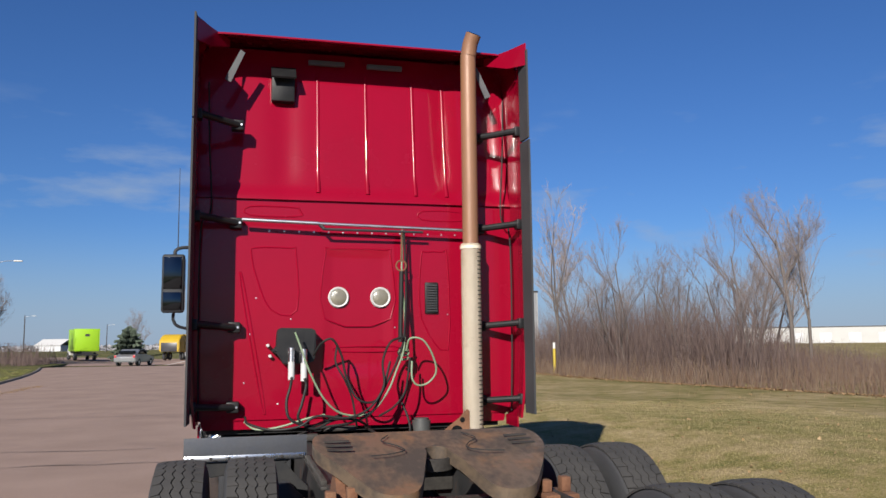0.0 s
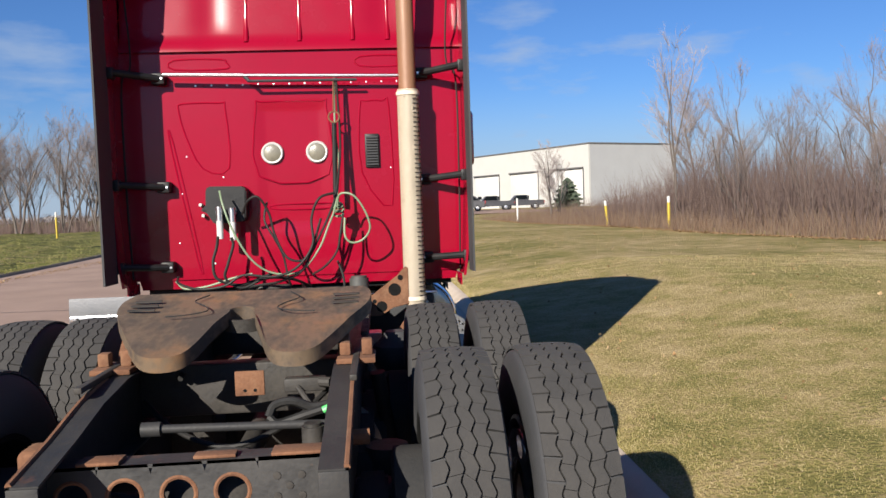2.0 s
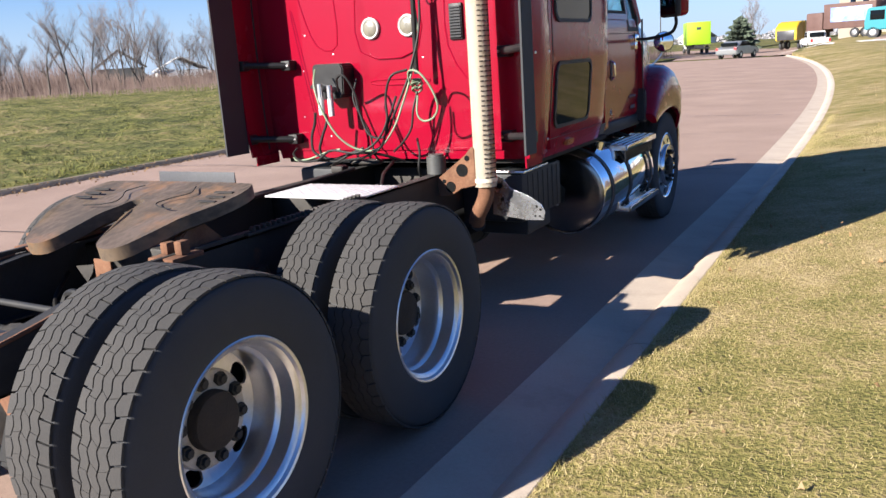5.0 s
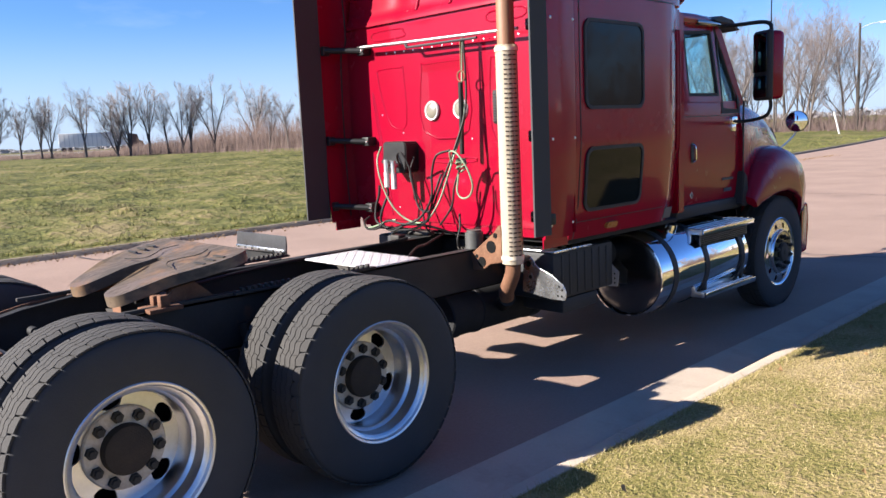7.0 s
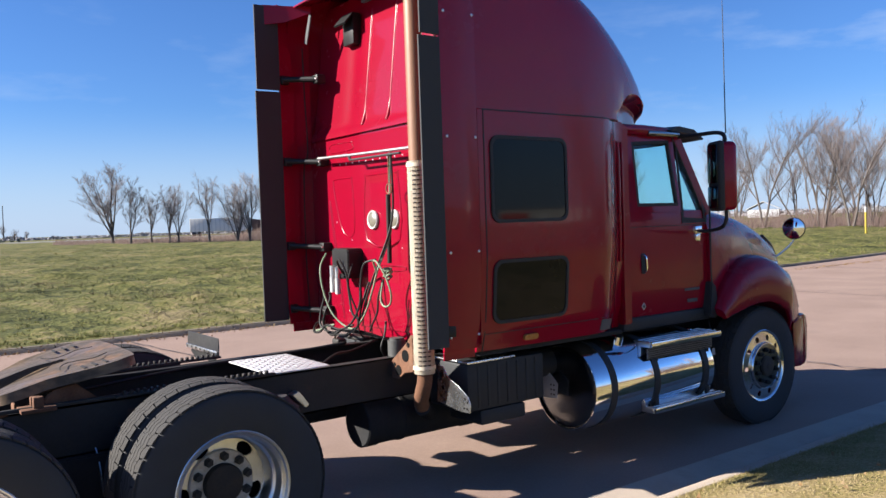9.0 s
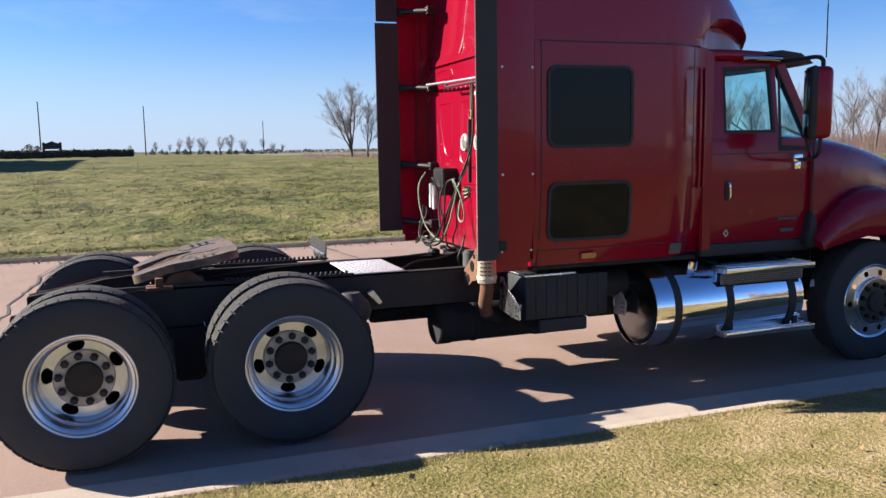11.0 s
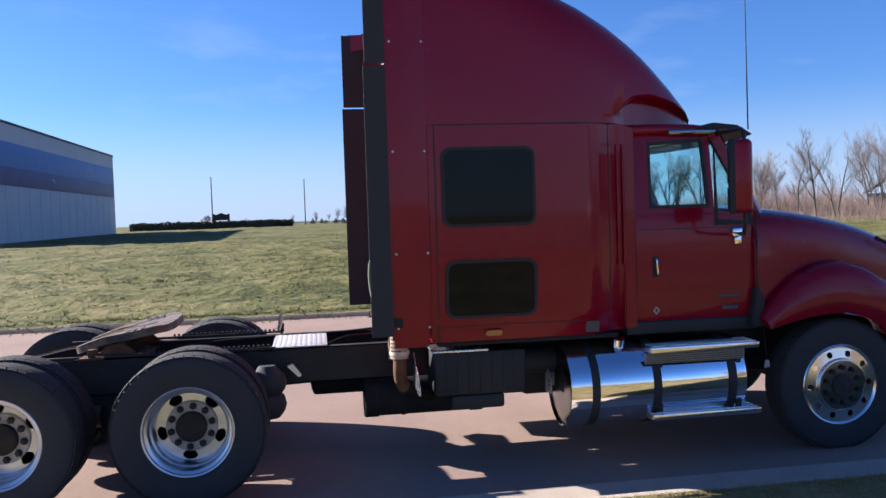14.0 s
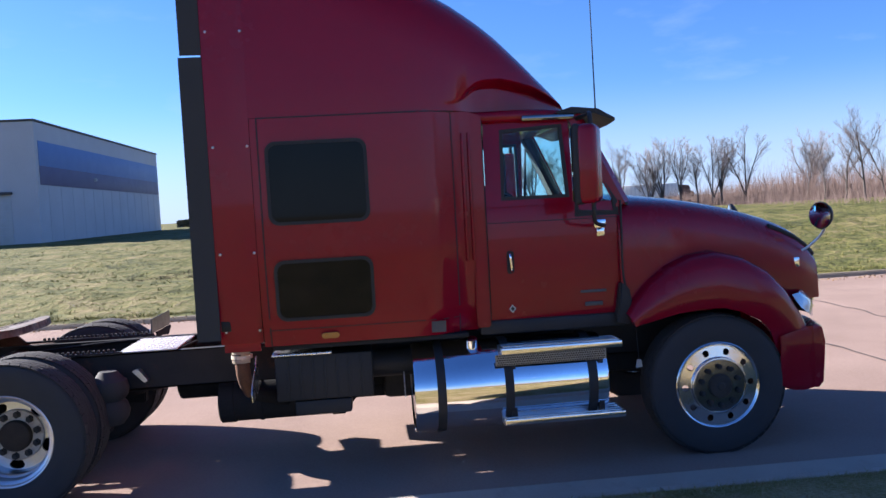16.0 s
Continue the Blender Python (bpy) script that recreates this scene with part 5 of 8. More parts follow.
# small fasteners scattered on the seam line
for i in range(27):
    bm = bmesh.new()
    x = -0.62 + 0.05 * i
    revolve(bm, [(0, -0.004), (0.006, -0.003), (0.008, 0.0)], 8, "y", at=on_wall(x, 2.315))
    part("rivet", bm, ALU_DULL if i % 2 == 0 else RED, wall)
for x, z in ((-0.70, 1.86), (-0.47, 1.72), (-0.55, 1.16), (0.24, 1.66), (-0.77, 1.30), (0.62, 1.75), (-0.74, 1.62)):
    bm = bmesh.new()
    revolve(bm, [(0, -0.004), (0.005, -0.003), (0.007, 0.0)], 8, "y", at=on_wall(x, z))
    part("rivet", bm, WHITE_PL if z < 1.2 else ALU_DULL, wall)
# hatch near the roof
bm = bmesh.new()
box(bm, -0.615, -0.455, 5.62, 5.70, 3.245, 3.49, 0.01)
hatch = part("hatch", bm, INK, wall, "small black ventilation hatch standing open")
bm = bmesh.new()
prism(bm, [(5.635, 3.48), (5.625, 3.49), (5.545, 3.40), (5.555, 3.39)], "x", -0.62, -0.45)
part("flap", bm, INK, hatch)
# lamps
for x in (-0.150, 0.140):
    bm = bmesh.new()
    revolve(bm, [(0.068, 0.0), (0.072, -0.012), (0.066, -0.022), (0.056, -0.018), (0.055, 0.0)], 40, "y", at=on_wall(x, 1.868), closed=True)
    lamp = part("work_lamp", bm, WHITE_PL, wall, "round clear work lamp with pale ring")
    bm = bmesh.new()
    revolve(bm, [(0, -0.026), (0.02, -0.025), (0.045, -0.021), (0.057, -0.014)], 40, "y", at=on_wall(x, 1.868))
    part("lens", bm, LENS, lamp)
# louvre
bm = bmesh.new()
box(bm, 0.455, 0.548, 5.535, 5.57, 1.755, 1.975, 0.006)
vent = part("louvre", bm, INK, wall, "black plastic wall louvre")
for i in range(11):
    bm = bmesh.new()
    box(bm, 0.463, 0.540, 5.525, 5.538, 1.770 + 0.0178 * i, 1.779 + 0.0178 * i, m=None)
    part("slat", bm, RUBBER, vent)
# junction box with couplings
bm = bmesh.new()
prism(bm, [(-0.57, 1.50), (-0.52, 1.42), (-0.34, 1.43), (-0.32, 1.45), (-0.31, 1.63), (-0.33, 1.655), (-0.55, 1.66), (-0.565, 1.64), (-0.57, 1.53), (-0.60, 1.52), (-0.60, 1.50)], "y", 5.42, 5.56, 0.008)
jb = part("junction_box", bm, INK, wall, "black rubber-covered trailer coupling box")
for x, z in ((-0.62, 1.545), (-0.605, 1.475)):
    bm = bmesh.new()
    revolve(bm, [(0, -0.012), (0.010, -0.010), (0.012, 0.0), (0.012, 0.03)], 10, "y", at=(x, 5.52, z))
    part("bolt", bm, WHITE_PL, jb)
for x, z in ((-0.475, 1.44), (-0.395, 1.43)):
    bm = bmesh.new()
    rod(bm, (x, 5.37, z + 0.09), (x, 5.37, z), 0.020, 12)
    rod(bm, (x, 5.37, z + 0.06), (x, 5.42, z + 0.06), 0.022, 12)
    c = part("coupling", bm, ALU_DULL, jb, "metal air coupling")
    bm = bmesh.new()
    rod(bm, (x, 5.37, z), (x, 5.37, z - 0.115), 0.021, 14)
    part("sleeve", bm, WHITE_PL, c)
# hoses and cables
HOSES = [
    ([(-0.456, 5.38, 1.626), (-0.423, 5.34, 1.524), (-0.365, 5.33, 1.366), (-0.27, 5.34, 1.196), (-0.149, 5.36, 1.104), (0.017, 5.36, 1.104), (0.137, 5.37, 1.229), (0.21, 5.38, 1.387), (0.26, 5.39, 1.524), (0.284, 5.43, 1.776), (0.269, 5.44, 2.006), (0.276, 5.45, 2.33)], 0.0085, GREEN_HOSE),
    ([(-0.334, 5.42, 1.478), (-0.285, 5.38, 1.558), (-0.219, 5.37, 1.58), (-0.159, 5.38, 1.478), (-0.128, 5.38, 1.342), (-0.053, 5.37, 1.194), (0.066, 5.37, 1.183), (0.149, 5.37, 1.319), (0.222, 5.38, 1.467), (0.262, 5.4, 1.592), (0.298, 5.44, 1.891), (0.288, 5.45, 2.33)], 0.01, BLACK_HOSE),
    ([(0.27, 5.38, 1.501), (0.289, 5.36, 1.58), (0.37, 5.35, 1.573), (0.439, 5.36, 1.478), (0.47, 5.37, 1.365), (0.424, 5.38, 1.292), (0.353, 5.38, 1.273), (0.31, 5.38, 1.319), (0.312, 5.39, 1.432)], 0.0085, GREEN_HOSE),
    ([(0.258, 5.38, 1.592), (0.159, 5.36, 1.558), (0.107, 5.36, 1.433), (0.11, 5.35, 1.275), (0.014, 5.34, 1.14), (-0.129, 5.33, 1.084), (-0.318, 5.33, 1.1), (-0.436, 5.33, 1.039), (-0.6, 5.35, 1.022), (-0.741, 5.4, 1.056), (-0.76, 5.44, 1.091)], 0.01, BLACK_HOSE),
    ([(-0.475, 5.37, 1.345), (-0.487, 5.37, 1.274), (-0.509, 5.36, 1.184), (-0.486, 5.35, 1.083), (-0.362, 5.36, 1.036), (-0.266, 5.38, 1.057), (-0.144, 5.4, 1.101)], 0.012, BLACK_HOSE),
    ([(-0.395, 5.37, 1.335), (-0.385, 5.37, 1.285), (-0.415, 5.35, 1.173), (-0.434, 5.35, 1.083), (-0.339, 5.36, 1.018), (-0.195, 5.37, 1.07), (-0.046, 5.42, 1.054), (0.062, 5.5, 0.989)], 0.012, BLACK_HOSE),
    ([(-0.178, 5.42, 1.546), (-0.192, 5.4, 1.432), (-0.134, 5.39, 1.319), (-0.085, 5.4, 1.204), (-0.061, 5.4, 1.067), (-0.046, 5.42, 1.008)], 0.009, BLACK_HOSE),
    ([(0.163, 5.38, 1.433), (0.112, 5.36, 1.274), (0.041, 5.36, 1.116), (-0.102, 5.36, 1.048), (-0.268, 5.36, 1.025), (-0.431, 5.4, 0.976)], 0.01, BLACK_HOSE),
    ([(0.302, 5.4, 1.455), (0.282, 5.38, 1.342), (0.258, 5.38, 1.228), (0.186, 5.38, 1.137), (0.094, 5.4, 1.078)], 0.009, BLACK_HOSE),
    ([(-0.765, 5.42, 1.065), (-0.694, 5.38, 1.023), (-0.552, 5.36, 1.036), (-0.387, 5.35, 1.083), (-0.269, 5.35, 1.105)], 0.0085, GREEN_HOSE),
    ([(0.254, 5.42, 1.157), (0.286, 5.4, 1.067), (0.293, 5.38, 0.978), (0.266, 5.42, 0.882)], 0.01, BLACK_HOSE),
]
for pts, r, material in HOSES:
    bm = bmesh.new()
    pts = [(x, 5.47 - (5.47 - y) * (1.75 if z < 1.65 else 1.0), z) for x, y, z in pts]
    tube(bm, pts, r * 0.78, 8, per=6)
    part("hose", bm, material, truck, "coiled green cable" if material is GREEN_HOSE else "black air hose")
bm = bmesh.new()
for z, r in ((1.49, 0.035), (1.46, 0.03), (1.51, 0.028)):
    tube(bm, [(0.27 + r * math.cos(a), 5.40 + 0.02 * math.sin(2 * a), z + r * 0.6 * math.sin(a)) for a in [2 * math.pi * i / 8 for i in range(8)]], 0.008, 6, per=3, closed=True)
part("tie_wrap", bm, GREEN_HOSE, truck)
bm = bmesh.new()
rod(bm, (0.27, 5.44, 2.32), (0.265, 5.44, 2.12), 0.006, 8)
tube(bm, [(0.265 + 0.035 * math.cos(a), 5.44, 2.08 + 0.035 * math.sin(a)) for a in [2 * math.pi * i / 8 for i in range(8)]], 0.006, 6, per=3, closed=True)
part("hanger_ring", bm, RUST, truck)
bm = bmesh.new()
rod(bm, (0.265, 5.43, 2.04), (0.255, 5.43, 1.56), 0.016, 10)
part("hose_tender_spring", bm, BLACK_HOSE, truck)
# crossbar
bm = bmesh.new()
rod(bm, (-0.80, 5.46, 2.375), (-0.30, 5.45, 2.36), 0.013, 12)
rod(bm, (-0.33, 5.45, 2.36), (0.76, 5.45, 2.335), 0.011, 12)
bar = part("crossbar", bm, ALU_DULL, truck, "thin bright support bar across the rear wall")
bm = bmesh.new()
rod(bm, (-0.30, 5.455, 2.362), (-0.26, 5.44, 2.32), 0.012, 8)
rod(bm, (-0.26, 5.44, 2.32), (0.42, 5.44, 2.315), 0.009, 8)
part("lower_rod", bm, BLACK, bar)
# side extender panels with rubber edge, and the struts that hold them
for s in (1, -1):
    bm = bmesh.new()
    tops = [(5.285, 3.65), (5.33, 3.642), (5.38, 3.635), (5.43, 3.625), (5.49, 3.612), (BACK - 0.003, 3.60)]
    cols = []
    for y, zt in tops:
        zs = [1.04, 1.10, 1.18, 1.30, 1.45, 1.6, 2.2, 2.8, 3.3, zt]
        cols.append([(s * ext_x(y, z), y, z) for z in zs] + [(s * (ext_x(y, z) - 0.016), y, z) for z in zs[::-1]])
    loft(bm, cols)
    ext = part("side_extender", bm, RED, truck, "red side extender panel behind the sleeper")
    edge = 5.14 if s > 0 else 5.08
    for z0, z1, y0 in ((1.075, 2.94, edge), (2.955, 3.585 if s > 0 else 3.63, edge + 0.012)):
        bm = bmesh.new()
        loft(bm, [[(s * (BW + 0.004 - 0.012), y0, z), (s * (BW + 0.004), y0, z), (s * (BW + 0.006), 5.29, z), (s * (BW - 0.018), 5.29, z)] for z in (z0, (z0 + z1) / 2, z1)])
        part("rubber_edge", bm, RUBBER, ext, "black rubber extender edge")
    bm = bmesh.new()
    slab(bm, [(5.30, 0.98), (5.54, 0.98), (5.54, 1.05), (5.30, 1.05)], s, 0.010, lambda y, z: BW - 0.075)
    part("lower_flap", bm, RED, ext)
    for z in (3.02, 2.355, 1.665, 1.15):
        bm = bmesh.new()
        box(bm, min(s * 0.80, s * 0.88), max(s * 0.80, s * 0.88), 5.475, 5.555, z - 0.035, z + 0.035, 0.008)
        rod(bm, (s * 0.84, 5.485, z), (s * 1.085, 5.31, z + 0.02), 0.023, 10)
        box(bm, min(s * 1.06, s * 1.10), max(s * 1.06, s * 1.10), 5.295, 5.36, z - 0.02, z + 0.05, 0.006)
        st = part("strut", bm, INK, ext, "black extender strut")
        bm = bmesh.new()
        rod(bm, (s * 0.815, 5.475, z), (s * 0.815, 5.466, z), 0.008, 10)
        part("strut_bolt", bm, ALU_DULL, st)
    bm = bmesh.new()
    prism(bm, [(s * 0.93, 3.32), (s * 0.89, 3.30), (s * 0.80, 3.51), (s * 0.83, 3.53)], "y", 5.44, 5.45)
    part("corner_plate", bm, GREY, ext)
    bm = bmesh.new()
    tube(bm, [(s * 1.05, 5.46, 1.08), (s * 1.06, 5.45, 1.6), (s * 1.06, 5.46, 2.3), (s * 1.0, 5.47, 2.45), (s * 1.02, 5.47, 2.9), (s * 1.03, 5.47, 3.3)], 0.006, 6)
    part("cable", bm, BLACK_HOSE, ext)

# ---- cab


def cab_x(y, z):
    return 0.965 - max(0.0, z - 1.86) * 0.13


for s in (1, -1):
    bm = bmesh.new()
    rows_d = []
    for i in range(9):
        y = 7.135 + (8.075 - 7.135) * i / 8
        rows_d.append([(s * (0.965 + dx), y, z) for dx, z in ((-0.05, 1.06), (-0.02, 1.05), (-0.008, 1.10), (0.0, 1.35), (0.002, 1.6), (-0.002, 1.70), (-0.004, 1.80), (-0.014, 1.86), (-0.05, 1.86))])
    loft(bm, rows_d)
    door = part("cab_door", bm, RED, truck, "dark red cab door with chrome grab and black handle", 30)
    rear = [(7.135, 1.855), (7.765, 1.855), (7.765, 2.475), (7.15, 2.475)]
    rear_in = [(7.245, 1.90), (7.735, 1.90), (7.715, 2.425), (7.265, 2.40)]
    bm = bmesh.new()
    bezel(bm, rear, rear_in, s, 0.0, lambda y, z: cab_x(y, z))
    part("window_frame", bm, RED, door)
    bm = bmesh.new()
    ri2 = [(7.27, 1.925), (7.71, 1.925), (7.692, 2.40), (7.288, 2.377)]
    bezel(bm, rear_in, ri2, s, 0.004, lambda y, z: cab_x(y, z) - 0.004)
    part("window_seal", bm, RUBBER, door)
    bm = bmesh.new()
    slab(bm, ri2, s, 0.005, lambda y, z: cab_x(y, z) - 0.02)
    pane = part("door_glass", bm, CLEAR, door, "clear door window glass")
    pane.visible_shadow = False
    vo = [(7.765, 1.76), (8.075, 1.76), (8.075, 1.86), (7.80, 2.475)]
    vi = [(7.795, 1.805), (8.045, 1.79), (8.035, 1.905), (7.808, 2.42)]
    bm = bmesh.new()
    bezel(bm, vo, vi, s, 0.002, lambda y, z: cab_x(y, z))
    part("quarter_frame", bm, BLACK, door)
    bm = bmesh.new()
    slab(bm, vi, s, 0.005, lambda y, z: cab_x(y, z) - 0.02)
    pane = part("quarter_glass", bm, CLEAR, door)
    pane.visible_shadow = False
    bm = bmesh.new()
    slab(bm, rounded(7.262, 7.312, 1.385, 1.545, 0.02, 4), s, 0.004, lambda y, z: 0.966)
    hw = part("handle_recess", bm, BLACK, door)
    bm = bmesh.new()
    tube(bm, [(s * 0.972, 7.292, 1.40), (s * 0.995, 7.290, 1.42), (s * 0.998, 7.285, 1.47), (s * 0.995, 7.282, 1.515), (s * 0.972, 7.28, 1.53)], 0.009, 8)
    part("door_handle", bm, CHROME, door, "chrome door handle")
    bm = bmesh.new()
    prism(bm, [(7.262, 1.135), (7.287, 1.165), (7.312, 1.135), (7.287, 1.105)], "x", min(s * 0.958, s * 0.961), max(s * 0.958, s * 0.961))
    part("placard", bm, WHITE_PL, door, "small white diamond sticker")
    bm = bmesh.new()
    prism(bm, [(7.272, 1.135), (7.287, 1.153), (7.302, 1.135), (7.287, 1.117)], "x", min(s * 0.961, s * 0.9625), max(s * 0.961, s * 0.9625))
    part("placard_mark", bm, BLACK, door)
    for z0, z1, y0, y1 in ((1.215, 1.235, 7.78, 7.97), (1.12, 1.15, 7.81, 7.94)):
        bm = bmesh.new()
        box(bm, min(s * 0.962, s * 0.969), max(s * 0.962, s * 0.969), y0, y1, z0, z1, 0.004)
        part("badge", bm, GREY, door, "worn metal name badge")
    door.matrix_basis = pose(-s * 0.022, 0, 0)
    for y in (7.128, 8.078):
        bm = bmesh.new()
        box(bm, min(s * 0.94, s * 0.967), max(s * 0.94, s * 0.967), y - 0.004, y + 0.004, 1.05, 1.86 if y > 8 else 2.47)
        part("door_gap", bm, BLACK, door)
    bm = bmesh.new()
    box(bm, min(s * 0.955, s * 0.966), max(s * 0.955, s * 0.966), 7.14, 8.07, 1.742, 1.747)
    part("crease", bm, BLACK, door)
    # rear cab post and the flutes in front of the sleeper
    bm = bmesh.new()
    prism(bm, [(7.03, 1.02), (7.125, 1.02), (7.125, 2.50), (7.03, 2.53)], "x", min(s * 0.90, s * 0.968), max(s * 0.90, s * 0.968), 0.01)
    part("cab_post", bm, RED, truck)
    for y, w in ((6.985, 0.012), (7.03, 0.010)):
        bm = bmesh.new()
        tube(bm, [(s * (side_x(y) + 0.004), y, 1.5), (s * (side_x(y) + 0.010), y, 1.75), (s * (side_x(y) + 0.010), y, 2.2), (s * (side_x(y) + 0.004), y, 2.38)], w, 8)
        part("flute", bm, RED, truck)
    # A post and sill
    bm = bmesh.new()
    loft(bm, [[(s * x, y, z) for x, y, z in ((xx, yy, zz), (xx - 0.06, yy + 0.05, zz + 0.01), (xx - 0.07, yy - 0.01, zz - 0.03), (xx - 0.01, yy - 0.06, zz - 0.03))] for xx, yy, zz in ((0.955, 8.13, 1.84), (0.92, 7.98, 2.16), (0.885, 7.82, 2.49))])
    post = part("windscreen_post", bm, RED, truck)
    bm = bmesh.new()
    loft(bm, [[(s * (xx - dx), yy + dy, zz - 0.015) for dx, dy in ((0.063, 0.045), (0.095, 0.03), (0.095, -0.045), (0.020, -0.066), (0.016, -0.060), (0.074, -0.02))] for xx, yy, zz in ((0.955, 8.13, 1.84), (0.92, 7.98, 2.16), (0.885, 7.82, 2.48))])
    part("post_trim", bm, GREY, post, "grey inner trim")
    bm = bmesh.new()
    box(bm, min(s * 0.70, s * 0.945), max(s * 0.70, s * 0.945), 7.05, 8.12, 0.96, 1.06, 0.02)
    part("sill", bm, BLACK, truck)
    # mirrors
    bm = bmesh.new()
    box(bm, min(s * 1.285, s * 1.475), max(s * 1.285, s * 1.475), 7.665, 7.805, 1.85, 2.37, 0.045, 4)
    inward = Matrix.Rotation(radians(-30 if s > 0 else -6), 3, "Z")
    bmesh.ops.rotate(bm, verts=bm.verts, cent=(s * 1.38, 7.72, 2.1), matrix=inward)
    mir = part("side_mirror", bm, RED, truck, "tall red-backed side mirror on a tubular arm")
    bm = bmesh.new()
    box(bm, min(s * 1.28, s * 1.48), max(s * 1.28, s * 1.48), 7.645, 7.70, 1.845, 2.375, 0.025, 3)
    bmesh.ops.rotate(bm, verts=bm.verts, cent=(s * 1.38, 7.72, 2.1), matrix=inward)
    part("mirror_rim", bm, BLACK, mir)
    for z0, z1 in ((2.06, 2.35), (1.87, 2.03)):
        bm = bmesh.new()
        box(bm, min(s * 1.30, s * 1.46), max(s * 1.30, s * 1.46), 7.637, 7.643, z0, z1, 0.002)
        bmesh.ops.rotate(bm, verts=bm.verts, cent=(s * 1.38, 7.72, 2.1), matrix=inward)
        part("mirror_glass", bm, SIDE_MIRROR, mir)
    bm = bmesh.new()
    tube(bm, [(s * 0.88, 7.78, 2.455), (s * 1.1, 7.80, 2.455), (s * 1.30, 7.77, 2.45), (s * 1.375, 7.755, 2.42), (s * 1.38, 7.755, 2.36)], 0.016, 10)
    part("mirror_arm", bm, BLACK, mir)
    bm = bmesh.new()
    tube(bm, [(s * 0.95, 7.93, 1.70), (s * 1.1, 7.90, 1.69), (s * 1.32, 7.78, 1.72), (s * 1.38, 7.755, 1.78), (s * 1.38, 7.755, 1.86)], 0.014, 10)
    part("mirror_arm", bm, BLACK, mir)
    bm = bmesh.new()
    box(bm, min(s * 0.955, s * 1.03), max(s * 0.955, s * 1.03), 7.85, 7.94, 1.67, 1.735, 0.012)
    box(bm, min(s * 0.97, s * 1.02), max(s * 0.97, s * 1.02), 7.87, 7.93, 1.61, 1.68, 0.01)
    part("arm_foot", bm, CHROME, mir, "chrome mirror arm foot")
    bm = bmesh.new()
    rod(bm, (s * 1.36, 7.80, 2.44), (s * 1.36, 7.79, 3.80 if s > 0 else 3.20), 0.005, 6, 0.002)
    part("antenna", bm, BLACK, mir, "thin black whip antenna")
    if s > 0:
        mir.matrix_basis = pose(-0.05, 0.04, 0)
    # convex mirror on the hood
    bm = bmesh.new()
    mm = Matrix.Translation((s * 0.76, 9.70, 1.66)) @ Matrix.Rotation(radians(18 * s), 4, "Z")
    revolve(bm, [(0, 0.07), (0.05, 0.06), (0.09, 0.03), (0.105, 0.0), (0.098, -0.012)], 32, "y", m=mm)
    hm = part("hood_mirror", bm, BLACK, truck, "round convex hood mirror on a thin arm")
    bm = bmesh.new()
    revolve(bm, [(0, -0.026), (0.05, -0.022), (0.098, -0.010)], 32, "y", m=mm)
    part("mirror_glass", bm, MIRROR, hm)
    bm = bmesh.new()
    tube(bm, [(s * 0.76, 9.74, 1.61), (s * 0.72, 9.73, 1.52), (s * 0.64, 9.66, 1.42), (s * 0.58, 9.58, 1.37)], 0.009, 8)
    part("mirror_arm", bm, ALU_DULL, hm)

# cab roof, visor, windscreen, interior
bm = bmesh.new()
loft(bm, [[(x, y, z) for x, z in rounded(-w, w, 2.45, zt, 0.035, 3)] for y, w, zt in ((7.03, 0.925, 2.53), (7.4, 0.915, 2.535), (7.65, 0.90, 2.53), (7.80, 0.885, 2.51))])
part("cab_roof", bm, RED, truck)
bm = bmesh.new()
vis = []
for x in [-0.93 + 1.86 * i / 16 for i in range(17)]:
    c = 1 - (abs(x) / 0.93) ** 3
    vis.append([(x, y0 + 0.12 * c, z) for y0, z in ((7.66, 2.50 + 0.03 * c), (7.78, 2.535 + 0.03 * c), (7.97, 2.515 + 0.03 * c), (8.09, 2.445), (8.07, 2.435), (7.94, 2.485 + 0.03 * c), (7.70, 2.49))])
loft(bm, vis)
part("sun_visor", bm, BLACK, truck, "black drop sun visor over the windscreen")
for s in (1, -1):
    bm = bmesh.new()
    box(bm, min(s * 0.89, s * 0.925), max(s * 0.89, s * 0.925), 7.42, 7.80, 2.45, 2.49, 0.012)
    part("visor_bracket", bm, ENDCAP, truck)
bm = bmesh.new()
rows_w = []
for i in range(13):
    x = -0.86 + 1.72 * i / 12
    c = 1 - (x / 0.86) ** 2
    rows_w.append([(x, 8.10 + 0.22 * c, 1.86), (x * 0.97, 7.80 + 0.14 * c, 2.46), (x * 0.97, 7.795 + 0.14 * c, 2.455), (x, 8.095 + 0.22 * c, 1.855)])
loft(bm, rows_w)
ws = part("windscreen", bm, CLEAR, truck, "clear curved windscreen")
ws.visible_shadow = False
bm = bmesh.new()
box(bm, -0.90, 0.90, 7.06, 8.10, 1.02, 1.07)
box(bm, -0.90, 0.90, 7.04, 7.07, 1.05, 1.9)
part("cab_floor", bm, GREY, truck)
bm = bmesh.new()
loft(bm, [[(x, 7.78 + 0.05, 1.1), (x, 7.74, 1.55), (x, 7.80, 1.80), (x, 7.95, 1.86), (x, 8.12, 1.84), (x, 8.1, 1.1)] for x in (-0.88, 0, 0.88)])
part("dashboard", bm, BLACK, truck, "dark dashboard")
bm = bmesh.new()
SW = Matrix.Translation((-0.45, 7.66, 1.80)) @ Matrix.Rotation(radians(-50), 4, "X")
tube(bm, [SW @ Vector((0.22 * math.cos(a), 0.22 * math.sin(a), 0)) for a in [2 * math.pi * i / 14 for i in range(14)]], 0.016, 8, per=3, closed=True)
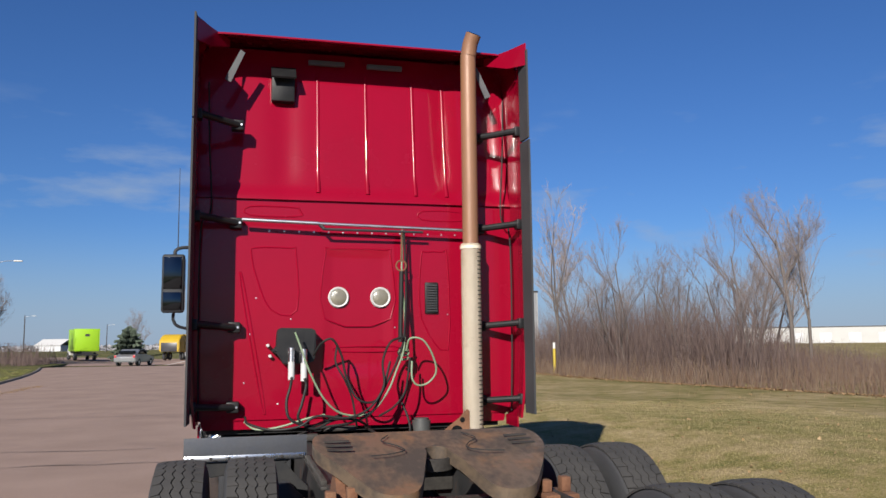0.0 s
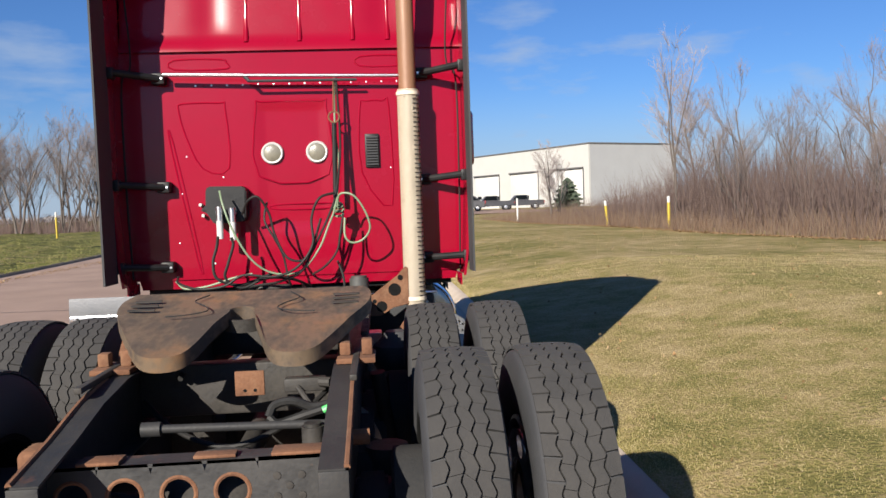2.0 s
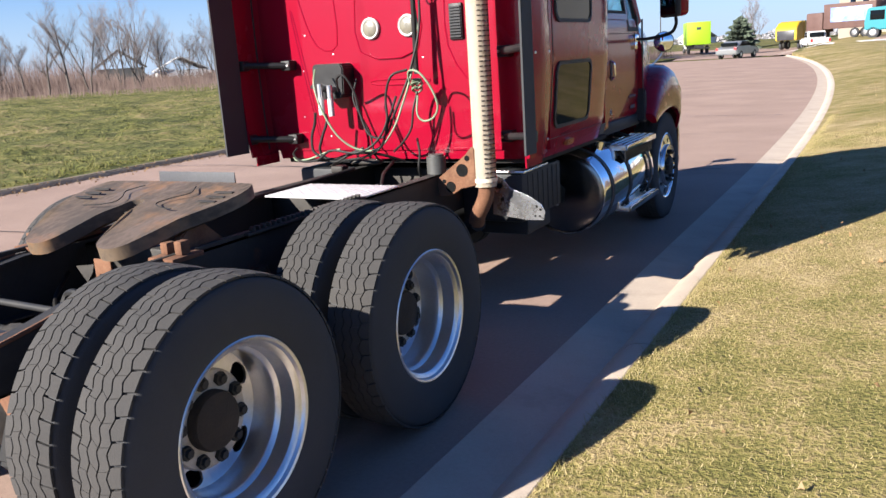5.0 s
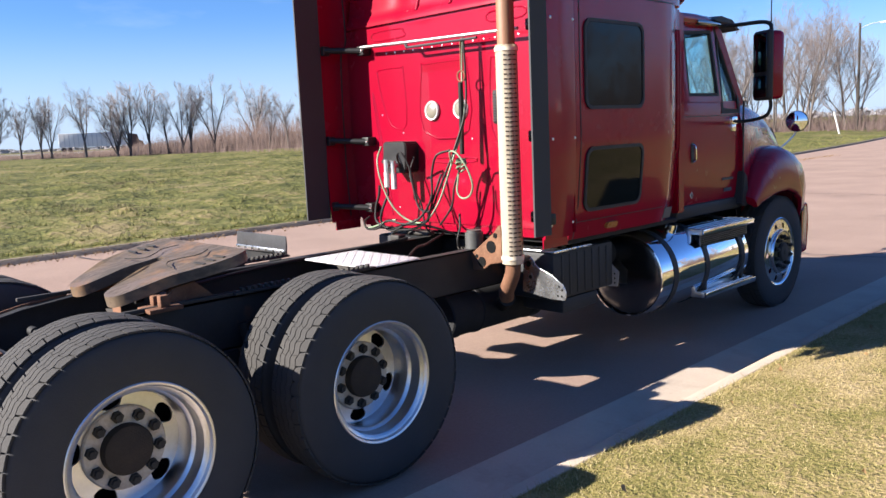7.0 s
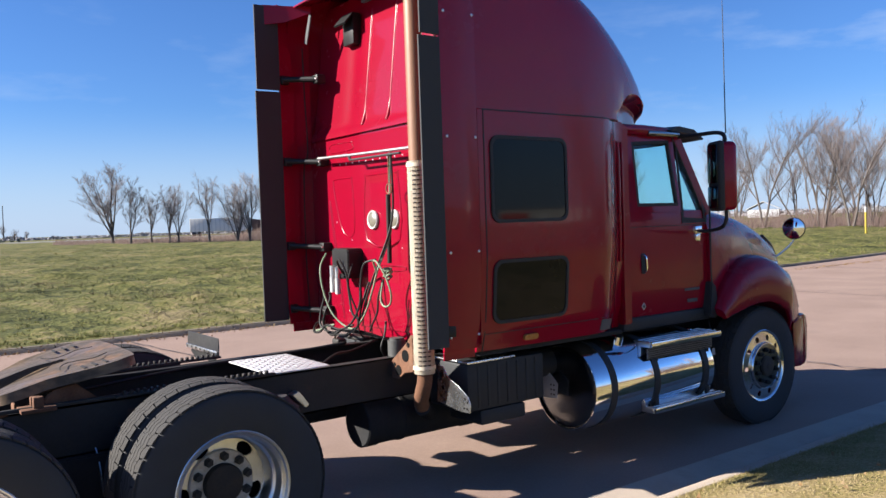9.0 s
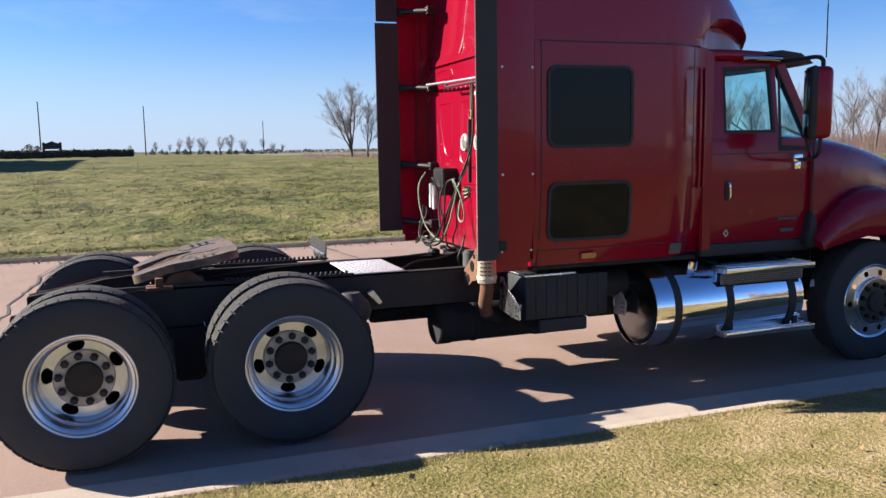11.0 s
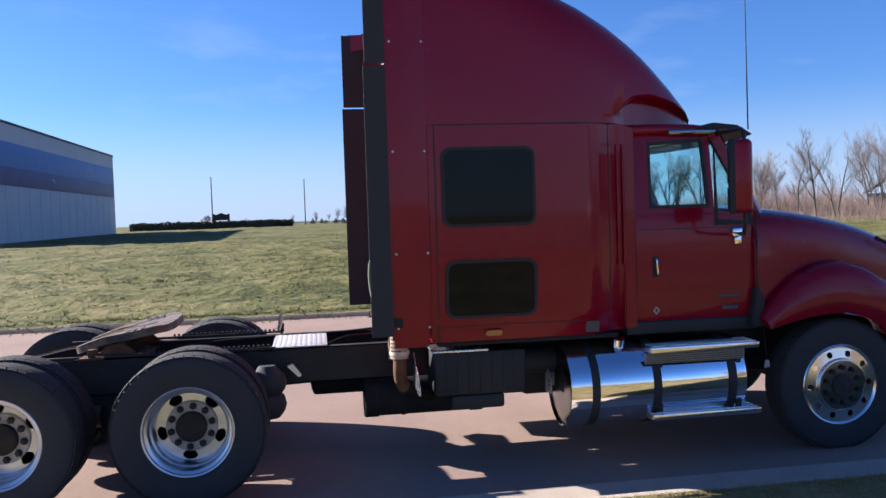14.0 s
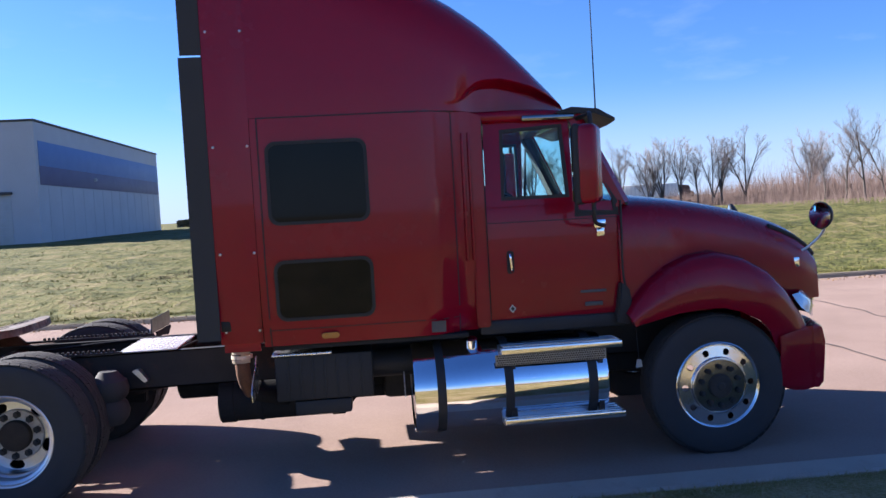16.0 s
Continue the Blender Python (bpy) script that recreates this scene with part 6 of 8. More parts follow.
for a in (0.4, 2.7, 4.7):
    rod(bm, SW @ Vector((0, 0, -0.03)), SW @ Vector((0.22 * math.cos(a), 0.22 * math.sin(a), 0)), 0.012, 6)
part("steering_wheel", bm, BLACK, truck, "black steering wheel behind the glass")
for s in (1, -1):
    bm = bmesh.new()
    box(bm, s * 0.45 - 0.25, s * 0.45 + 0.25, 7.12, 7.55, 1.30, 1.45, 0.05, 3)
    seat = part("seat", bm, GREY, truck, "grey cloth cab seat")
    bm = bmesh.new()
    box(bm, s * 0.45 - 0.24, s * 0.45 + 0.24, 7.09, 7.22, 1.42, 2.02, 0.05, 3)
    part("backrest", bm, GREY, seat)

# hood, fenders, grille and bumper
HOOD_Z = [(8.07, 1.90), (8.25, 1.90), (8.5, 1.875), (8.73, 1.84), (9.0, 1.785), (9.19, 1.735), (9.4, 1.665), (9.56, 1.595), (9.68, 1.52), (9.77, 1.43)]
HOOD_W = [(8.07, 0.955), (8.25, 0.94), (8.5, 0.90), (8.73, 0.85), (9.0, 0.78), (9.19, 0.73), (9.4, 0.68), (9.56, 0.64), (9.68, 0.60), (9.77, 0.56)]
bm = bmesh.new()
rings = []
for y, zt in HOOD_Z:
    w = curve_at(y, HOOD_W)
    zsh = 1.82 - (y - 8.07) * 0.20
    half = [(0.0, zt + 0.01), (0.2, zt + 0.008), (0.40, zt - 0.008), (w * 0.78, zt - 0.035), (w - 0.07, zt - 0.075), (w - 0.025, zt - 0.115), (w, zt - 0.17), (w + 0.012, zt - 0.26), (w + 0.02, zt - 0.38), (w + 0.02, 1.02)]
    rings.append([(x, y, z) for x, z in half] + [(-x, y, z) for x, z in half[:0:-1]])
loft(bm, rings)
hood = part("hood", bm, RED, truck, "sloping dark red hood", 40)
for s in (1, -1):
    bm = bmesh.new()
    up_ = [(8.085, 1.06), (8.14, 1.15), (8.25, 1.27), (8.40, 1.375), (8.57, 1.44), (8.76, 1.46), (8.96, 1.41), (9.14, 1.305), (9.29, 1.16), (9.41, 1.01), (9.50, 0.86)]
    lo_ = [(8.13, 0.965), (8.20, 0.985), (8.31, 1.01), (8.45, 1.04), (8.60, 1.06), (8.76, 1.06), (8.91, 1.02), (9.04, 0.95), (9.13, 0.86), (9.18, 0.76), (9.20, 0.66)]
    prof_f = [(0.50, -0.02), (0.74, -0.01), (0.90, 0.0), (0.99, 0.03), (1.045, 0.12), (1.075, 0.30), (1.085, 0.6), (1.088, 0.95), (1.08, 1.0), (1.05, 1.0), (1.04, 0.9), (0.95, 0.35), (0.5, 0.25)]
    rings = []
    for (yu, zu), (yl, zl) in zip(up_, lo_):
        k = 1.0 if yu < 9.2 else 1 - (yu - 9.2) * 0.35
        rings.append([(s * x * (k if x > 0.7 else 1), yu + (yl - yu) * f, zu + (zl - zu) * f) for x, f in prof_f])
    loft(bm, rings)
    fen = part("fender", bm, RED, truck, "bulging dark red front fender", 50)
    bm = bmesh.new()
    prism(bm, [(8.06, 1.28), (8.12, 1.24), (8.16, 1.0), (8.10, 0.97), (8.02, 1.0)], "x", min(s * 0.80, s * 1.0), max(s * 0.80, s * 1.0), 0.01)
    part("splash_guard", bm, BLACK, fen)
    bm = bmesh.new()
    pts = [(8.09, 1.86), (8.088, 1.6), (8.085, 1.36), (8.11, 1.20), (8.15, 1.08)]
    tube(bm, [(s * 0.973, y, z) for y, z in pts], 0.008, 6)
    part("hood_gap", bm, BLACK, hood)
    # headlamp
    bm = bmesh.new()
    loft(bm, [[(s * x, y, z) for x, y, z in ring] for ring in (
        ((0.93, 9.36, 1.10), (0.955, 9.38, 1.05), (0.95, 9.42, 1.0)),
        ((0.86, 9.45, 1.10), (0.905, 9.49, 1.03), (0.90, 9.52, 0.93)),
        ((0.66, 9.58, 1.10), (0.70, 9.64, 1.02), (0.70, 9.65, 0.90)))], closed=True)
    part("headlamp", bm, HEADLAMP, truck, "clear wrap-around headlamp")
    bm = bmesh.new()
    box(bm, min(s * 0.60, s * 0.66), max(s * 0.60, s * 0.66), 9.52, 9.58, 1.27, 1.35, 0.01)
    part("turn_lamp", bm, ALU, truck)
    bm = bmesh.new()
    tube(bm, [(s * x, y, z) for x, y, z in ((curve_at(y, HOOD_W) - 0.05, y, curve_at(y, HOOD_Z) - 0.088) for y in (9.34, 9.44, 9.54, 9.62, 9.70, 9.76))], 0.02, 8)
    part("bug_deflector", bm, BLACK, hood)
bm = bmesh.new()
plan = []
for i in range(17):
    x = -1.06 + 2.12 * i / 16
    f = abs(x) / 1.06
    plan.append((x, 9.78 - 0.26 * f ** 2.6 - (0.22 if i in (0, 16) else 0.0)))
t = bmesh.new()
back = [(x, y - (0.10 if 0 < i < 16 else 0.0)) for i, (x, y) in enumerate(plan)]
rings = []
for (x, y) in plan:
    yb = y - 0.12
    ring = [(x, y - 0.05, 0.40), (x, y - 0.012, 0.44), (x, y, 0.58), (x, y + 0.01, 0.74), (x, y - 0.01, 0.84), (x, y - 0.06, 0.87), (x, yb, 0.86), (x, yb, 0.41)]
    if abs(x) > 1.0:
        ring = [(px * 0.965, yb + 0.03 + (py - yb) * 0.5, 0.64 + (pz - 0.64) * 0.8) for px, py, pz in ring]
    rings.append(ring)
loft(bm, rings)
t.free()
part("bumper", bm, RED, truck, "dark red moulded bumper", 40)
for s in (1, -1):
    bm = bmesh.new()
    loft(bm, [[(s * x, y, z) for x, z in ((0.86, zb), (0.955, zb), (0.97, (zb + zt) / 2), (0.955, zt), (0.86, zt))] for y, zb, zt in ((9.27, 0.42, 0.72), (9.34, 0.40, 0.82), (9.42, 0.395, 0.86), (9.50, 0.41, 0.865))])
    part("bumper_end", bm, RED, truck, "", 40)
bm = bmesh.new()
box(bm, -0.56, 0.56, 9.66, 9.74, 0.9, 1.42, 0.03)
grille = part("grille", bm, BLACK, truck, "dark front grille")
for i in range(9):
    bm = bmesh.new()
    box(bm, -0.53, 0.53, 9.735, 9.755, 0.94 + 0.053 * i, 0.955 + 0.053 * i)
    part("grille_bar", bm, CHROME, grille)
# ---------------------------------------------------------------- plants
def island_mat(name, cols, rough=0.9, spec=0.15):
    """Colour drawn anew for each loose piece of a mesh."""
    m = bpy.data.materials.new(name)
    m.use_nodes = True
    n, l = m.node_tree.nodes, m.node_tree.links
    b = n["Principled BSDF"]
    b.inputs["Roughness"].default_value = rough
    b.inputs["Specular IOR Level"].default_value = spec
    g = n.new("ShaderNodeNewGeometry")
    r = n.new("ShaderNodeValToRGB")
    el = r.color_ramp.elements
    while len(el) < len(cols):
        el.new(0.5)
    for i, c in enumerate(cols):
        el[i].position = i / (len(cols) - 1)
    for i, c in enumerate(cols):
        el[i].color = (*c, 1)
    l.new(g.outputs["Random Per Island"], r.inputs[0])
    l.new(r.outputs[0], b.inputs["Base Color"])
    return m


def raw(name, verts, faces, material, smooth=False):
    me = bpy.data.meshes.new(name)
    me.from_pydata(verts, [], faces)
    me.materials.append(material)
    if smooth:
        me.polygons.foreach_set("use_smooth", [True] * len(me.polygons))
    return me


BARK = mat("grey_bark", (0.12, 0.101, 0.0888), (0.0758, 0.0632, 0.0538), rough=0.95, scale=3, fine=20, bump=0.4, bump_scale=30, vary=0.15)
TWIG = island_mat("bare_twigs", [(0.145, 0.122, 0.112), (0.19, 0.16, 0.15), (0.155, 0.122, 0.115)])
FINE_TWIG = island_mat("fine_twigs", [(0.235, 0.20, 0.185), (0.28, 0.24, 0.225), (0.21, 0.175, 0.165)])
BRUSH = island_mat("dry_brush", [(0.14, 0.095, 0.08), (0.18, 0.13, 0.112), (0.105, 0.073, 0.066), (0.23, 0.175, 0.15)])
REED = island_mat("dry_reeds", [(0.19, 0.115, 0.075), (0.235, 0.165, 0.11), (0.135, 0.078, 0.056), (0.27, 0.205, 0.145), (0.105, 0.068, 0.055)])
NEEDLE = island_mat("spruce_needles", [(0.05, 0.065, 0.045), (0.08, 0.10, 0.07), (0.06, 0.075, 0.055)])
BLADE = island_mat("grass_blades", [(0.37, 0.29, 0.155), (0.24, 0.21, 0.07), (0.43, 0.35, 0.205), (0.30, 0.235, 0.10), (0.18, 0.18, 0.05)])
WITHERED = island_mat("withered_weeds", [(0.15, 0.12, 0.075), (0.20, 0.165, 0.10), (0.125, 0.115, 0.05)])
HEDGE = island_mat("hedge_twigs", [(0.07, 0.08, 0.06), (0.11, 0.11, 0.085), (0.08, 0.085, 0.07)])
TUFT = island_mat("field_tufts", [(0.075, 0.092, 0.021), (0.162, 0.165, 0.045), (0.245, 0.215, 0.09), (0.11, 0.127, 0.031), (0.20, 0.182, 0.06)])
LEAF = island_mat("fallen_leaves", [(0.266, 0.164, 0.0758), (0.19, 0.107, 0.0506), (0.316, 0.227, 0.126), (0.227, 0.126, 0.0569)])


def limb(verts, faces, a, b, ra, rb, sides):
    d = (b - a)
    if d.length < 1e-4:
        return
    d.normalize()
    u = d.cross(Vector((0.3, 0.9, 0.2))).normalized()
    w = d.cross(u)
    k = len(verts)
    for p, r in ((a, ra), (b, rb)):
        for i in range(sides):
            t = 2 * math.pi * i / sides
            verts.append(p + r * (math.cos(t) * u + math.sin(t) * w))
    for i in range(sides):
        j = (i + 1) % sides
        faces.append((k + i, k + j, k + sides + j, k + sides + i))


def bare_tree(seed, height=9.0, stems=1, spread=0.5, levels=3, twigs=1.0, bare=0.25):
    """Meshes of trunk and crown of one leafless tree: limbs, branches and sprays of fine twigs."""
    rg = random.Random(seed)
    tv, tf, cv, cf = [], [], [], []

    def spray(p, d, n, size):
        for _ in range(n):
            a = rg.uniform(0, 2 * math.pi)
            t = (d * rg.uniform(0.5, 1.3) + Vector((math.cos(a), math.sin(a), rg.uniform(-0.3, 0.7))) * rg.uniform(0.4, 0.9)).normalized()
            l = size * rg.uniform(0.5, 1.3)
            u = t.cross(Vector((rg.random(), rg.random(), 0.3))).normalized() * 0.0045
            k = len(cv)
            cv.extend((p - u, p + u, p + t * l))
            cf.append((k, k + 1, k + 2))

    def grow(p, d, length, r, level):
        segs = 5 if level == 0 else 4 if level == 1 else 3
        q = p
        for s in range(segs):
            nd = (d + Vector((rg.gauss(0, 0.10), rg.gauss(0, 0.10), rg.gauss(0.03 + 0.05 * min(level, 3), 0.05)))).normalized()
            e = q + nd * (length / segs)
            r1, r2 = r * (1 - 0.6 * s / segs), r * (1 - 0.6 * (s + 1) / segs)
            limb(tv if level < 2 else cv, tf if level < 2 else cf, q, e, r1, r2, 6 if level == 0 else 4 if level == 1 else 3)
            if level >= 2:
                spray(q.lerp(e, rg.random()), nd, 2 if level == 2 else 1 + (rg.random() < 0.5), 0.6)
            if level < levels and (s + 1) / segs > (bare if level == 0 else 0.2):
                n = rg.choice((2, 3)) if level < 2 else rg.choice((1, 2))
                for _ in range(max(1, int(n * twigs + rg.random()))):
                    a = rg.uniform(0, 2 * math.pi)
                    side = Vector((math.cos(a), math.sin(a), rg.uniform(-0.05, 0.30)))
                    bd = (nd * (1.0 - spread * 0.55) + side * spread * rg.uniform(0.8, 1.35)).normalized()
                    taper = 1.0 - 0.35 * (s / segs)
                    grow(q.lerp(e, rg.uniform(0.3, 1.0)), bd, length * rg.uniform(0.38, 0.62) * taper, max(0.009, r2 * rg.uniform(0.42, 0.62)), level + 1)
            q, d = e, nd
        spray(q, d, 2 if level > 1 else 4, 0.6)
    for s in range(stems):
        a = 6.28 * s / stems + rg.uniform(-0.5, 0.5)
        tilt = 0.0 if stems == 1 else rg.uniform(0.08, 0.30)
        grow(Vector((0.12 * math.cos(a), 0.12 * math.sin(a), -0.1)) * (stems > 1) + Vector((0, 0, -0.1)), Vector((tilt * math.cos(a), tilt * math.sin(a), 1)).normalized(), height * rg.uniform(0.68, 0.85), height * 0.015 / (stems ** 0.4), 0)
    zmax = max(v.z for v in cv + tv)
    k = height / zmax
    return raw("trunk", [v * k for v in tv], tf, BARK, True), raw("crown", [v * k for v in cv], cf, TWIG)


TREES = [bare_tree(3, 9, 1, 0.55, bare=0.15), bare_tree(8, 9, 3, 0.46, twigs=0.62), bare_tree(12, 9, 1, 0.48, bare=0.3), bare_tree(21, 9, 4, 0.50, twigs=0.55), bare_tree(33, 9, 2, 0.45, twigs=0.75), bare_tree(47, 9, 1, 0.62, bare=0.2)]


def vase_tree(seed, height=9.0, leaders=4, fork=0.22, open_=0.32, lean=0.0, girth=0.024, fine=3):
    """Meshes of an open-grown leafless tree: a short trunk, rising leaders and a rounded crown of fine twigs."""
    rg = random.Random(seed)
    tv, tf, cv, cf = [], [], [], []

    def twig(p, d, size):
        t = (d + Vector((rg.gauss(0, 0.5), rg.gauss(0, 0.5), rg.gauss(0.1, 0.4)))).normalized()
        u = t.cross(Vector((rg.random(), rg.random(), 0.3))).normalized() * 0.0048
        k = len(cv)
        cv.extend((p - u, p + u, p + t * size * rg.uniform(0.5, 1.2)))
        cf.append((k, k + 1, k + 2))

    def branch(p, d, length, r, level):
        segs = (6, 5, 4)[min(level, 2)]
        q = p
        for s in range(segs):
            up = 0.07 if level == 0 else 0.05
            d = (d + Vector((rg.gauss(0, 0.09), rg.gauss(0, 0.09), up + rg.gauss(0, 0.04)))).normalized()
            e = q + d * (length / segs)
            r1, r2 = r * (1 - 0.75 * s / segs), r * (1 - 0.75 * (s + 1) / segs)
            limb(tv if level < 1 else cv, tf if level < 1 else cf, q, e, max(0.008, r1), max(0.006, r2), (6, 4, 3)[min(level, 2)])
            if level < 2 and s >= 1:
                for _ in range(rg.choice((2, 3)) if level < 1 else 2):
                    a = rg.uniform(0, 6.28)
                    out = Vector((math.cos(a), math.sin(a), rg.uniform(-0.2, 0.4)))
                    out = (out - d * out.dot(d)).normalized()
                    ang = rg.uniform(0.35, 0.75)
                    branch(q.lerp(e, rg.random()), d * math.cos(ang) + out * math.sin(ang), length * rg.uniform(0.26, 0.44) * (1.2 - 0.6 * s / segs), r1 * rg.uniform(0.35, 0.5), level + 1)
            if level >= 2:
                for _ in range(fine):
                    twig(q.lerp(e, rg.random()), d, 0.5)
            q = e
        for _ in range(3):
            twig(q, d, 0.5)
    top = Vector((lean * fork * height, 0, fork * height))
    limb(tv, tf, Vector((0, 0, -0.15)), top * 0.5, height * girth, height * girth * 0.8, 8)
    limb(tv, tf, top * 0.5, top, height * girth * 0.8, height * girth * 0.7, 8)
    turn = rg.uniform(0, 6.28)
    for i in range(leaders):
        a = turn + 6.28 * i / leaders + rg.uniform(-0.3, 0.3)
        tilt = open_ * rg.uniform(0.5, 1.25) if i else 0.08
        branch(top - Vector((0, 0, rg.uniform(0, 0.06) * height)), Vector((math.cos(a) * tilt + lean, math.sin(a) * tilt, 1)).normalized(), height * rg.uniform(0.6, 0.78), height * girth * 0.46, 0)
    k = height / max(p.z for p in cv)
    return raw("trunk", [p * k for p in tv], tf, BARK, True), raw("crown", [p * k for p in cv], cf, FINE_TWIG)


TREES += [vase_tree(5, leaders=6, fork=0.13, open_=0.27), vase_tree(9, leaders=3, fork=0.12, open_=0.20, lean=0.05), vase_tree(14, leaders=5, fork=0.2, open_=0.26), vase_tree(27, leaders=4, fork=0.24, open_=0.26), vase_tree(31, leaders=7, fork=0.06, open_=0.40), vase_tree(63, leaders=8, fork=0.1, open_=0.42), vase_tree(52, leaders=3, fork=0.34, open_=0.16, girth=0.013, fine=1)]


def plant_tree(kind, x, y, h, turn, label="leafless grey tree standing in dry grass", group="bare trees", z=None):
    x, y = north(x, y)
    root = thing("tree", label, "tree", at=(x, y, ground_z(x, y) if z is None else z), group=group, turn=turn)
    for nm, me in zip(("trunk", "crown"), TREES[kind % len(TREES)]):
        o = new(nm, me)
        o.parent = root
        o.scale = (h / 9,) * 3
    return root


def ground_z(x, y):
    return lawn_z(x - bend(min(y, 70)), y)


rng = random.Random(11)
# the wood's edge east of the road
for kind, x, y, h in ((12, 14.6, 35.8, 8.6), (1, 15.6, 31.0, 6.4), (3, 17.0, 28.8, 5.3), (2, 20.6, 27.0, 7.7), (1, 19.2, 28.0, 6.5), (3, 18.2, 26.0, 4.4), (12, 21.8, 27.5, 7.4), (7, 12.4, 52.0, 5.2), (7, 13.4, 54.0, 4.4), (3, 16.2, 33.8, 4.9), (2, 27.0, 38.0, 7.0), (4, 24.0, 33.0, 6.0), (0, 20.0, 46.0, 8.0), (1, 23.0, 42.0, 7.0)):
    plant_tree(kind, x, y, h * 1.06, rng.uniform(0, 360), "leafless tree rising out of brown brush")
# trees west of the road
for kind, x, y, h in ((3, -23.5, 70.0, 9.2), (1, -26.5, 71.0, 9.5), (4, -29.5, 69.0, 8.6), (2, -28.0, 76.0, 9.0), (1, -46.0, 88.0, 10.0), (3, -52.0, 86.0, 9.2), (0, -41.0, 92.0, 9.6), (4, -57.0, 92.0, 10.0), (2, -36.0, 84.0, 9.0)):
    plant_tree(kind, x, y, h * (1.22 if x > -60 else 1.06), rng.uniform(0, 360), "leafless tree in the row beyond the field", "tree row beyond the field")
row = random.Random(77)
# the thin row beyond the field: bearing, height, kind
for az, h, kind in ((-75.7, 9.9, 6), (-74.6, 8.2, 7), (-73.3, 6.9, 9), (-72.15, 7.2, 8), (-71.6, 7.3, 7), (-69.6, 8.9, 9), (-67.7, 8.2, 10), (-66.9, 9.0, 6), (-65.7, 8.8, 8), (-64.6, 7.4, 9), (-63.6, 8.8, 7), (-63.1, 8.4, 8), (-61.6, 9.6, 7)):
    plant_tree(kind, 5.5 + 110 * math.sin(radians(az)), 2.0 + 110 * math.cos(radians(az)), h * 1.09, row.uniform(0, 360), "leafless tree in the thin row beyond the field", "tree row beyond the field")
plant_tree(11, 6.2 - 200 * 0.8585, 3.3 + 200 * 0.5128, 16.4, 30, "broad round-crowned leafless tree behind brown brush", "tree row beyond the field")
# small trees along the far highway
for az, h in ((-91.0, 2.6), (-89.4, 3.3), (-88.5, 2.7), (-87.9, 4.0), (-87.2, 5.1), (-86.4, 4.7), (-85.3, 4.6), (-84.5, 5.0), (-83.7, 4.1), (-82.4, 3.9), (-81.8, 3.0), (-81.1, 2.4)):
    plant_tree(6 + row.choice((0, 2, 4)), 6.5 + 232 * math.sin(radians(az)), 3.0 + 232 * math.cos(radians(az)), h * 1.1, row.uniform(0, 360), "small round leafless tree along the far highway", "highway trees", z=1.0)
for i in range(9):
    x = -22 - 2.2 * i + row.uniform(-0.8, 0.8)
    plant_tree(row.randrange(6), x, 74 + row.uniform(-2, 8), row.uniform(8.5, 12), row.uniform(0, 360), "tall leafless tree west of the bend", "tree row beyond the field")
for az, d, h, kind in ((-57.3, 112, 8.0, 0), (-56.0, 104, 7.5, 2), (-54.6, 98, 9.0, 5), (-53.4, 95, 10.4, 2), (-52.2, 96, 9.4, 4)):
    plant_tree(kind, 3 + d * math.sin(radians(az)), 2 + d * math.cos(radians(az)), h, row.uniform(0, 360), "broad leafless tree in the row beyond the field", "tree row beyond the field")
for i in range(16):
    az = radians(-51 + 0.75 * i + row.uniform(-0.3, 0.3))
    d = row.uniform(98, 128)
    plant_tree(row.randrange(6), 3 + d * math.sin(az), 2 + d * math.cos(az), row.uniform(7, 12.5), row.uniform(0, 360), "tall leafless tree in the row beyond the field", "tree row beyond the field")
plant_tree(0, -11.8, 109, 6.8, 40, "slim leafless tree beside the parking lot")

# brush: thousands of thin dry stems


def stems(name, spots, material, label, category):
    v, f = [], []
    for x, y, z, h, lean, turn, r in spots:
        x, y = north(x, y)
        dx, dy = lean * math.cos(turn), lean * math.sin(turn)
        k = len(v)
        px, py = -math.sin(turn), math.cos(turn)
        pts = [(0.0, 0.0), (0.45, 0.3), (1.0, 1.0)]
        for t, b in pts:
            w = r * (1 - 0.8 * t)
            cx, cy = x + dx * b * h, y + dy * b * h
            v += [(cx + w, cy, z + h * t), (cx - w * 0.5, cy + w * 0.87, z + h * t), (cx - w * 0.5, cy - w * 0.87, z + h * t)]
        for s in (0, 3):
            for i in range(3):
                j = (i + 1) % 3
                f.append((k + s + i, k + s + j, k + s + 3 + j, k + s + 3 + i))
    ob = new(name, raw(name, v, f, material))
    return tagged(ob, label, category, kind="stuff")


EDGE = [(5.0, 17.0), (12.0, 14.9), (16.0, 14.2), (20.5, 13.3), (26.5, 12.4), (31.5, 12.2), (37.0, 11.4), (45.0, 10.3), (52.0, 9.6), (60.0, 8.8)]


def edge_x(y):
    return curve_at(y, EDGE)


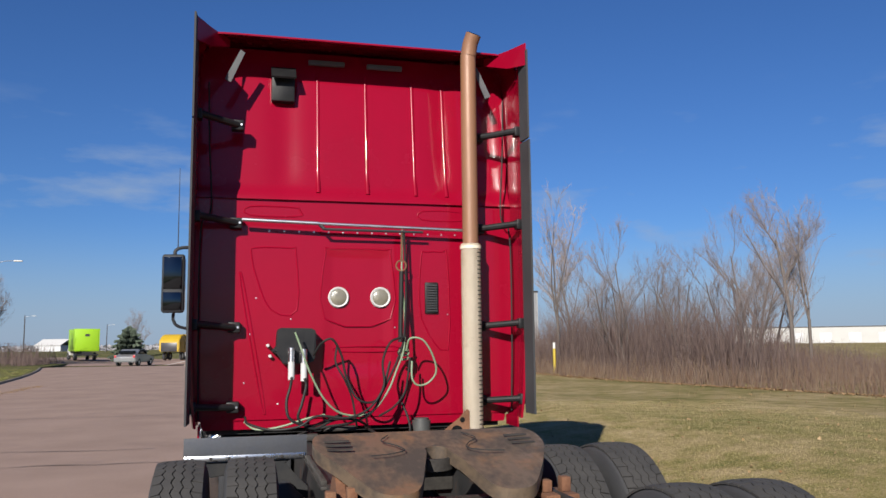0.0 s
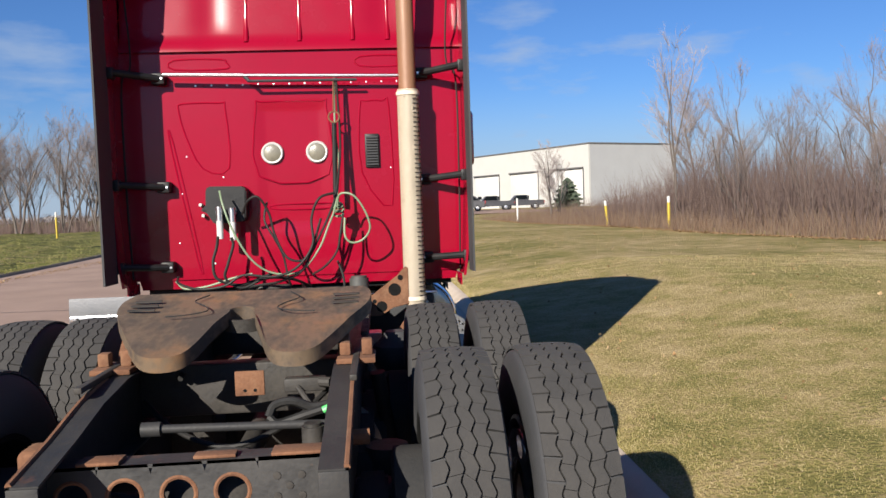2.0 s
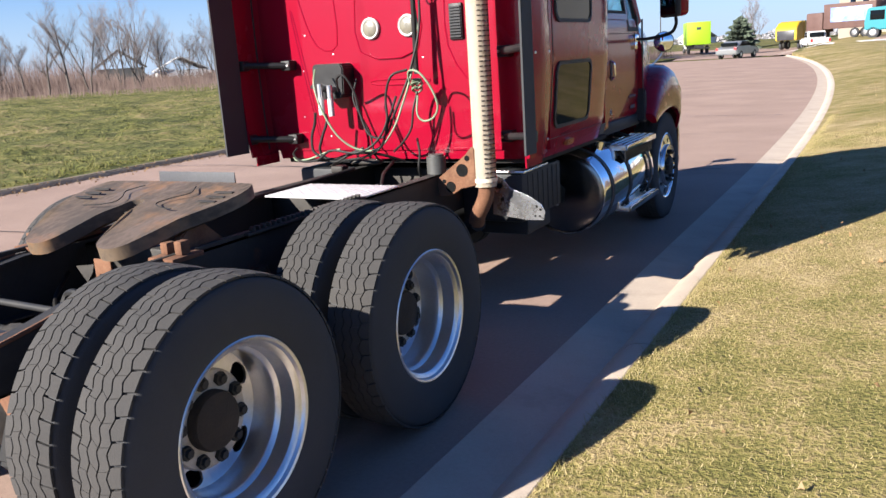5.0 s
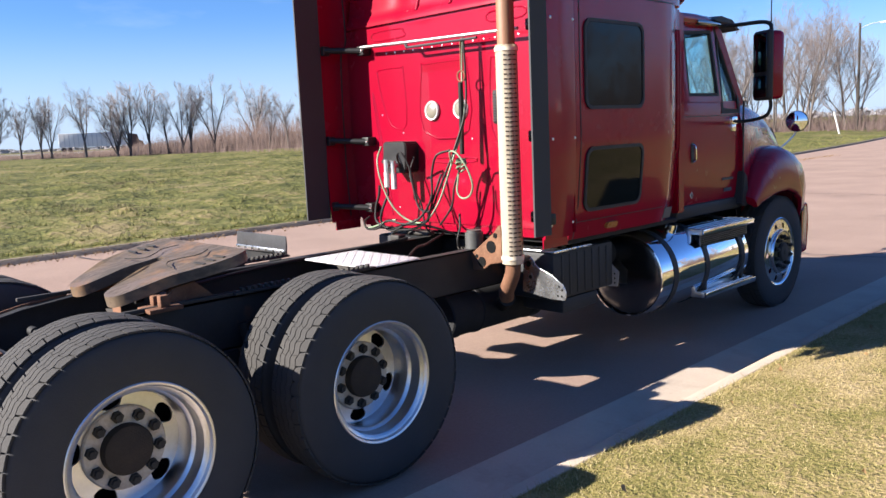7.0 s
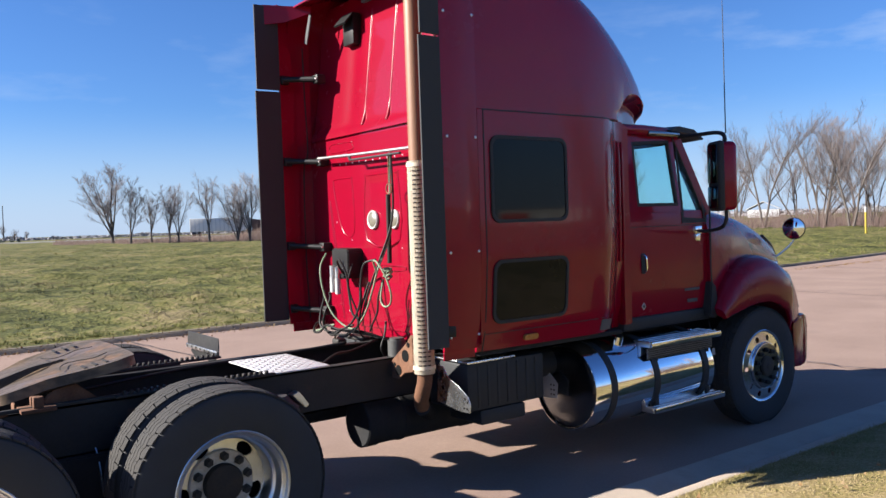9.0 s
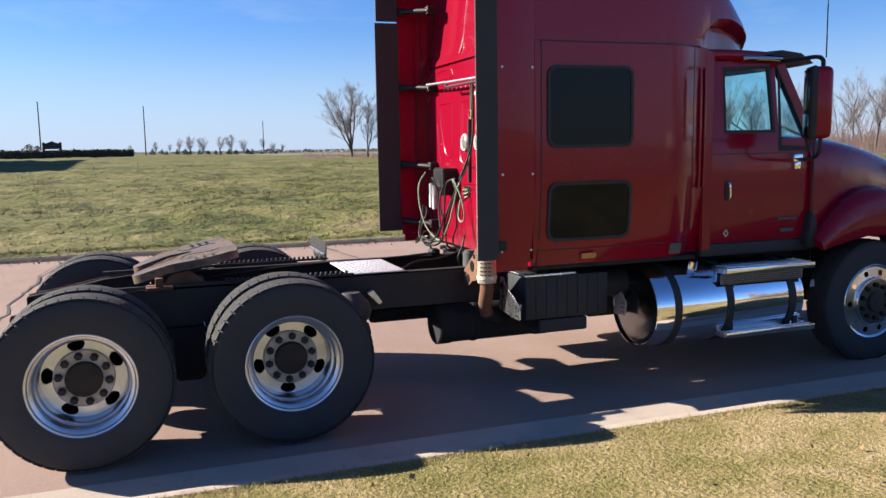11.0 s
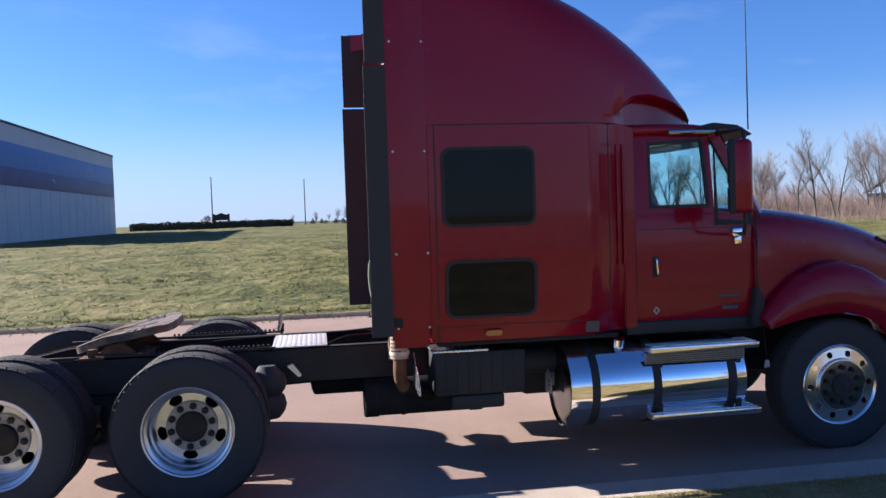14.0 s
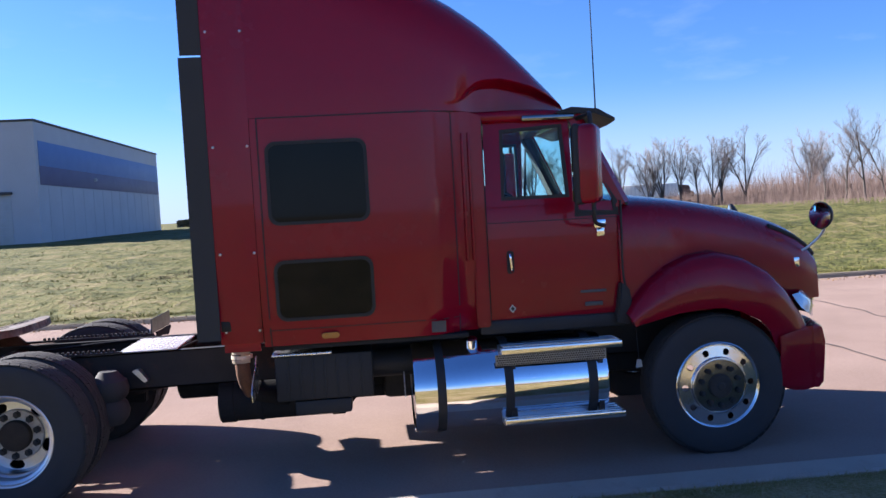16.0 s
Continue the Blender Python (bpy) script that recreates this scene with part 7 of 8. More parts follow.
spots, tall = [], []
for i in range(17000):
    y = rng.uniform(6, 60)
    d = rng.random() ** 1.6 * 9
    x = edge_x(y) + d + rng.gauss(0, 0.15)
    h = (rng.uniform(0.25, 0.85) + min(0.6, d * 0.14)) * (0.75 + 0.7 * noise.noise(Vector((x * 0.7, y * 0.7, 4.0))))
    spots.append((x, y, ground_z(x, y) - 0.03, h, rng.uniform(0.05, 0.5), rng.uniform(0, 6.28), rng.uniform(0.004, 0.010)))
for i in range(15000):
    y = rng.uniform(21, 56)
    dens = 1.0 if 23 < y < 44 else 0.5
    if rng.random() > dens:
        continue
    d = 2.0 + rng.random() * 11
    x = edge_x(y) + d
    clump = 0.5 + 0.5 * noise.noise(Vector((x * 0.35, y * 0.35, 1.0)))
    az = math.degrees(math.atan2(x, y))
    top = curve_at(az, [(10, 1.5), (16, 2.1), (21, 3.0), (26, 4.3), (31, 3.8), (35, 2.9), (38, 1.8), (42, 1.2)])
    h = top * (0.25 + 0.95 * clump) * rng.uniform(0.6, 1.1)
    tall.append((x, y, ground_z(x, y) - 0.03, h, rng.uniform(0.05, 0.45), rng.uniform(0, 6.28), rng.uniform(0.005, 0.013)))
stems("tall_weeds", spots, REED, "tall dry straw-coloured weeds along the lawn edge", "weeds")
stems("brushwood", tall, BRUSH, "dense leafless brown brushwood thicket", "brush")
spots = []
for i in range(5000):
    y = rng.uniform(48, 100)
    x = -20 - (y - 48) * 0.9 - rng.random() ** 0.7 * 60 + (0 if y > 60 else -15)
    spots.append((x, y, ground_z(x, y) - 0.03, rng.uniform(0.4, 1.5), rng.uniform(0.05, 0.4), rng.uniform(0, 6.28), rng.uniform(0.012, 0.03)))
for i in range(2500):
    x = rng.uniform(-165, -80)
    y = 66 - (x + 165) * -0.02 - 0.24 * (-80 - x) * 0.6 + rng.uniform(0, 6)
    spots.append((x, y, ground_z(x, y) - 0.03, rng.uniform(0.3, 1.2), rng.uniform(0.05, 0.4), rng.uniform(0, 6.28), rng.uniform(0.015, 0.035)))
for i in range(22000):
    az = radians(row.uniform(-79, -38))
    d = row.uniform(104, 150)
    lush = curve_at(math.degrees(az), [(-79, 0.35), (-68, 0.5), (-64, 1.6), (-60, 2.7), (-53, 2.7), (-50, 1.1), (-45, 1.1), (-43, 2.0), (-38, 1.9)])
    x, y = 3 + d * math.sin(az), 2 + d * math.cos(az)
    h = lush * row.uniform(0.6, 2.2) * (0.55 + 0.9 * abs(noise.noise(Vector((x * 0.12, y * 0.12, 0)))))
    spots.append((x, y, ground_z(x, y) - 0.03, h, row.uniform(0.05, 0.4), row.uniform(0, 6.28), row.uniform(0.015, 0.04)))
for i in range(5000):
    x = row.uniform(-46, -17)
    y = 72 + row.uniform(-3, 12)
    spots.append((x, y, ground_z(x, y) - 0.03, row.uniform(0.4, 1.9), row.uniform(0.05, 0.4), row.uniform(0, 6.28), row.uniform(0.010, 0.025)))
stems("far_weeds", spots, BRUSH, "brown weeds under the far trees", "weeds")


def blades(name, n, pick, hmin, hmax, wmin, wmax, material, label, category):
    v, f = [], []
    while n > 0:
        n -= 1
        x, y = pick()
        z = ground_z(x, y)
        h, w, a = rng.uniform(hmin, hmax), rng.uniform(wmin, wmax), rng.uniform(0, 6.28)
        b = rng.uniform(0, 6.28)
        k = len(v)
        l = h * rng.uniform(0.3, 1.4)
        v += [(x - w * math.cos(a), y - w * math.sin(a), z - 0.005), (x + w * math.cos(a), y + w * math.sin(a), z - 0.005), (x + l * math.cos(b), y + l * math.sin(b), z + h)]
        f.append((k, k + 1, k + 2))
    ob = new(name, raw(name, v, f, material))
    return tagged(ob, label, category, kind="stuff")


def near_lawn():
    u = rng.random()
    y = rng.uniform(-0.6, 15.0)
    return 2.63 + (u ** 1.8) * 7.5 + bend(y), y


blades("lawn_grass", 230000, near_lawn, 0.005, 0.018, 0.0009, 0.0024, BLADE, "short dry straw and green lawn grass", "grass")
blades("kerb_grass", 9000, lambda: (2.625 + abs(rng.gauss(0, 0.06)), rng.uniform(-3, 18)), 0.012, 0.04, 0.001, 0.003, BLADE, "longer grass hanging over the kerb", "grass")


def tufts(name, n, pick, per, size, hmin, hmax, w, material, label, category):
    """Clumps of grass: each a ring of leaning blades round one spot."""
    v, f = [], []
    for _ in range(n):
        cx, cy = pick()
        big = rng.uniform(0.5, 1.3)
        for _ in range(per):
            a = rng.uniform(0, 6.28)
            r = size * big * rng.random()
            x, y = cx + r * math.cos(a), cy + r * math.sin(a)
            h = rng.uniform(hmin, hmax) * big
            b = a + rng.uniform(-0.7, 0.7)
            l = h * rng.uniform(0.3, 1.1)
            z, ww, c = ground_z(x, y) - 0.005, w * rng.uniform(0.6, 1.4), rng.uniform(0, 6.28)
            k = len(v)
            v += [(x - ww * math.cos(c), y - ww * math.sin(c), z), (x + ww * math.cos(c), y + ww * math.sin(c), z), (x + l * math.cos(b), y + l * math.sin(b), z + h)]
            f.append((k, k + 1, k + 2))
    return tagged(new(name, raw(name, v, f, material)), label, category, kind="stuff")


def field_spot():
    while True:
        x, y = -8.8 - rng.random() ** 1.5 * 60, rng.uniform(-18, 60)
        if noise.noise(Vector((x * 0.25, y * 0.25, 7.0))) > rng.uniform(-0.7, 0.35):
            return x + bend(y), y


def weed_spot():
    x, y = rng.choice(((-19, 5), (-22, 7.5), (-27, 4), (-17, 0.5), (-31, 11), (-24, 14), (-36, 6), (-14.5, 9)))
    return x + rng.gauss(0, 0.9), y + rng.gauss(0, 0.8)


tufts("field_grass", 9000, field_spot, 11, 0.10, 0.03, 0.10, 0.007, TUFT, "rough tufted green field grass", "grass")
tufts("field_verge", 2600, lambda: (-8.75 - abs(rng.gauss(0, 0.25)), rng.uniform(-12, 40)), 9, 0.06, 0.02, 0.07, 0.005, TUFT, "ragged grass hanging over the far kerb", "grass")
tufts("field_weeds", 260, weed_spot, 26, 0.22, 0.04, 0.13, 0.006, WITHERED, "low brown patches of withered weeds in the field", "weeds")
v, f = [], []
for i in range(12200):
    if 8200 > i >= 5200:
        y = rng.uniform(-12, 36)
        x = ROAD_W + 0.12 - rng.gauss(0, 0.16)
    elif i < 3400 or i >= 8200:
        y = rng.uniform(8, 56)
        x = edge_x(y) - abs(rng.gauss(0, 0.35)) + 0.25
    else:
        y = rng.uniform(0, 30)
        x = 2.7 + rng.random() * 12
    x, y = north(x, y)
    z, s, a = (0.075 if 8200 > i >= 5200 and x < ROAD_W else 0.02 if 8200 > i >= 5200 else ground_z(x, y) + 0.02), (rng.uniform(0.02, 0.055) if i < 3400 or i >= 8200 else rng.uniform(0.008, 0.022)), rng.uniform(0, 6.28)
    k = len(v)
    for j in range(4):
        b = a + j * 1.57
        v.append((x + s * math.cos(b) * (1 if j % 2 else 0.6), y + s * math.sin(b), z + rng.uniform(-0.012, 0.03)))
    f += [(k, k + 1, k + 2, k + 3)]
tagged(new("leaf_litter", raw("leaf_litter", v, f, LEAF)), "dry fallen leaves along the lawn edge", "leaves", kind="stuff")


def spruce(x, y, h, label, n=1500, group="spruces"):
    x, y = north(x, y)
    root = thing("spruce", label, "tree", at=(x, y, ground_z(x, y)), group=group)
    bm = bmesh.new()
    rod(bm, (0, 0, -0.1), (0, 0, h * 0.95), h * 0.025, 8, 0.02)
    part("trunk", bm, BARK, root)
    rg = random.Random(int(x * 7 + y))
    v, f = [], []
    for i in range(n):
        t = rg.random() ** 0.7
        z0 = h * (0.06 + 0.94 * (1 - t))
        tier = 0.82 + 0.30 * ((z0 / h * 7.0) % 1.0 < 0.45)
        r = h * 0.45 * t ** 0.55 * rg.uniform(0.45, 1.15) * tier + 0.03
        a = rg.uniform(0, 6.28)
        c, s = math.cos(a), math.sin(a)
        w = 0.05 * h * rg.uniform(0.5, 1.0)
        k = len(v)
        r0 = r * rg.uniform(0.1, 0.6)
        v += [(r0 * c, r0 * s, z0 + 0.04 * h), (r * c - w * s, r * s + w * c, z0 - 0.03 * h), ((r + 0.05 * h) * c, (r + 0.05 * h) * s, z0 - 0.02 * h + rg.uniform(0, 0.03) * h), (r * c + w * s, r * s - w * c, z0 - 0.04 * h)]
        f += [(k, k + 1, k + 2), (k, k + 2, k + 3)]
    o = new("crown", raw("crown", v, f, NEEDLE))
    o.parent = root
    return root


spruce(24.0, 97.0, 3.6, "small dark spruce before the white warehouse")
spruce(-11.3, 94.0, 3.9, "dark spruce beside the parking lot")
for k in range(17):
    az = radians(-89.6 + 0.5 * k + row.uniform(-0.15, 0.15))
    spruce(6.5 + 226 * math.sin(az), 3 + 226 * math.cos(az), row.uniform(0.9, 1.7), "small dark conifer along the far highway", 260, "highway conifers")
v, f = [], []
for i in range(11000):
    t = rng.random()
    x, y = -137 - 6 * t + rng.uniform(-1, 1), -26 + 27 * t
    z = ground_z(x, y) + rng.random() * 1.15
    s, a = rng.uniform(0.12, 0.24), rng.uniform(0, 6.28)
    k = len(v)
    v += [(x + s * math.cos(a), y + s * math.sin(a), z), (x - s * math.sin(a), y + s * math.cos(a), z + s), (x - s * math.cos(a), y - s * math.sin(a), z - s * 0.4)]
    f.append((k, k + 1, k + 2))
tagged(new("hedge", raw("hedge", v, f, HEDGE)), "low dark clipped hedge at the field's far side", "hedge", kind="stuff")
v, f = [], []
for i in range(42000):
    a = radians(rng.uniform(-101, -40))
    d = rng.uniform(380, 470)
    top = (2.2 + 7.0 * max(0, noise.noise(Vector((a * 30, 2.0, 0)))) + 3.5 * max(0, noise.noise(Vector((a * 110, 9.0, 0))))) * curve_at(math.degrees(a), [(-101, 1.0), (-92, 0.8), (-90, 0.35), (-64, 0.35), (-60, 0.8), (-40, 1.0)])
    x, y, z = d * math.sin(a), d * math.cos(a), rng.random() ** 1.5 * top
    s, b = rng.uniform(0.3, 0.75), rng.uniform(0, 6.28)
    k = len(v)
    v += [(x + s * math.cos(b), y + s * math.sin(b), z), (x - s * math.sin(b), y + s * math.cos(b), z + s), (x - s * math.cos(b), y - s * math.sin(b), z - s * 0.5)]
    f.append((k, k + 1, k + 2))
FAR = island_mat("far_woods", [(0.24, 0.235, 0.245), (0.30, 0.29, 0.295), (0.21, 0.21, 0.22)])
tagged(new("far_woods", raw("far_woods", v, f, FAR)), "distant line of bare woods on the horizon", "woods", kind="stuff")
v, f = [], []
for i in range(30000):
    a = radians(rng.uniform(-40, 60))
    d = rng.uniform(330, 420)
    top = 2.0 + 4.0 * max(0, noise.noise(Vector((a * 40, 4.0, 0))))
    x, y, z = d * math.sin(a), d * math.cos(a), rng.random() ** 1.5 * top
    s, b = rng.uniform(0.3, 0.75), rng.uniform(0, 6.28)
    k = len(v)
    v += [(x + s * math.cos(b), y + s * math.sin(b), z), (x - s * math.sin(b), y + s * math.cos(b), z + s), (x - s * math.cos(b), y - s * math.sin(b), z - s * 0.5)]
    f.append((k, k + 1, k + 2))
tagged(new("far_woods", raw("far_woods", v, f, FAR)), "distant brown woods beyond the parking lot", "woods", kind="stuff")

# ---------------------------------------------------------------- posts, poles, sign
YELLOW = mat("yellow_paint", (0.392, 0.29, 0.019), (0.316, 0.227, 0.019), rough=0.5, scale=8, fine=50, dirt=(0.19, 0.139, 0.0506), dirt_at=(0.6, 0.85))
WHITE = mat("white_paint", (0.493, 0.486, 0.468), (0.43, 0.423, 0.405), rough=0.6, scale=1.5, fine=20, dirt=(0.348, 0.335, 0.316), dirt_at=(0.6, 0.9))
WOODP = mat("dark_pole_wood", (0.05, 0.04, 0.035), (0.03, 0.025, 0.02), rough=0.9, scale=6, fine=50)
for x, y, h, lean, two, label in ((13.1, 32.6, 1.35, 0, 1, "yellow marker post with a white cap"), (12.25, 38.6, 1.25, -5, 1, "leaning yellow marker post with a white cap"), (10.1, 51.7, 1.55, 0, 0, "thin white marker post"),
                                  (-19.6, 52.0, 1.7, 0, 1, "yellow marker post on the verge"), (-18.3, 63.0, 1.7, -14, 0, "leaning white marker post"), (-10.6, 25.0, 1.25, 0, 1, "yellow marker post on the verge")):
    x, y = north(x, y)
    root = thing("marker_post", label, "post", at=(x, y, ground_z(x, y) - 0.05), group="marker posts")
    root.matrix_basis = root.matrix_basis @ pose(0, 0, 0, 0, lean, 0)
    bm = bmesh.new()
    revolve(bm, [(0.0, 0.0), (0.06, 0.0), (0.06, h * 0.8), (0.055, h * 0.82)], 14, "z")
    part("post", bm, YELLOW if two else WHITE, root)
    bm = bmesh.new()
    revolve(bm, [(0.056, h * 0.8), (0.058, h * 0.82), (0.058, h - 0.03), (0.04, h), (0, h)], 14, "z")
    part("cap", bm, WHITE, root)
for x, y, h, arm, label in ((-20.5, 72.5, 8.6, 1.6, "dark wooden street light pole with an arm"), (-46, 186, 8.2, 1.6, "dark street light pole far down the road"), (-158.6, -15, 10.2, 0.5, "tall thin parking lot light pole"), (-172, 3, 10.2, 0.5, "tall thin parking lot light pole"), (-225, 34, 9.6, 0.5, "tall thin parking lot light pole"), (-36, 250, 8, 1.5, "dark street light pole far down the road")):
    x, y = north(x, y)
    root = thing("street_lamp", label, "street lamp", at=(x, y, ground_z(x, y) - 0.1), group="street lamps")
    bm = bmesh.new()
    rod(bm, (0, 0, 0), (0, 0, h), 0.13, 10, 0.09)
    part("pole", bm, WOODP if arm > 1 else FRAME, root)
    bm = bmesh.new()
    tube(bm, [(0, 0, h - 0.4), (arm * 0.5, 0, h - 0.15), (arm, 0, h - 0.1)], 0.03, 6)
    part("arm", bm, ALU_DULL, root)
    bm = bmesh.new()
    box(bm, arm - 0.1, arm + 0.55, -0.12, 0.12, h - 0.17, h - 0.05, 0.03)
    part("lamp_head", bm, WHITE, root)
root = thing("monument_sign", "low dark entrance sign with an arched top", "sign", at=(-142, -11.5, ground_z(-142, -11.5)), turn=0)
for y in (-1.25, 1.25):
    bm = bmesh.new()
    box(bm, -0.2, 0.2, y - 0.2, y + 0.2, -0.2, 2.6, 0.03)
    part("sign_post", bm, WOODP, root)
bm = bmesh.new()
prism(bm, [(-1.1, 1.5), (1.1, 1.5), (1.1, 2.4), (0.5, 2.6), (0.0, 2.8), (-0.5, 2.6), (-1.1, 2.4)], "x", -0.1, 0.1, 0.02)
part("sign_board", bm, WOODP, root)

# ---------------------------------------------------------------- buildings
PANEL = mat("white_wall_panel", (0.40, 0.395, 0.375), (0.365, 0.36, 0.34), rough=0.7, scale=0.4, fine=6, dirt=(0.348, 0.335, 0.303), dirt_at=(0.62, 0.9))
TAN = mat("tan_wall_panel", (0.33, 0.27, 0.21), (0.29, 0.24, 0.19), rough=0.8, scale=0.4, fine=6)
TAUPE = mat("pale_steel_cladding", (0.50, 0.50, 0.505), (0.45, 0.45, 0.455), rough=0.6, scale=0.5, fine=8)
BLUE = mat("blue_band_paint", (0.11, 0.21, 0.43), (0.10, 0.19, 0.40), rough=0.5, scale=0.6, fine=8)
NAVY = mat("navy_band_paint", (0.11, 0.105, 0.19), (0.10, 0.095, 0.17), rough=0.5, scale=0.6, fine=8)
DULL = mat("weathered_grey_cladding", (0.10, 0.098, 0.095), (0.08, 0.078, 0.075), rough=0.8, scale=0.5, fine=8)
BROWN = mat("brown_body", (0.101, 0.0538, 0.0442), (0.0758, 0.0411, 0.0348), rough=0.7, scale=1.5, fine=12)
ROOFT = mat("dark_roof_trim", (0.09, 0.085, 0.085), (0.06, 0.06, 0.06), rough=0.7, scale=1)


def building(name, label, at, turn, w, d, h, wall, trim_h=0.25, end=None):
    """A box hall whose front lies along local x at y = 0 and faces +y; the hall reaches back to -d."""
    x, y = north(at[0], at[1])
    root = thing(name, label, "building", at=(x, y, at[2]), turn=turn)
    for x0, x1, y0, y1 in ((0, w, -0.3, 0), (0, w, -d, -d + 0.3), (0, 0.3, -d + 0.3, -0.3), (w - 0.3, w, -d + 0.3, -0.3)):
        bm = bmesh.new()
        box(bm, x0, x1, y0, y1, -1.5, h)
        part("wall", bm, end if end and x1 == 0.3 else wall, root)
    bm = bmesh.new()
    box(bm, -0.08, w + 0.08, -d - 0.08, 0.08, h, h + trim_h, 0.03)
    part("roof", bm, ROOFT, root)
    return root


def plate(root, name, x0, x1, z0, z1, material, proud=0.06, side=False, w=0.0, label=""):
    """A flat piece fixed on the front, or on the end wall at x = w."""
    bm = bmesh.new()
    if side:
        box(bm, w + 0.004, w + proud, x0, x1, z0, z1, 0.01)
    else:
        box(bm, x0, x1, 0.004, proud, z0, z1, 0.01)
    return part(name, bm, material, root, label)


def hall_door(root, x0, x1, h, side=False, w=0.0):
    dr = plate(root, "overhead_door", x0, x1, -0.3, h, WHITE, 0.06, side, w, "white sectional overhead door")
    for k in range(1, 6):
        plate(dr, "panel_joint", x0 + 0.05, x1 - 0.05, h * k / 6 - 0.02, h * k / 6 + 0.02, TAUPE, 0.075, side, w)
    plate(dr, "canopy", x0 - 0.15, x1 + 0.15, h + 0.02, h + 0.24, ROOFT, 0.35, side, w)
    plate(dr, "jamb", x0 - 0.22, x0 - 0.01, -0.3, h, ROOFT, 0.10, side, w)
    return dr


ang = math.degrees(math.atan2(0.90, -0.44))
# the end wall takes a darker, greyer version of the front's panel colour
wh = building("warehouse", "long white warehouse with tall overhead doors", (33, 121, 0.5), ang, 57, 18, 9.5, PANEL, end=mat("darker_end_panel", (0.30, 0.305, 0.31), (0.27, 0.275, 0.28), rough=0.7, scale=0.4, fine=6))
for a, b in ((1.4, 9.1), (12.7, 20.4), (24, 31.7)):
    hall_door(wh, a, b, 5.9)
far = Vector((33, 121, 0.5)) + Vector((-0.44, 0.90, 0)).normalized() * 57.1
tanw = building("office_wing", "tan office wing adjoining the white warehouse", tuple(far), ang, 38, 30, 9.3, TAN)
for k in range(4):
    plate(tanw, "window", 12 + 6 * k, 14.5 + 6 * k, 5.0, 7.4, DARK_GLASS, 0.05)
bh = building("steel_hall", "pale steel hall with a wide blue and navy band", (-103.2, -20.6, 0.95), 0, 40.0, 45, 10.0, TAUPE, 0.2)
plate(bh, "blue_band", 0.3, 39.4, 6.35, 8.45, BLUE, 0.05)
plate(bh, "navy_band", 0.3, 39.4, 4.75, 6.35, NAVY, 0.055)
bm = bmesh.new()
revolve(bm, [(0, 0.3), (0.16, 0.28), (0.2, 0.1), (0.2, 0.0)], 12, "y", at=(25.6, 0.0, 5.7))
part("wall_light", bm, WHITE, bh)
for k in range(1, 14):
    plate(bh, "cladding_joint", 2.9 * k - 0.03, 2.9 * k + 0.03, 0.0, 4.7, TAUPE, 0.007)
dd = hall_door(bh, -7.2, -2.2, 4.0, True, 40.0)
plate(dd, "number_bar", -5.2, -4.2, 2.6, 2.85, ROOFT, 0.08, True, 40.0)
plate(dd, "letter_bar", -5.3, -4.3, 1.5, 1.6, ROOFT, 0.08, True, 40.0)
hall_door(bh, -15.5, -10.5, 4.0, True, 40.0)
lw = building("white_hall", "low white industrial hall on the horizon", (190, 165, 1.0), math.degrees(math.atan2(0.643, -0.766)), 66, 20, 3.9, PANEL, 0.3)
plate(lw, "red_panel", 0.5, 9, 0.5, 3.0, mat("red_cladding", (0.45, 0.05, 0.04), (0.38, 0.05, 0.04), rough=0.6), 0.06)
for k in range(7):
    plate(lw, "dock_door", 12 + 7.2 * k, 15 + 7.2 * k, -0.2, 2.4, TAUPE, 0.06)
# the highway bank beyond the field, and a long trailer standing on it
bm = bmesh.new()
rings = []
for k in range(15):
    az = radians(-95 + 3.0 * k)
    e = Vector((math.sin(az), math.cos(az), 0))
    d = 196 + 0.12 * (k - 9) ** 2
    o = Vector((6, 3, 0))
    rings.append([o + e * (d - 3) + Vector((0, 0, -0.6)), o + e * d + Vector((0, 0, 0.62)), o + e * (d + 16) + Vector((0, 0, 0.66)), o + e * (d + 30) + Vector((0, 0, -0.6))])
loft(bm, rings, (False, False), closed=False)
solo("highway", bm, mat("highway_concrete", (0.20, 0.19, 0.165), (0.15, 0.145, 0.12), rough=0.9, scale=0.3, fine=4), "pale concrete highway on a low bank beyond the field", "road", kind="structure")
az0, az1 = radians(-71.0), radians(-66.0)
pa, pb = Vector((5.7 + 202 * math.sin(az0), 2.2 + 202 * math.cos(az0), 0.64)), Vector((5.7 + 202 * math.sin(az1), 2.2 + 202 * math.cos(az1), 0.64))
LEN = (pb - pa).length
lorry = thing("semi_trailer", "long pale ribbed trailer behind a tractor on the highway", "truck", at=tuple(pa), turn=math.degrees(math.atan2(pb.y - pa.y, pb.x - pa.x)))
bm = bmesh.new()
box(bm, 0, LEN - 3.6, -1.25, 1.25, 1.0, 4.1, 0.05)
part("trailer_body", bm, mat("pale_trailer_paint", (0.72, 0.70, 0.66), (0.62, 0.60, 0.57), rough=0.6, scale=1, fine=10), lorry)
bm = bmesh.new()
box(bm, 0.15, 0.30, -1.33, -1.25, 1.0, 3.85)
RIB_ME = finish("rib", bm, TAUPE)
for k in range(int((LEN - 4.2) / 0.95)):
    o = new("rib", RIB_ME)
    o.parent = lorry
    o.location.x = 0.95 * k
bm = bmesh.new()
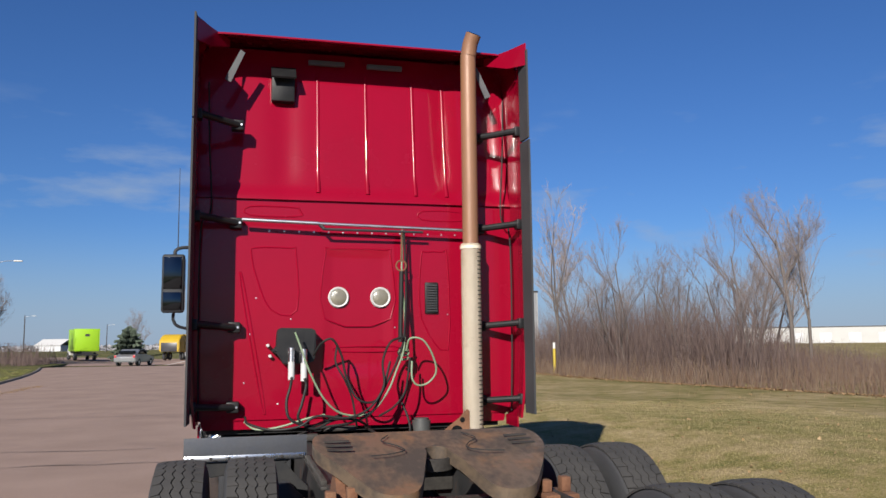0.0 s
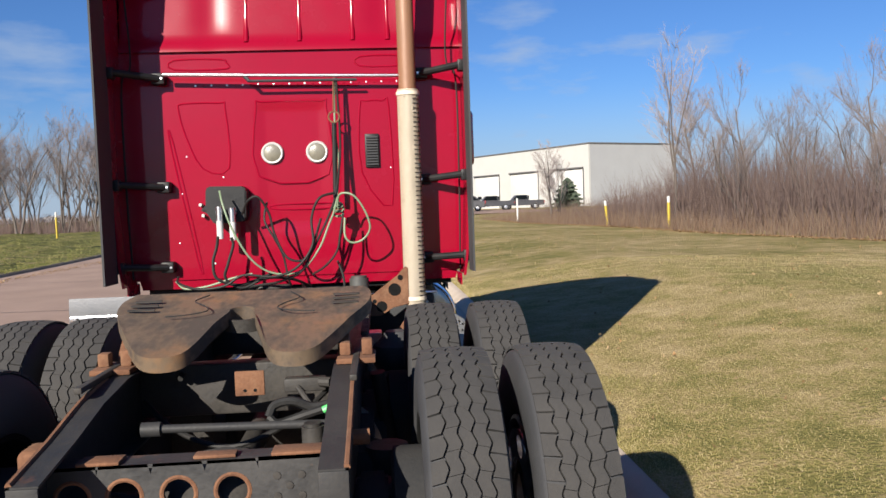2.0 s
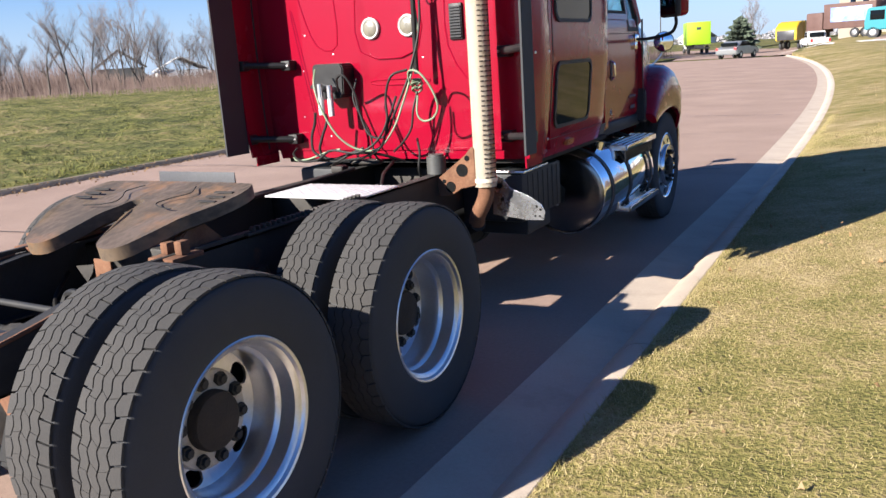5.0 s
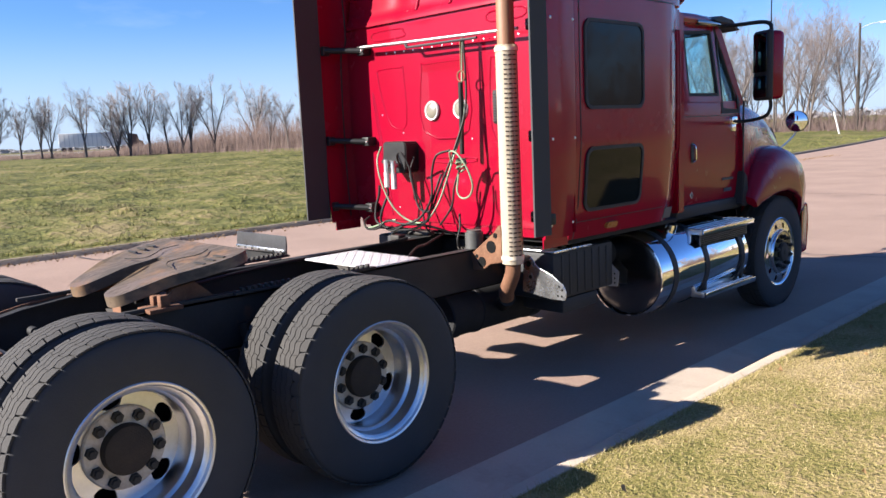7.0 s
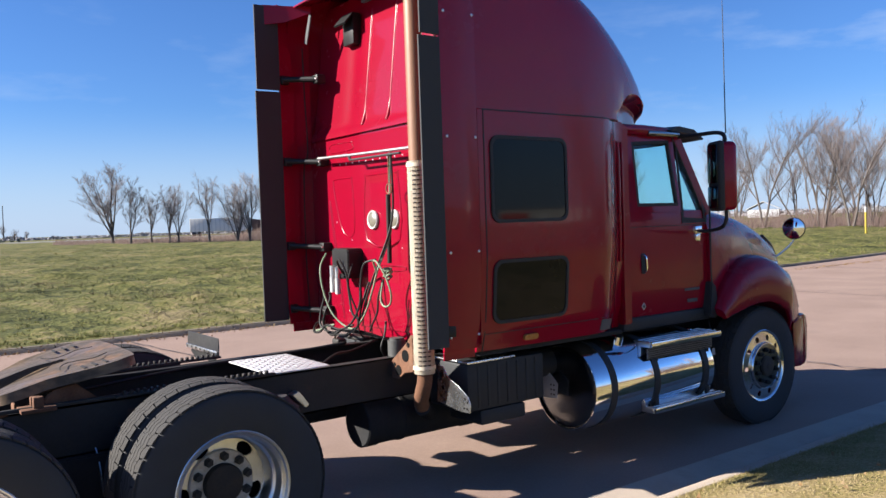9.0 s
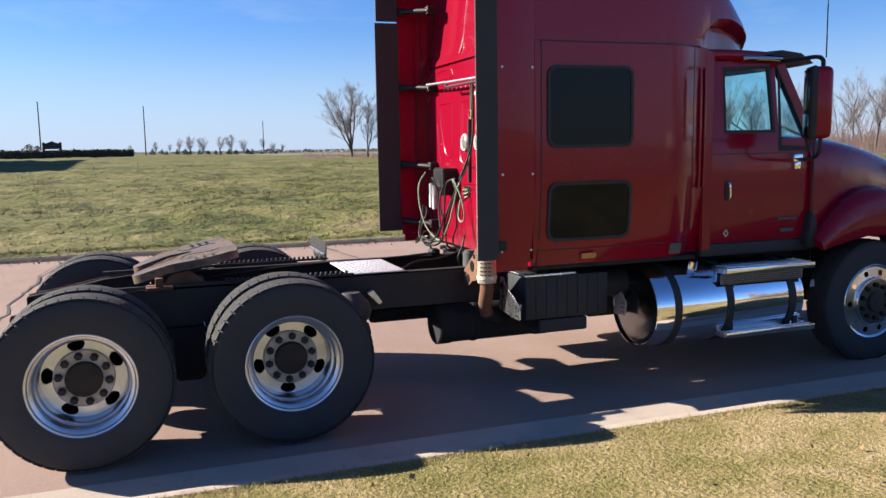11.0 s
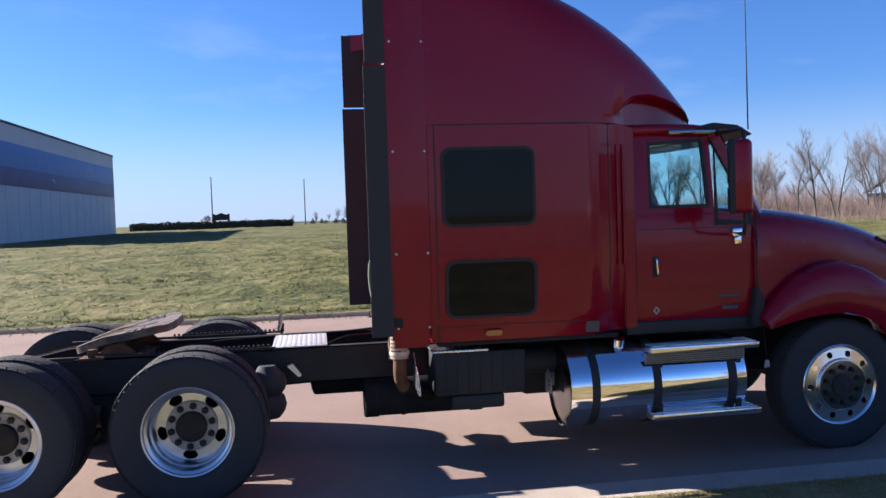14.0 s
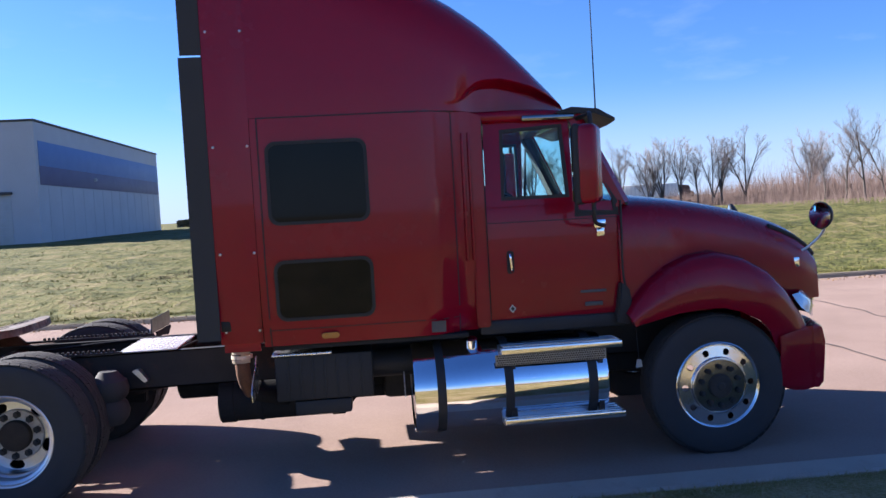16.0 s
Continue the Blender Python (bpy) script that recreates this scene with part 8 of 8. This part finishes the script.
prism(bm, [(LEN - 3.3, 0.6), (LEN - 0.1, 0.6), (LEN, 1.7), (LEN - 0.9, 2.1), (LEN - 1.2, 3.4), (LEN - 3.3, 3.7)], "y", -1.15, 1.15, 0.05)
part("tractor_cab", bm, BROWN, lorry)
bm = bmesh.new()
revolve(bm, [(0, -0.15), (0.35, -0.15), (0.5, -0.12), (0.5, 0.12), (0.35, 0.15), (0, 0.15)], 16, "y")
LW_ME = finish("wheel", bm, TYRE)
for x in (0.9, 2.1, LEN - 4.4, LEN - 5.6, LEN - 0.9):
    for y in (-1.05, 1.05):
        o = new("wheel", LW_ME)
        o.parent = lorry
        o.location = (x, y, 0.5)
for x, y, w, tn in ((-128, 216, 16, -60), (-72, 330, 11, -30), (-112, 116, 15, -40), (-120, 110, 7, -40)):
    x, y = north(x, y)
    root = thing("farm_shed", "low shed with a pale gabled roof" if w > 10 else "dark weathered barn with a steep gabled roof", "building", at=(x, y, 0.2), turn=tn, group="far sheds")
    bm = bmesh.new()
    box(bm, 0, w, -8, 0, -0.5, 2.2)
    part("wall", bm, TAUPE if w > 10 else DULL, root)
    bm = bmesh.new()
    prism(bm, [(0.5, 2.15), (-4, 4.3), (-8.5, 2.15), (-8.5, 2.3), (-4, 4.5), (0.5, 2.3)], "x", -0.3, w + 0.3)
    part("roof", bm, WHITE if w > 10 else DULL, root)
    if w < 10:
        root.scale = (1.0, 1.0, 1.45)

# parking lot beyond the bend
bm = bmesh.new()
g = [[bm.verts.new((*north(x, y), ground_z(*north(x, y)) + 0.03)) for x in (-40, -30, -22, -16, -10, -4, 2, 8, 14, 20)] for y in (78, 82, 86, 92, 98, 106, 116)]
for a, b in zip(g[:-1], g[1:]):
    for i in range(9):
        bm.faces.new((a[i], a[i + 1], b[i + 1], b[i]))
solo("parking_lot", bm, ASPHALT, "open asphalt yard beyond the road", "parking lot", kind="structure")
bm = bmesh.new()
g = [[bm.verts.new((*north(x, y), ground_z(*north(x, y)) + 0.06)) for x in (-6, -2, 2, 6, 10)] for y in (74.5, 76, 78.5)]
for a, b in zip(g[:-1], g[1:]):
    for i in range(4):
        bm.faces.new((a[i], a[i + 1], b[i + 1], b[i]))
solo("driveway", bm, mat("bright_concrete", (0.62, 0.58, 0.52), (0.54, 0.5, 0.45), rough=0.9, scale=1.5, fine=20), "bright concrete driveway apron", "driveway", kind="structure")

# ---------------------------------------------------------------- vehicles in the yard
LIME = mat("lime_paint", (0.266, 0.474, 0.0126), (0.24, 0.43, 0.0126), rough=0.4, scale=1, fine=10)
TEAL = mat("teal_paint", (0.0126, 0.19, 0.227), (0.0126, 0.164, 0.202), rough=0.4, scale=1.5, fine=12, dirt=(0.126, 0.177, 0.177), dirt_at=(0.6, 0.9))
SILVER = mat("silver_paint", (0.329, 0.335, 0.348), (0.29, 0.297, 0.31), rough=0.3, metal=0.6, scale=1)
DARKCAR = mat("dark_paint", (0.03, 0.03, 0.035), (0.05, 0.05, 0.055), rough=0.35, scale=1)
PICTURE = mat("blue_poster", (0.12, 0.2, 0.42), (0.3, 0.34, 0.45), rough=0.5, scale=0.8, fine=4, amount=0.9)


def small_wheel(root, x, y, r, w):
    bm = bmesh.new()
    revolve(bm, [(r * 0.55, -w / 2), (r * 0.9, -w / 2), (r, -w * 0.3), (r, w * 0.3), (r * 0.9, w / 2), (r * 0.55, w / 2)], 24, "y", at=(x, y, r), closed=True)
    t = part("wheel", bm, TYRE, root)
    bm = bmesh.new()
    revolve(bm, [(0, -w * 0.42), (r * 0.3, -w * 0.46), (r * 0.56, -w * 0.38), (r * 0.56, w * 0.38), (r * 0.3, w * 0.46), (0, w * 0.42)], 20, "y", at=(x, y, r))
    part("rim", bm, ALU_DULL, t)


def box_truck(at, turn, body, label, l=4.6, h=2.35):
    """Front towards local +x."""
    root = thing("box_truck", label, "truck", at=(*north(at[0], at[1]), at[2]), turn=turn, group="yard vehicles")
    bm = bmesh.new()
    box(bm, -l, 0, -1.2, 1.2, 0.95, 0.95 + h, 0.04)
    bd = part("cargo_box", bm, body, root)
    bm = bmesh.new()
    box(bm, -l - 0.02, -l, -1.05, 1.05, 1.05, 0.85 + h, 0.005)
    part("rear_door", bm, body, bd)
    bm = bmesh.new()
    box(bm, -l - 0.03, -l - 0.015, -0.2, 0.25, 2.5, 2.75)
    part("emblem", bm, DARKCAR, bd)
    bm = bmesh.new()
    prism(bm, [(0.05, 0.5), (2.0, 0.5), (2.05, 1.25), (1.35, 1.45), (0.9, 2.15), (0.05, 2.2)], "y", -1.0, 1.0, 0.06)
    cb = part("cab", bm, WHITE, root)
    bm = bmesh.new()
    prism(bm, [(0.35, 1.45), (1.2, 1.45), (0.85, 2.0), (0.35, 2.02)], "y", -1.01, 1.01)
    part("side_glass", bm, DARK_GLASS, cb)
    bm = bmesh.new()
    box(bm, -l - 0.1, 1.2, -0.5, 0.5, 0.5, 0.9, 0.02)
    box(bm, -l - 0.15, -l, -1.1, 1.1, 0.5, 0.65, 0.02)
    part("chassis", bm, FRAME, root)
    for x in (1.3, -l + 1.3):
        for y in (-0.95, 0.95):
            small_wheel(root, x, y, 0.42, 0.3)
    return root


def pickup(at, turn, paint, label, bed=True):
    root = thing("pickup_truck" if bed else "car", label, "pickup truck" if bed else "car", at=(*north(at[0], at[1]), at[2]), turn=turn, group="yard vehicles")
    if bed:
        low = [(-2.9, 0.5), (2.7, 0.5), (2.75, 1.05), (1.5, 1.18), (-2.9, 1.15)]
        top = [(1.35, 1.16), (0.75, 1.82), (-0.75, 1.84), (-0.95, 1.14)]
    else:
        low = [(-2.2, 0.35), (2.2, 0.35), (2.25, 0.75), (1.2, 0.92), (-1.9, 0.95), (-2.25, 0.8)]
        top = [(1.0, 0.9), (0.35, 1.42), (-0.95, 1.45), (-1.75, 0.93)]
    bm = bmesh.new()
    prism(bm, low, "y", -0.95, 0.95, 0.07)
    bd = part("body", bm, paint, root)
    bm = bmesh.new()
    prism(bm, top, "y", -0.82, 0.82, 0.06)
    cb = part("cabin", bm, paint, root)
    bm = bmesh.new()
    c = (sum(p[0] for p in top) / 4, sum(p[1] for p in top) / 4)
    prism(bm, [(c[0] + (p[0] - c[0]) * 0.82, c[1] + 0.03 + (p[1] - c[1]) * 0.72) for p in top], "y", -0.835, 0.835)
    part("side_glass", bm, DARK_GLASS, cb)
    bm = bmesh.new()
    xr = top[3][0] - 0.02
    box(bm, xr - 0.02, xr + 0.35, -0.66, 0.66, top[3][1] + 0.14, top[2][1] - 0.12, 0.01)
    part("rear_glass", bm, DARK_GLASS, cb)
    for y in (-0.8, 0.8):
        bm = bmesh.new()
        box(bm, low[0][0] - 0.03, low[0][0] + 0.02, y - 0.1, y + 0.1, low[0][1] + 0.3, low[0][1] + 0.6, 0.01)
        part("tail_lamp", bm, mat("tail_lamp_red", (0.4, 0.02, 0.02), rough=0.3), bd)
    r = 0.40 if bed else 0.33
    for x in ((1.75, -1.75) if bed else (1.35, -1.35)):
        for y in (-0.84, 0.84):
            small_wheel(root, x, y, r, 0.25)
    return root


def gz(x, y):
    return ground_z(x, y) + 0.03


box_truck((-16.6, 96.5, gz(-16.6, 96.5)), 108, LIME, "lime green box truck parked in the yard")
pickup((-8.7, 76.5, gz(-8.7, 76.5)), 75, SILVER, "silver car parked in the yard", bed=False)
pickup((-3.9, 92.0, gz(-3.9, 92)), 105, WHITE, "white pickup truck with tail facing the road")
pickup((11.5, 96.0, gz(11.5, 96)), 170, DARKCAR, "dark parked car before the white warehouse", bed=False).scale = (1.05, 1.0, 1.3)
pickup((8.8, 99.0, gz(8.8, 99)), 172, SILVER, "grey car parked beside a pickup", bed=False)
for i, x in enumerate((15.5, 19.5)):
    pickup((x, 103.0 + i, gz(x, 103)), 178, DARKCAR, "dark parked pickup truck")

# yellow refuse truck
YT = mat("yellow_truck_paint", (0.442, 0.285, 0.0126), (0.392, 0.253, 0.0126), rough=0.45, scale=1.2, fine=10)
root = thing("refuse_truck", "yellow refuse truck with an open hopper", "truck", at=(*north(-6.6, 106), gz(-6.6, 106)), turn=70, group="yard vehicles")
bm = bmesh.new()
prism(bm, [(-3.6, 1.0), (2.6, 1.0), (2.6, 3.1), (-2.2, 3.1), (-3.0, 2.9), (-3.6, 2.4)], "y", -1.25, 1.25, 0.08)
bd = part("body", bm, YT, root)
bm = bmesh.new()
box(bm, -3.66, -3.4, -1.0, 1.0, 1.05, 2.1, 0.02)
part("hopper", bm, DARKCAR, bd)
for x in (-1.8, -0.6, 0.6, 1.8):
    bm = bmesh.new()
    box(bm, x - 0.06, x + 0.06, -1.3, 1.3, 1.0, 3.05)
    part("body_rib", bm, YT, bd)
bm = bmesh.new()
box(bm, 2.7, 4.4, -1.2, 1.2, 0.7, 2.7, 0.1)
part("cab", bm, YT, root)
for x in (3.5, -1.0, -2.3):
    for y in (-1.05, 1.05):
        small_wheel(root, x, y, 0.5, 0.3)

# brown dump truck with a picture on its side
root = thing("refuse_truck", "brown refuse truck with a blue poster on its side", "truck", at=(*north(-1.0, 101), gz(-1.0, 101)), turn=155, group="yard vehicles")
bm = bmesh.new()
box(bm, -3.0, 2.6, -1.25, 1.25, 1.0, 3.6, 0.08)
bd = part("body", bm, BROWN, root)
bm = bmesh.new()
box(bm, -2.6, 1.8, 1.255, 1.29, 1.7, 3.2, 0.01)
part("poster", bm, PICTURE, bd)
bm = bmesh.new()
box(bm, 2.7, 4.6, -1.2, 1.2, 0.7, 2.8, 0.12)
part("cab", bm, BROWN, root)
for x in (3.6, -0.8, -2.0):
    for y in (-1.05, 1.05):
        small_wheel(root, x, y, 0.5, 0.3)

# concrete mixer, front towards the west
root = thing("mixer_truck", "teal concrete mixer truck with a tilted drum", "truck", at=(*north(5.4, 88.5), gz(5.4, 88.5)), turn=176, group="yard vehicles")
bm = bmesh.new()
box(bm, -4.4, 4.2, -0.5, 0.5, 0.85, 1.2, 0.03)
part("chassis", bm, TEAL, root)
bm = bmesh.new()
prism(bm, [(2.3, 0.75), (4.7, 0.75), (4.75, 1.5), (4.5, 2.75), (2.3, 2.85)], "y", -1.2, 1.2, 0.08)
cb = part("cab", bm, TEAL, root)
bm = bmesh.new()
box(bm, 3.1, 4.3, -1.215, 1.215, 1.65, 2.5, 0.02)
part("side_glass", bm, DARK_GLASS, cb)
bm = bmesh.new()
box(bm, 1.55, 2.25, -1.1, 1.1, 1.2, 2.9, 0.04)
part("water_tank", bm, ALU_DULL, root)
bm = bmesh.new()
m = Matrix.Translation((-1.0, 0, 2.62)) @ Matrix.Rotation(radians(-14), 4, "Y").inverted()
revolve(bm, [(0.3, 2.35), (0.85, 2.25), (1.28, 1.5), (1.46, 0.6), (1.46, -0.2), (1.12, -1.5), (0.72, -2.5), (0.66, -2.65)], 36, "x", m=m @ pose(0, 0, 0))
drum = part("drum", bm, mat("blue_drum_paint", (0.05, 0.23, 0.29), (0.045, 0.19, 0.25), rough=0.45, scale=1.2, fine=10, dirt=(0.3, 0.36, 0.38), dirt_at=(0.6, 0.85)), root)
bm = bmesh.new()
revolve(bm, [(1.465, -0.15), (1.48, -0.1), (1.48, 0.4), (1.465, 0.5)], 36, "x", m=m)
part("drum_band", bm, TEAL, drum)
bm = bmesh.new()
rod(bm, (-4.2, -0.4, 1.1), (-3.7, -0.3, 3.5), 0.08, 8)
rod(bm, (-4.2, 0.4, 1.1), (-3.7, 0.3, 3.5), 0.08, 8)
prism(bm, [(-4.6, 3.6), (-3.4, 3.9), (-3.5, 3.4), (-4.3, 3.1)], "y", -0.5, 0.5, 0.04)
part("hopper_frame", bm, TEAL, root)
bm = bmesh.new()
prism(bm, [(-4.2, 3.0), (-4.0, 3.1), (-5.0, 1.2), (-5.2, 1.2)], "y", -0.3, 0.3, 0.03)
part("chute", bm, TEAL, root)
bm = bmesh.new()
rod(bm, (-2.6, 1.2, 1.1), (-4.1, 1.1, 3.2), 0.05, 6)
part("ladder", bm, WHITE, root)
for x in (4.0, 0.9, -0.4, -1.7, -3.0):
    for y in (-1.05, 1.05):
        small_wheel(root, x, y, 0.53, 0.3)
for x0, x1 in ((-3.6, -3.4), (1.2, 2.3)):
    bm = bmesh.new()
    box(bm, x0, x1, -1.2, 1.2, 0.9, 1.3, 0.03)
    part("mudguard", bm, TEAL, root)
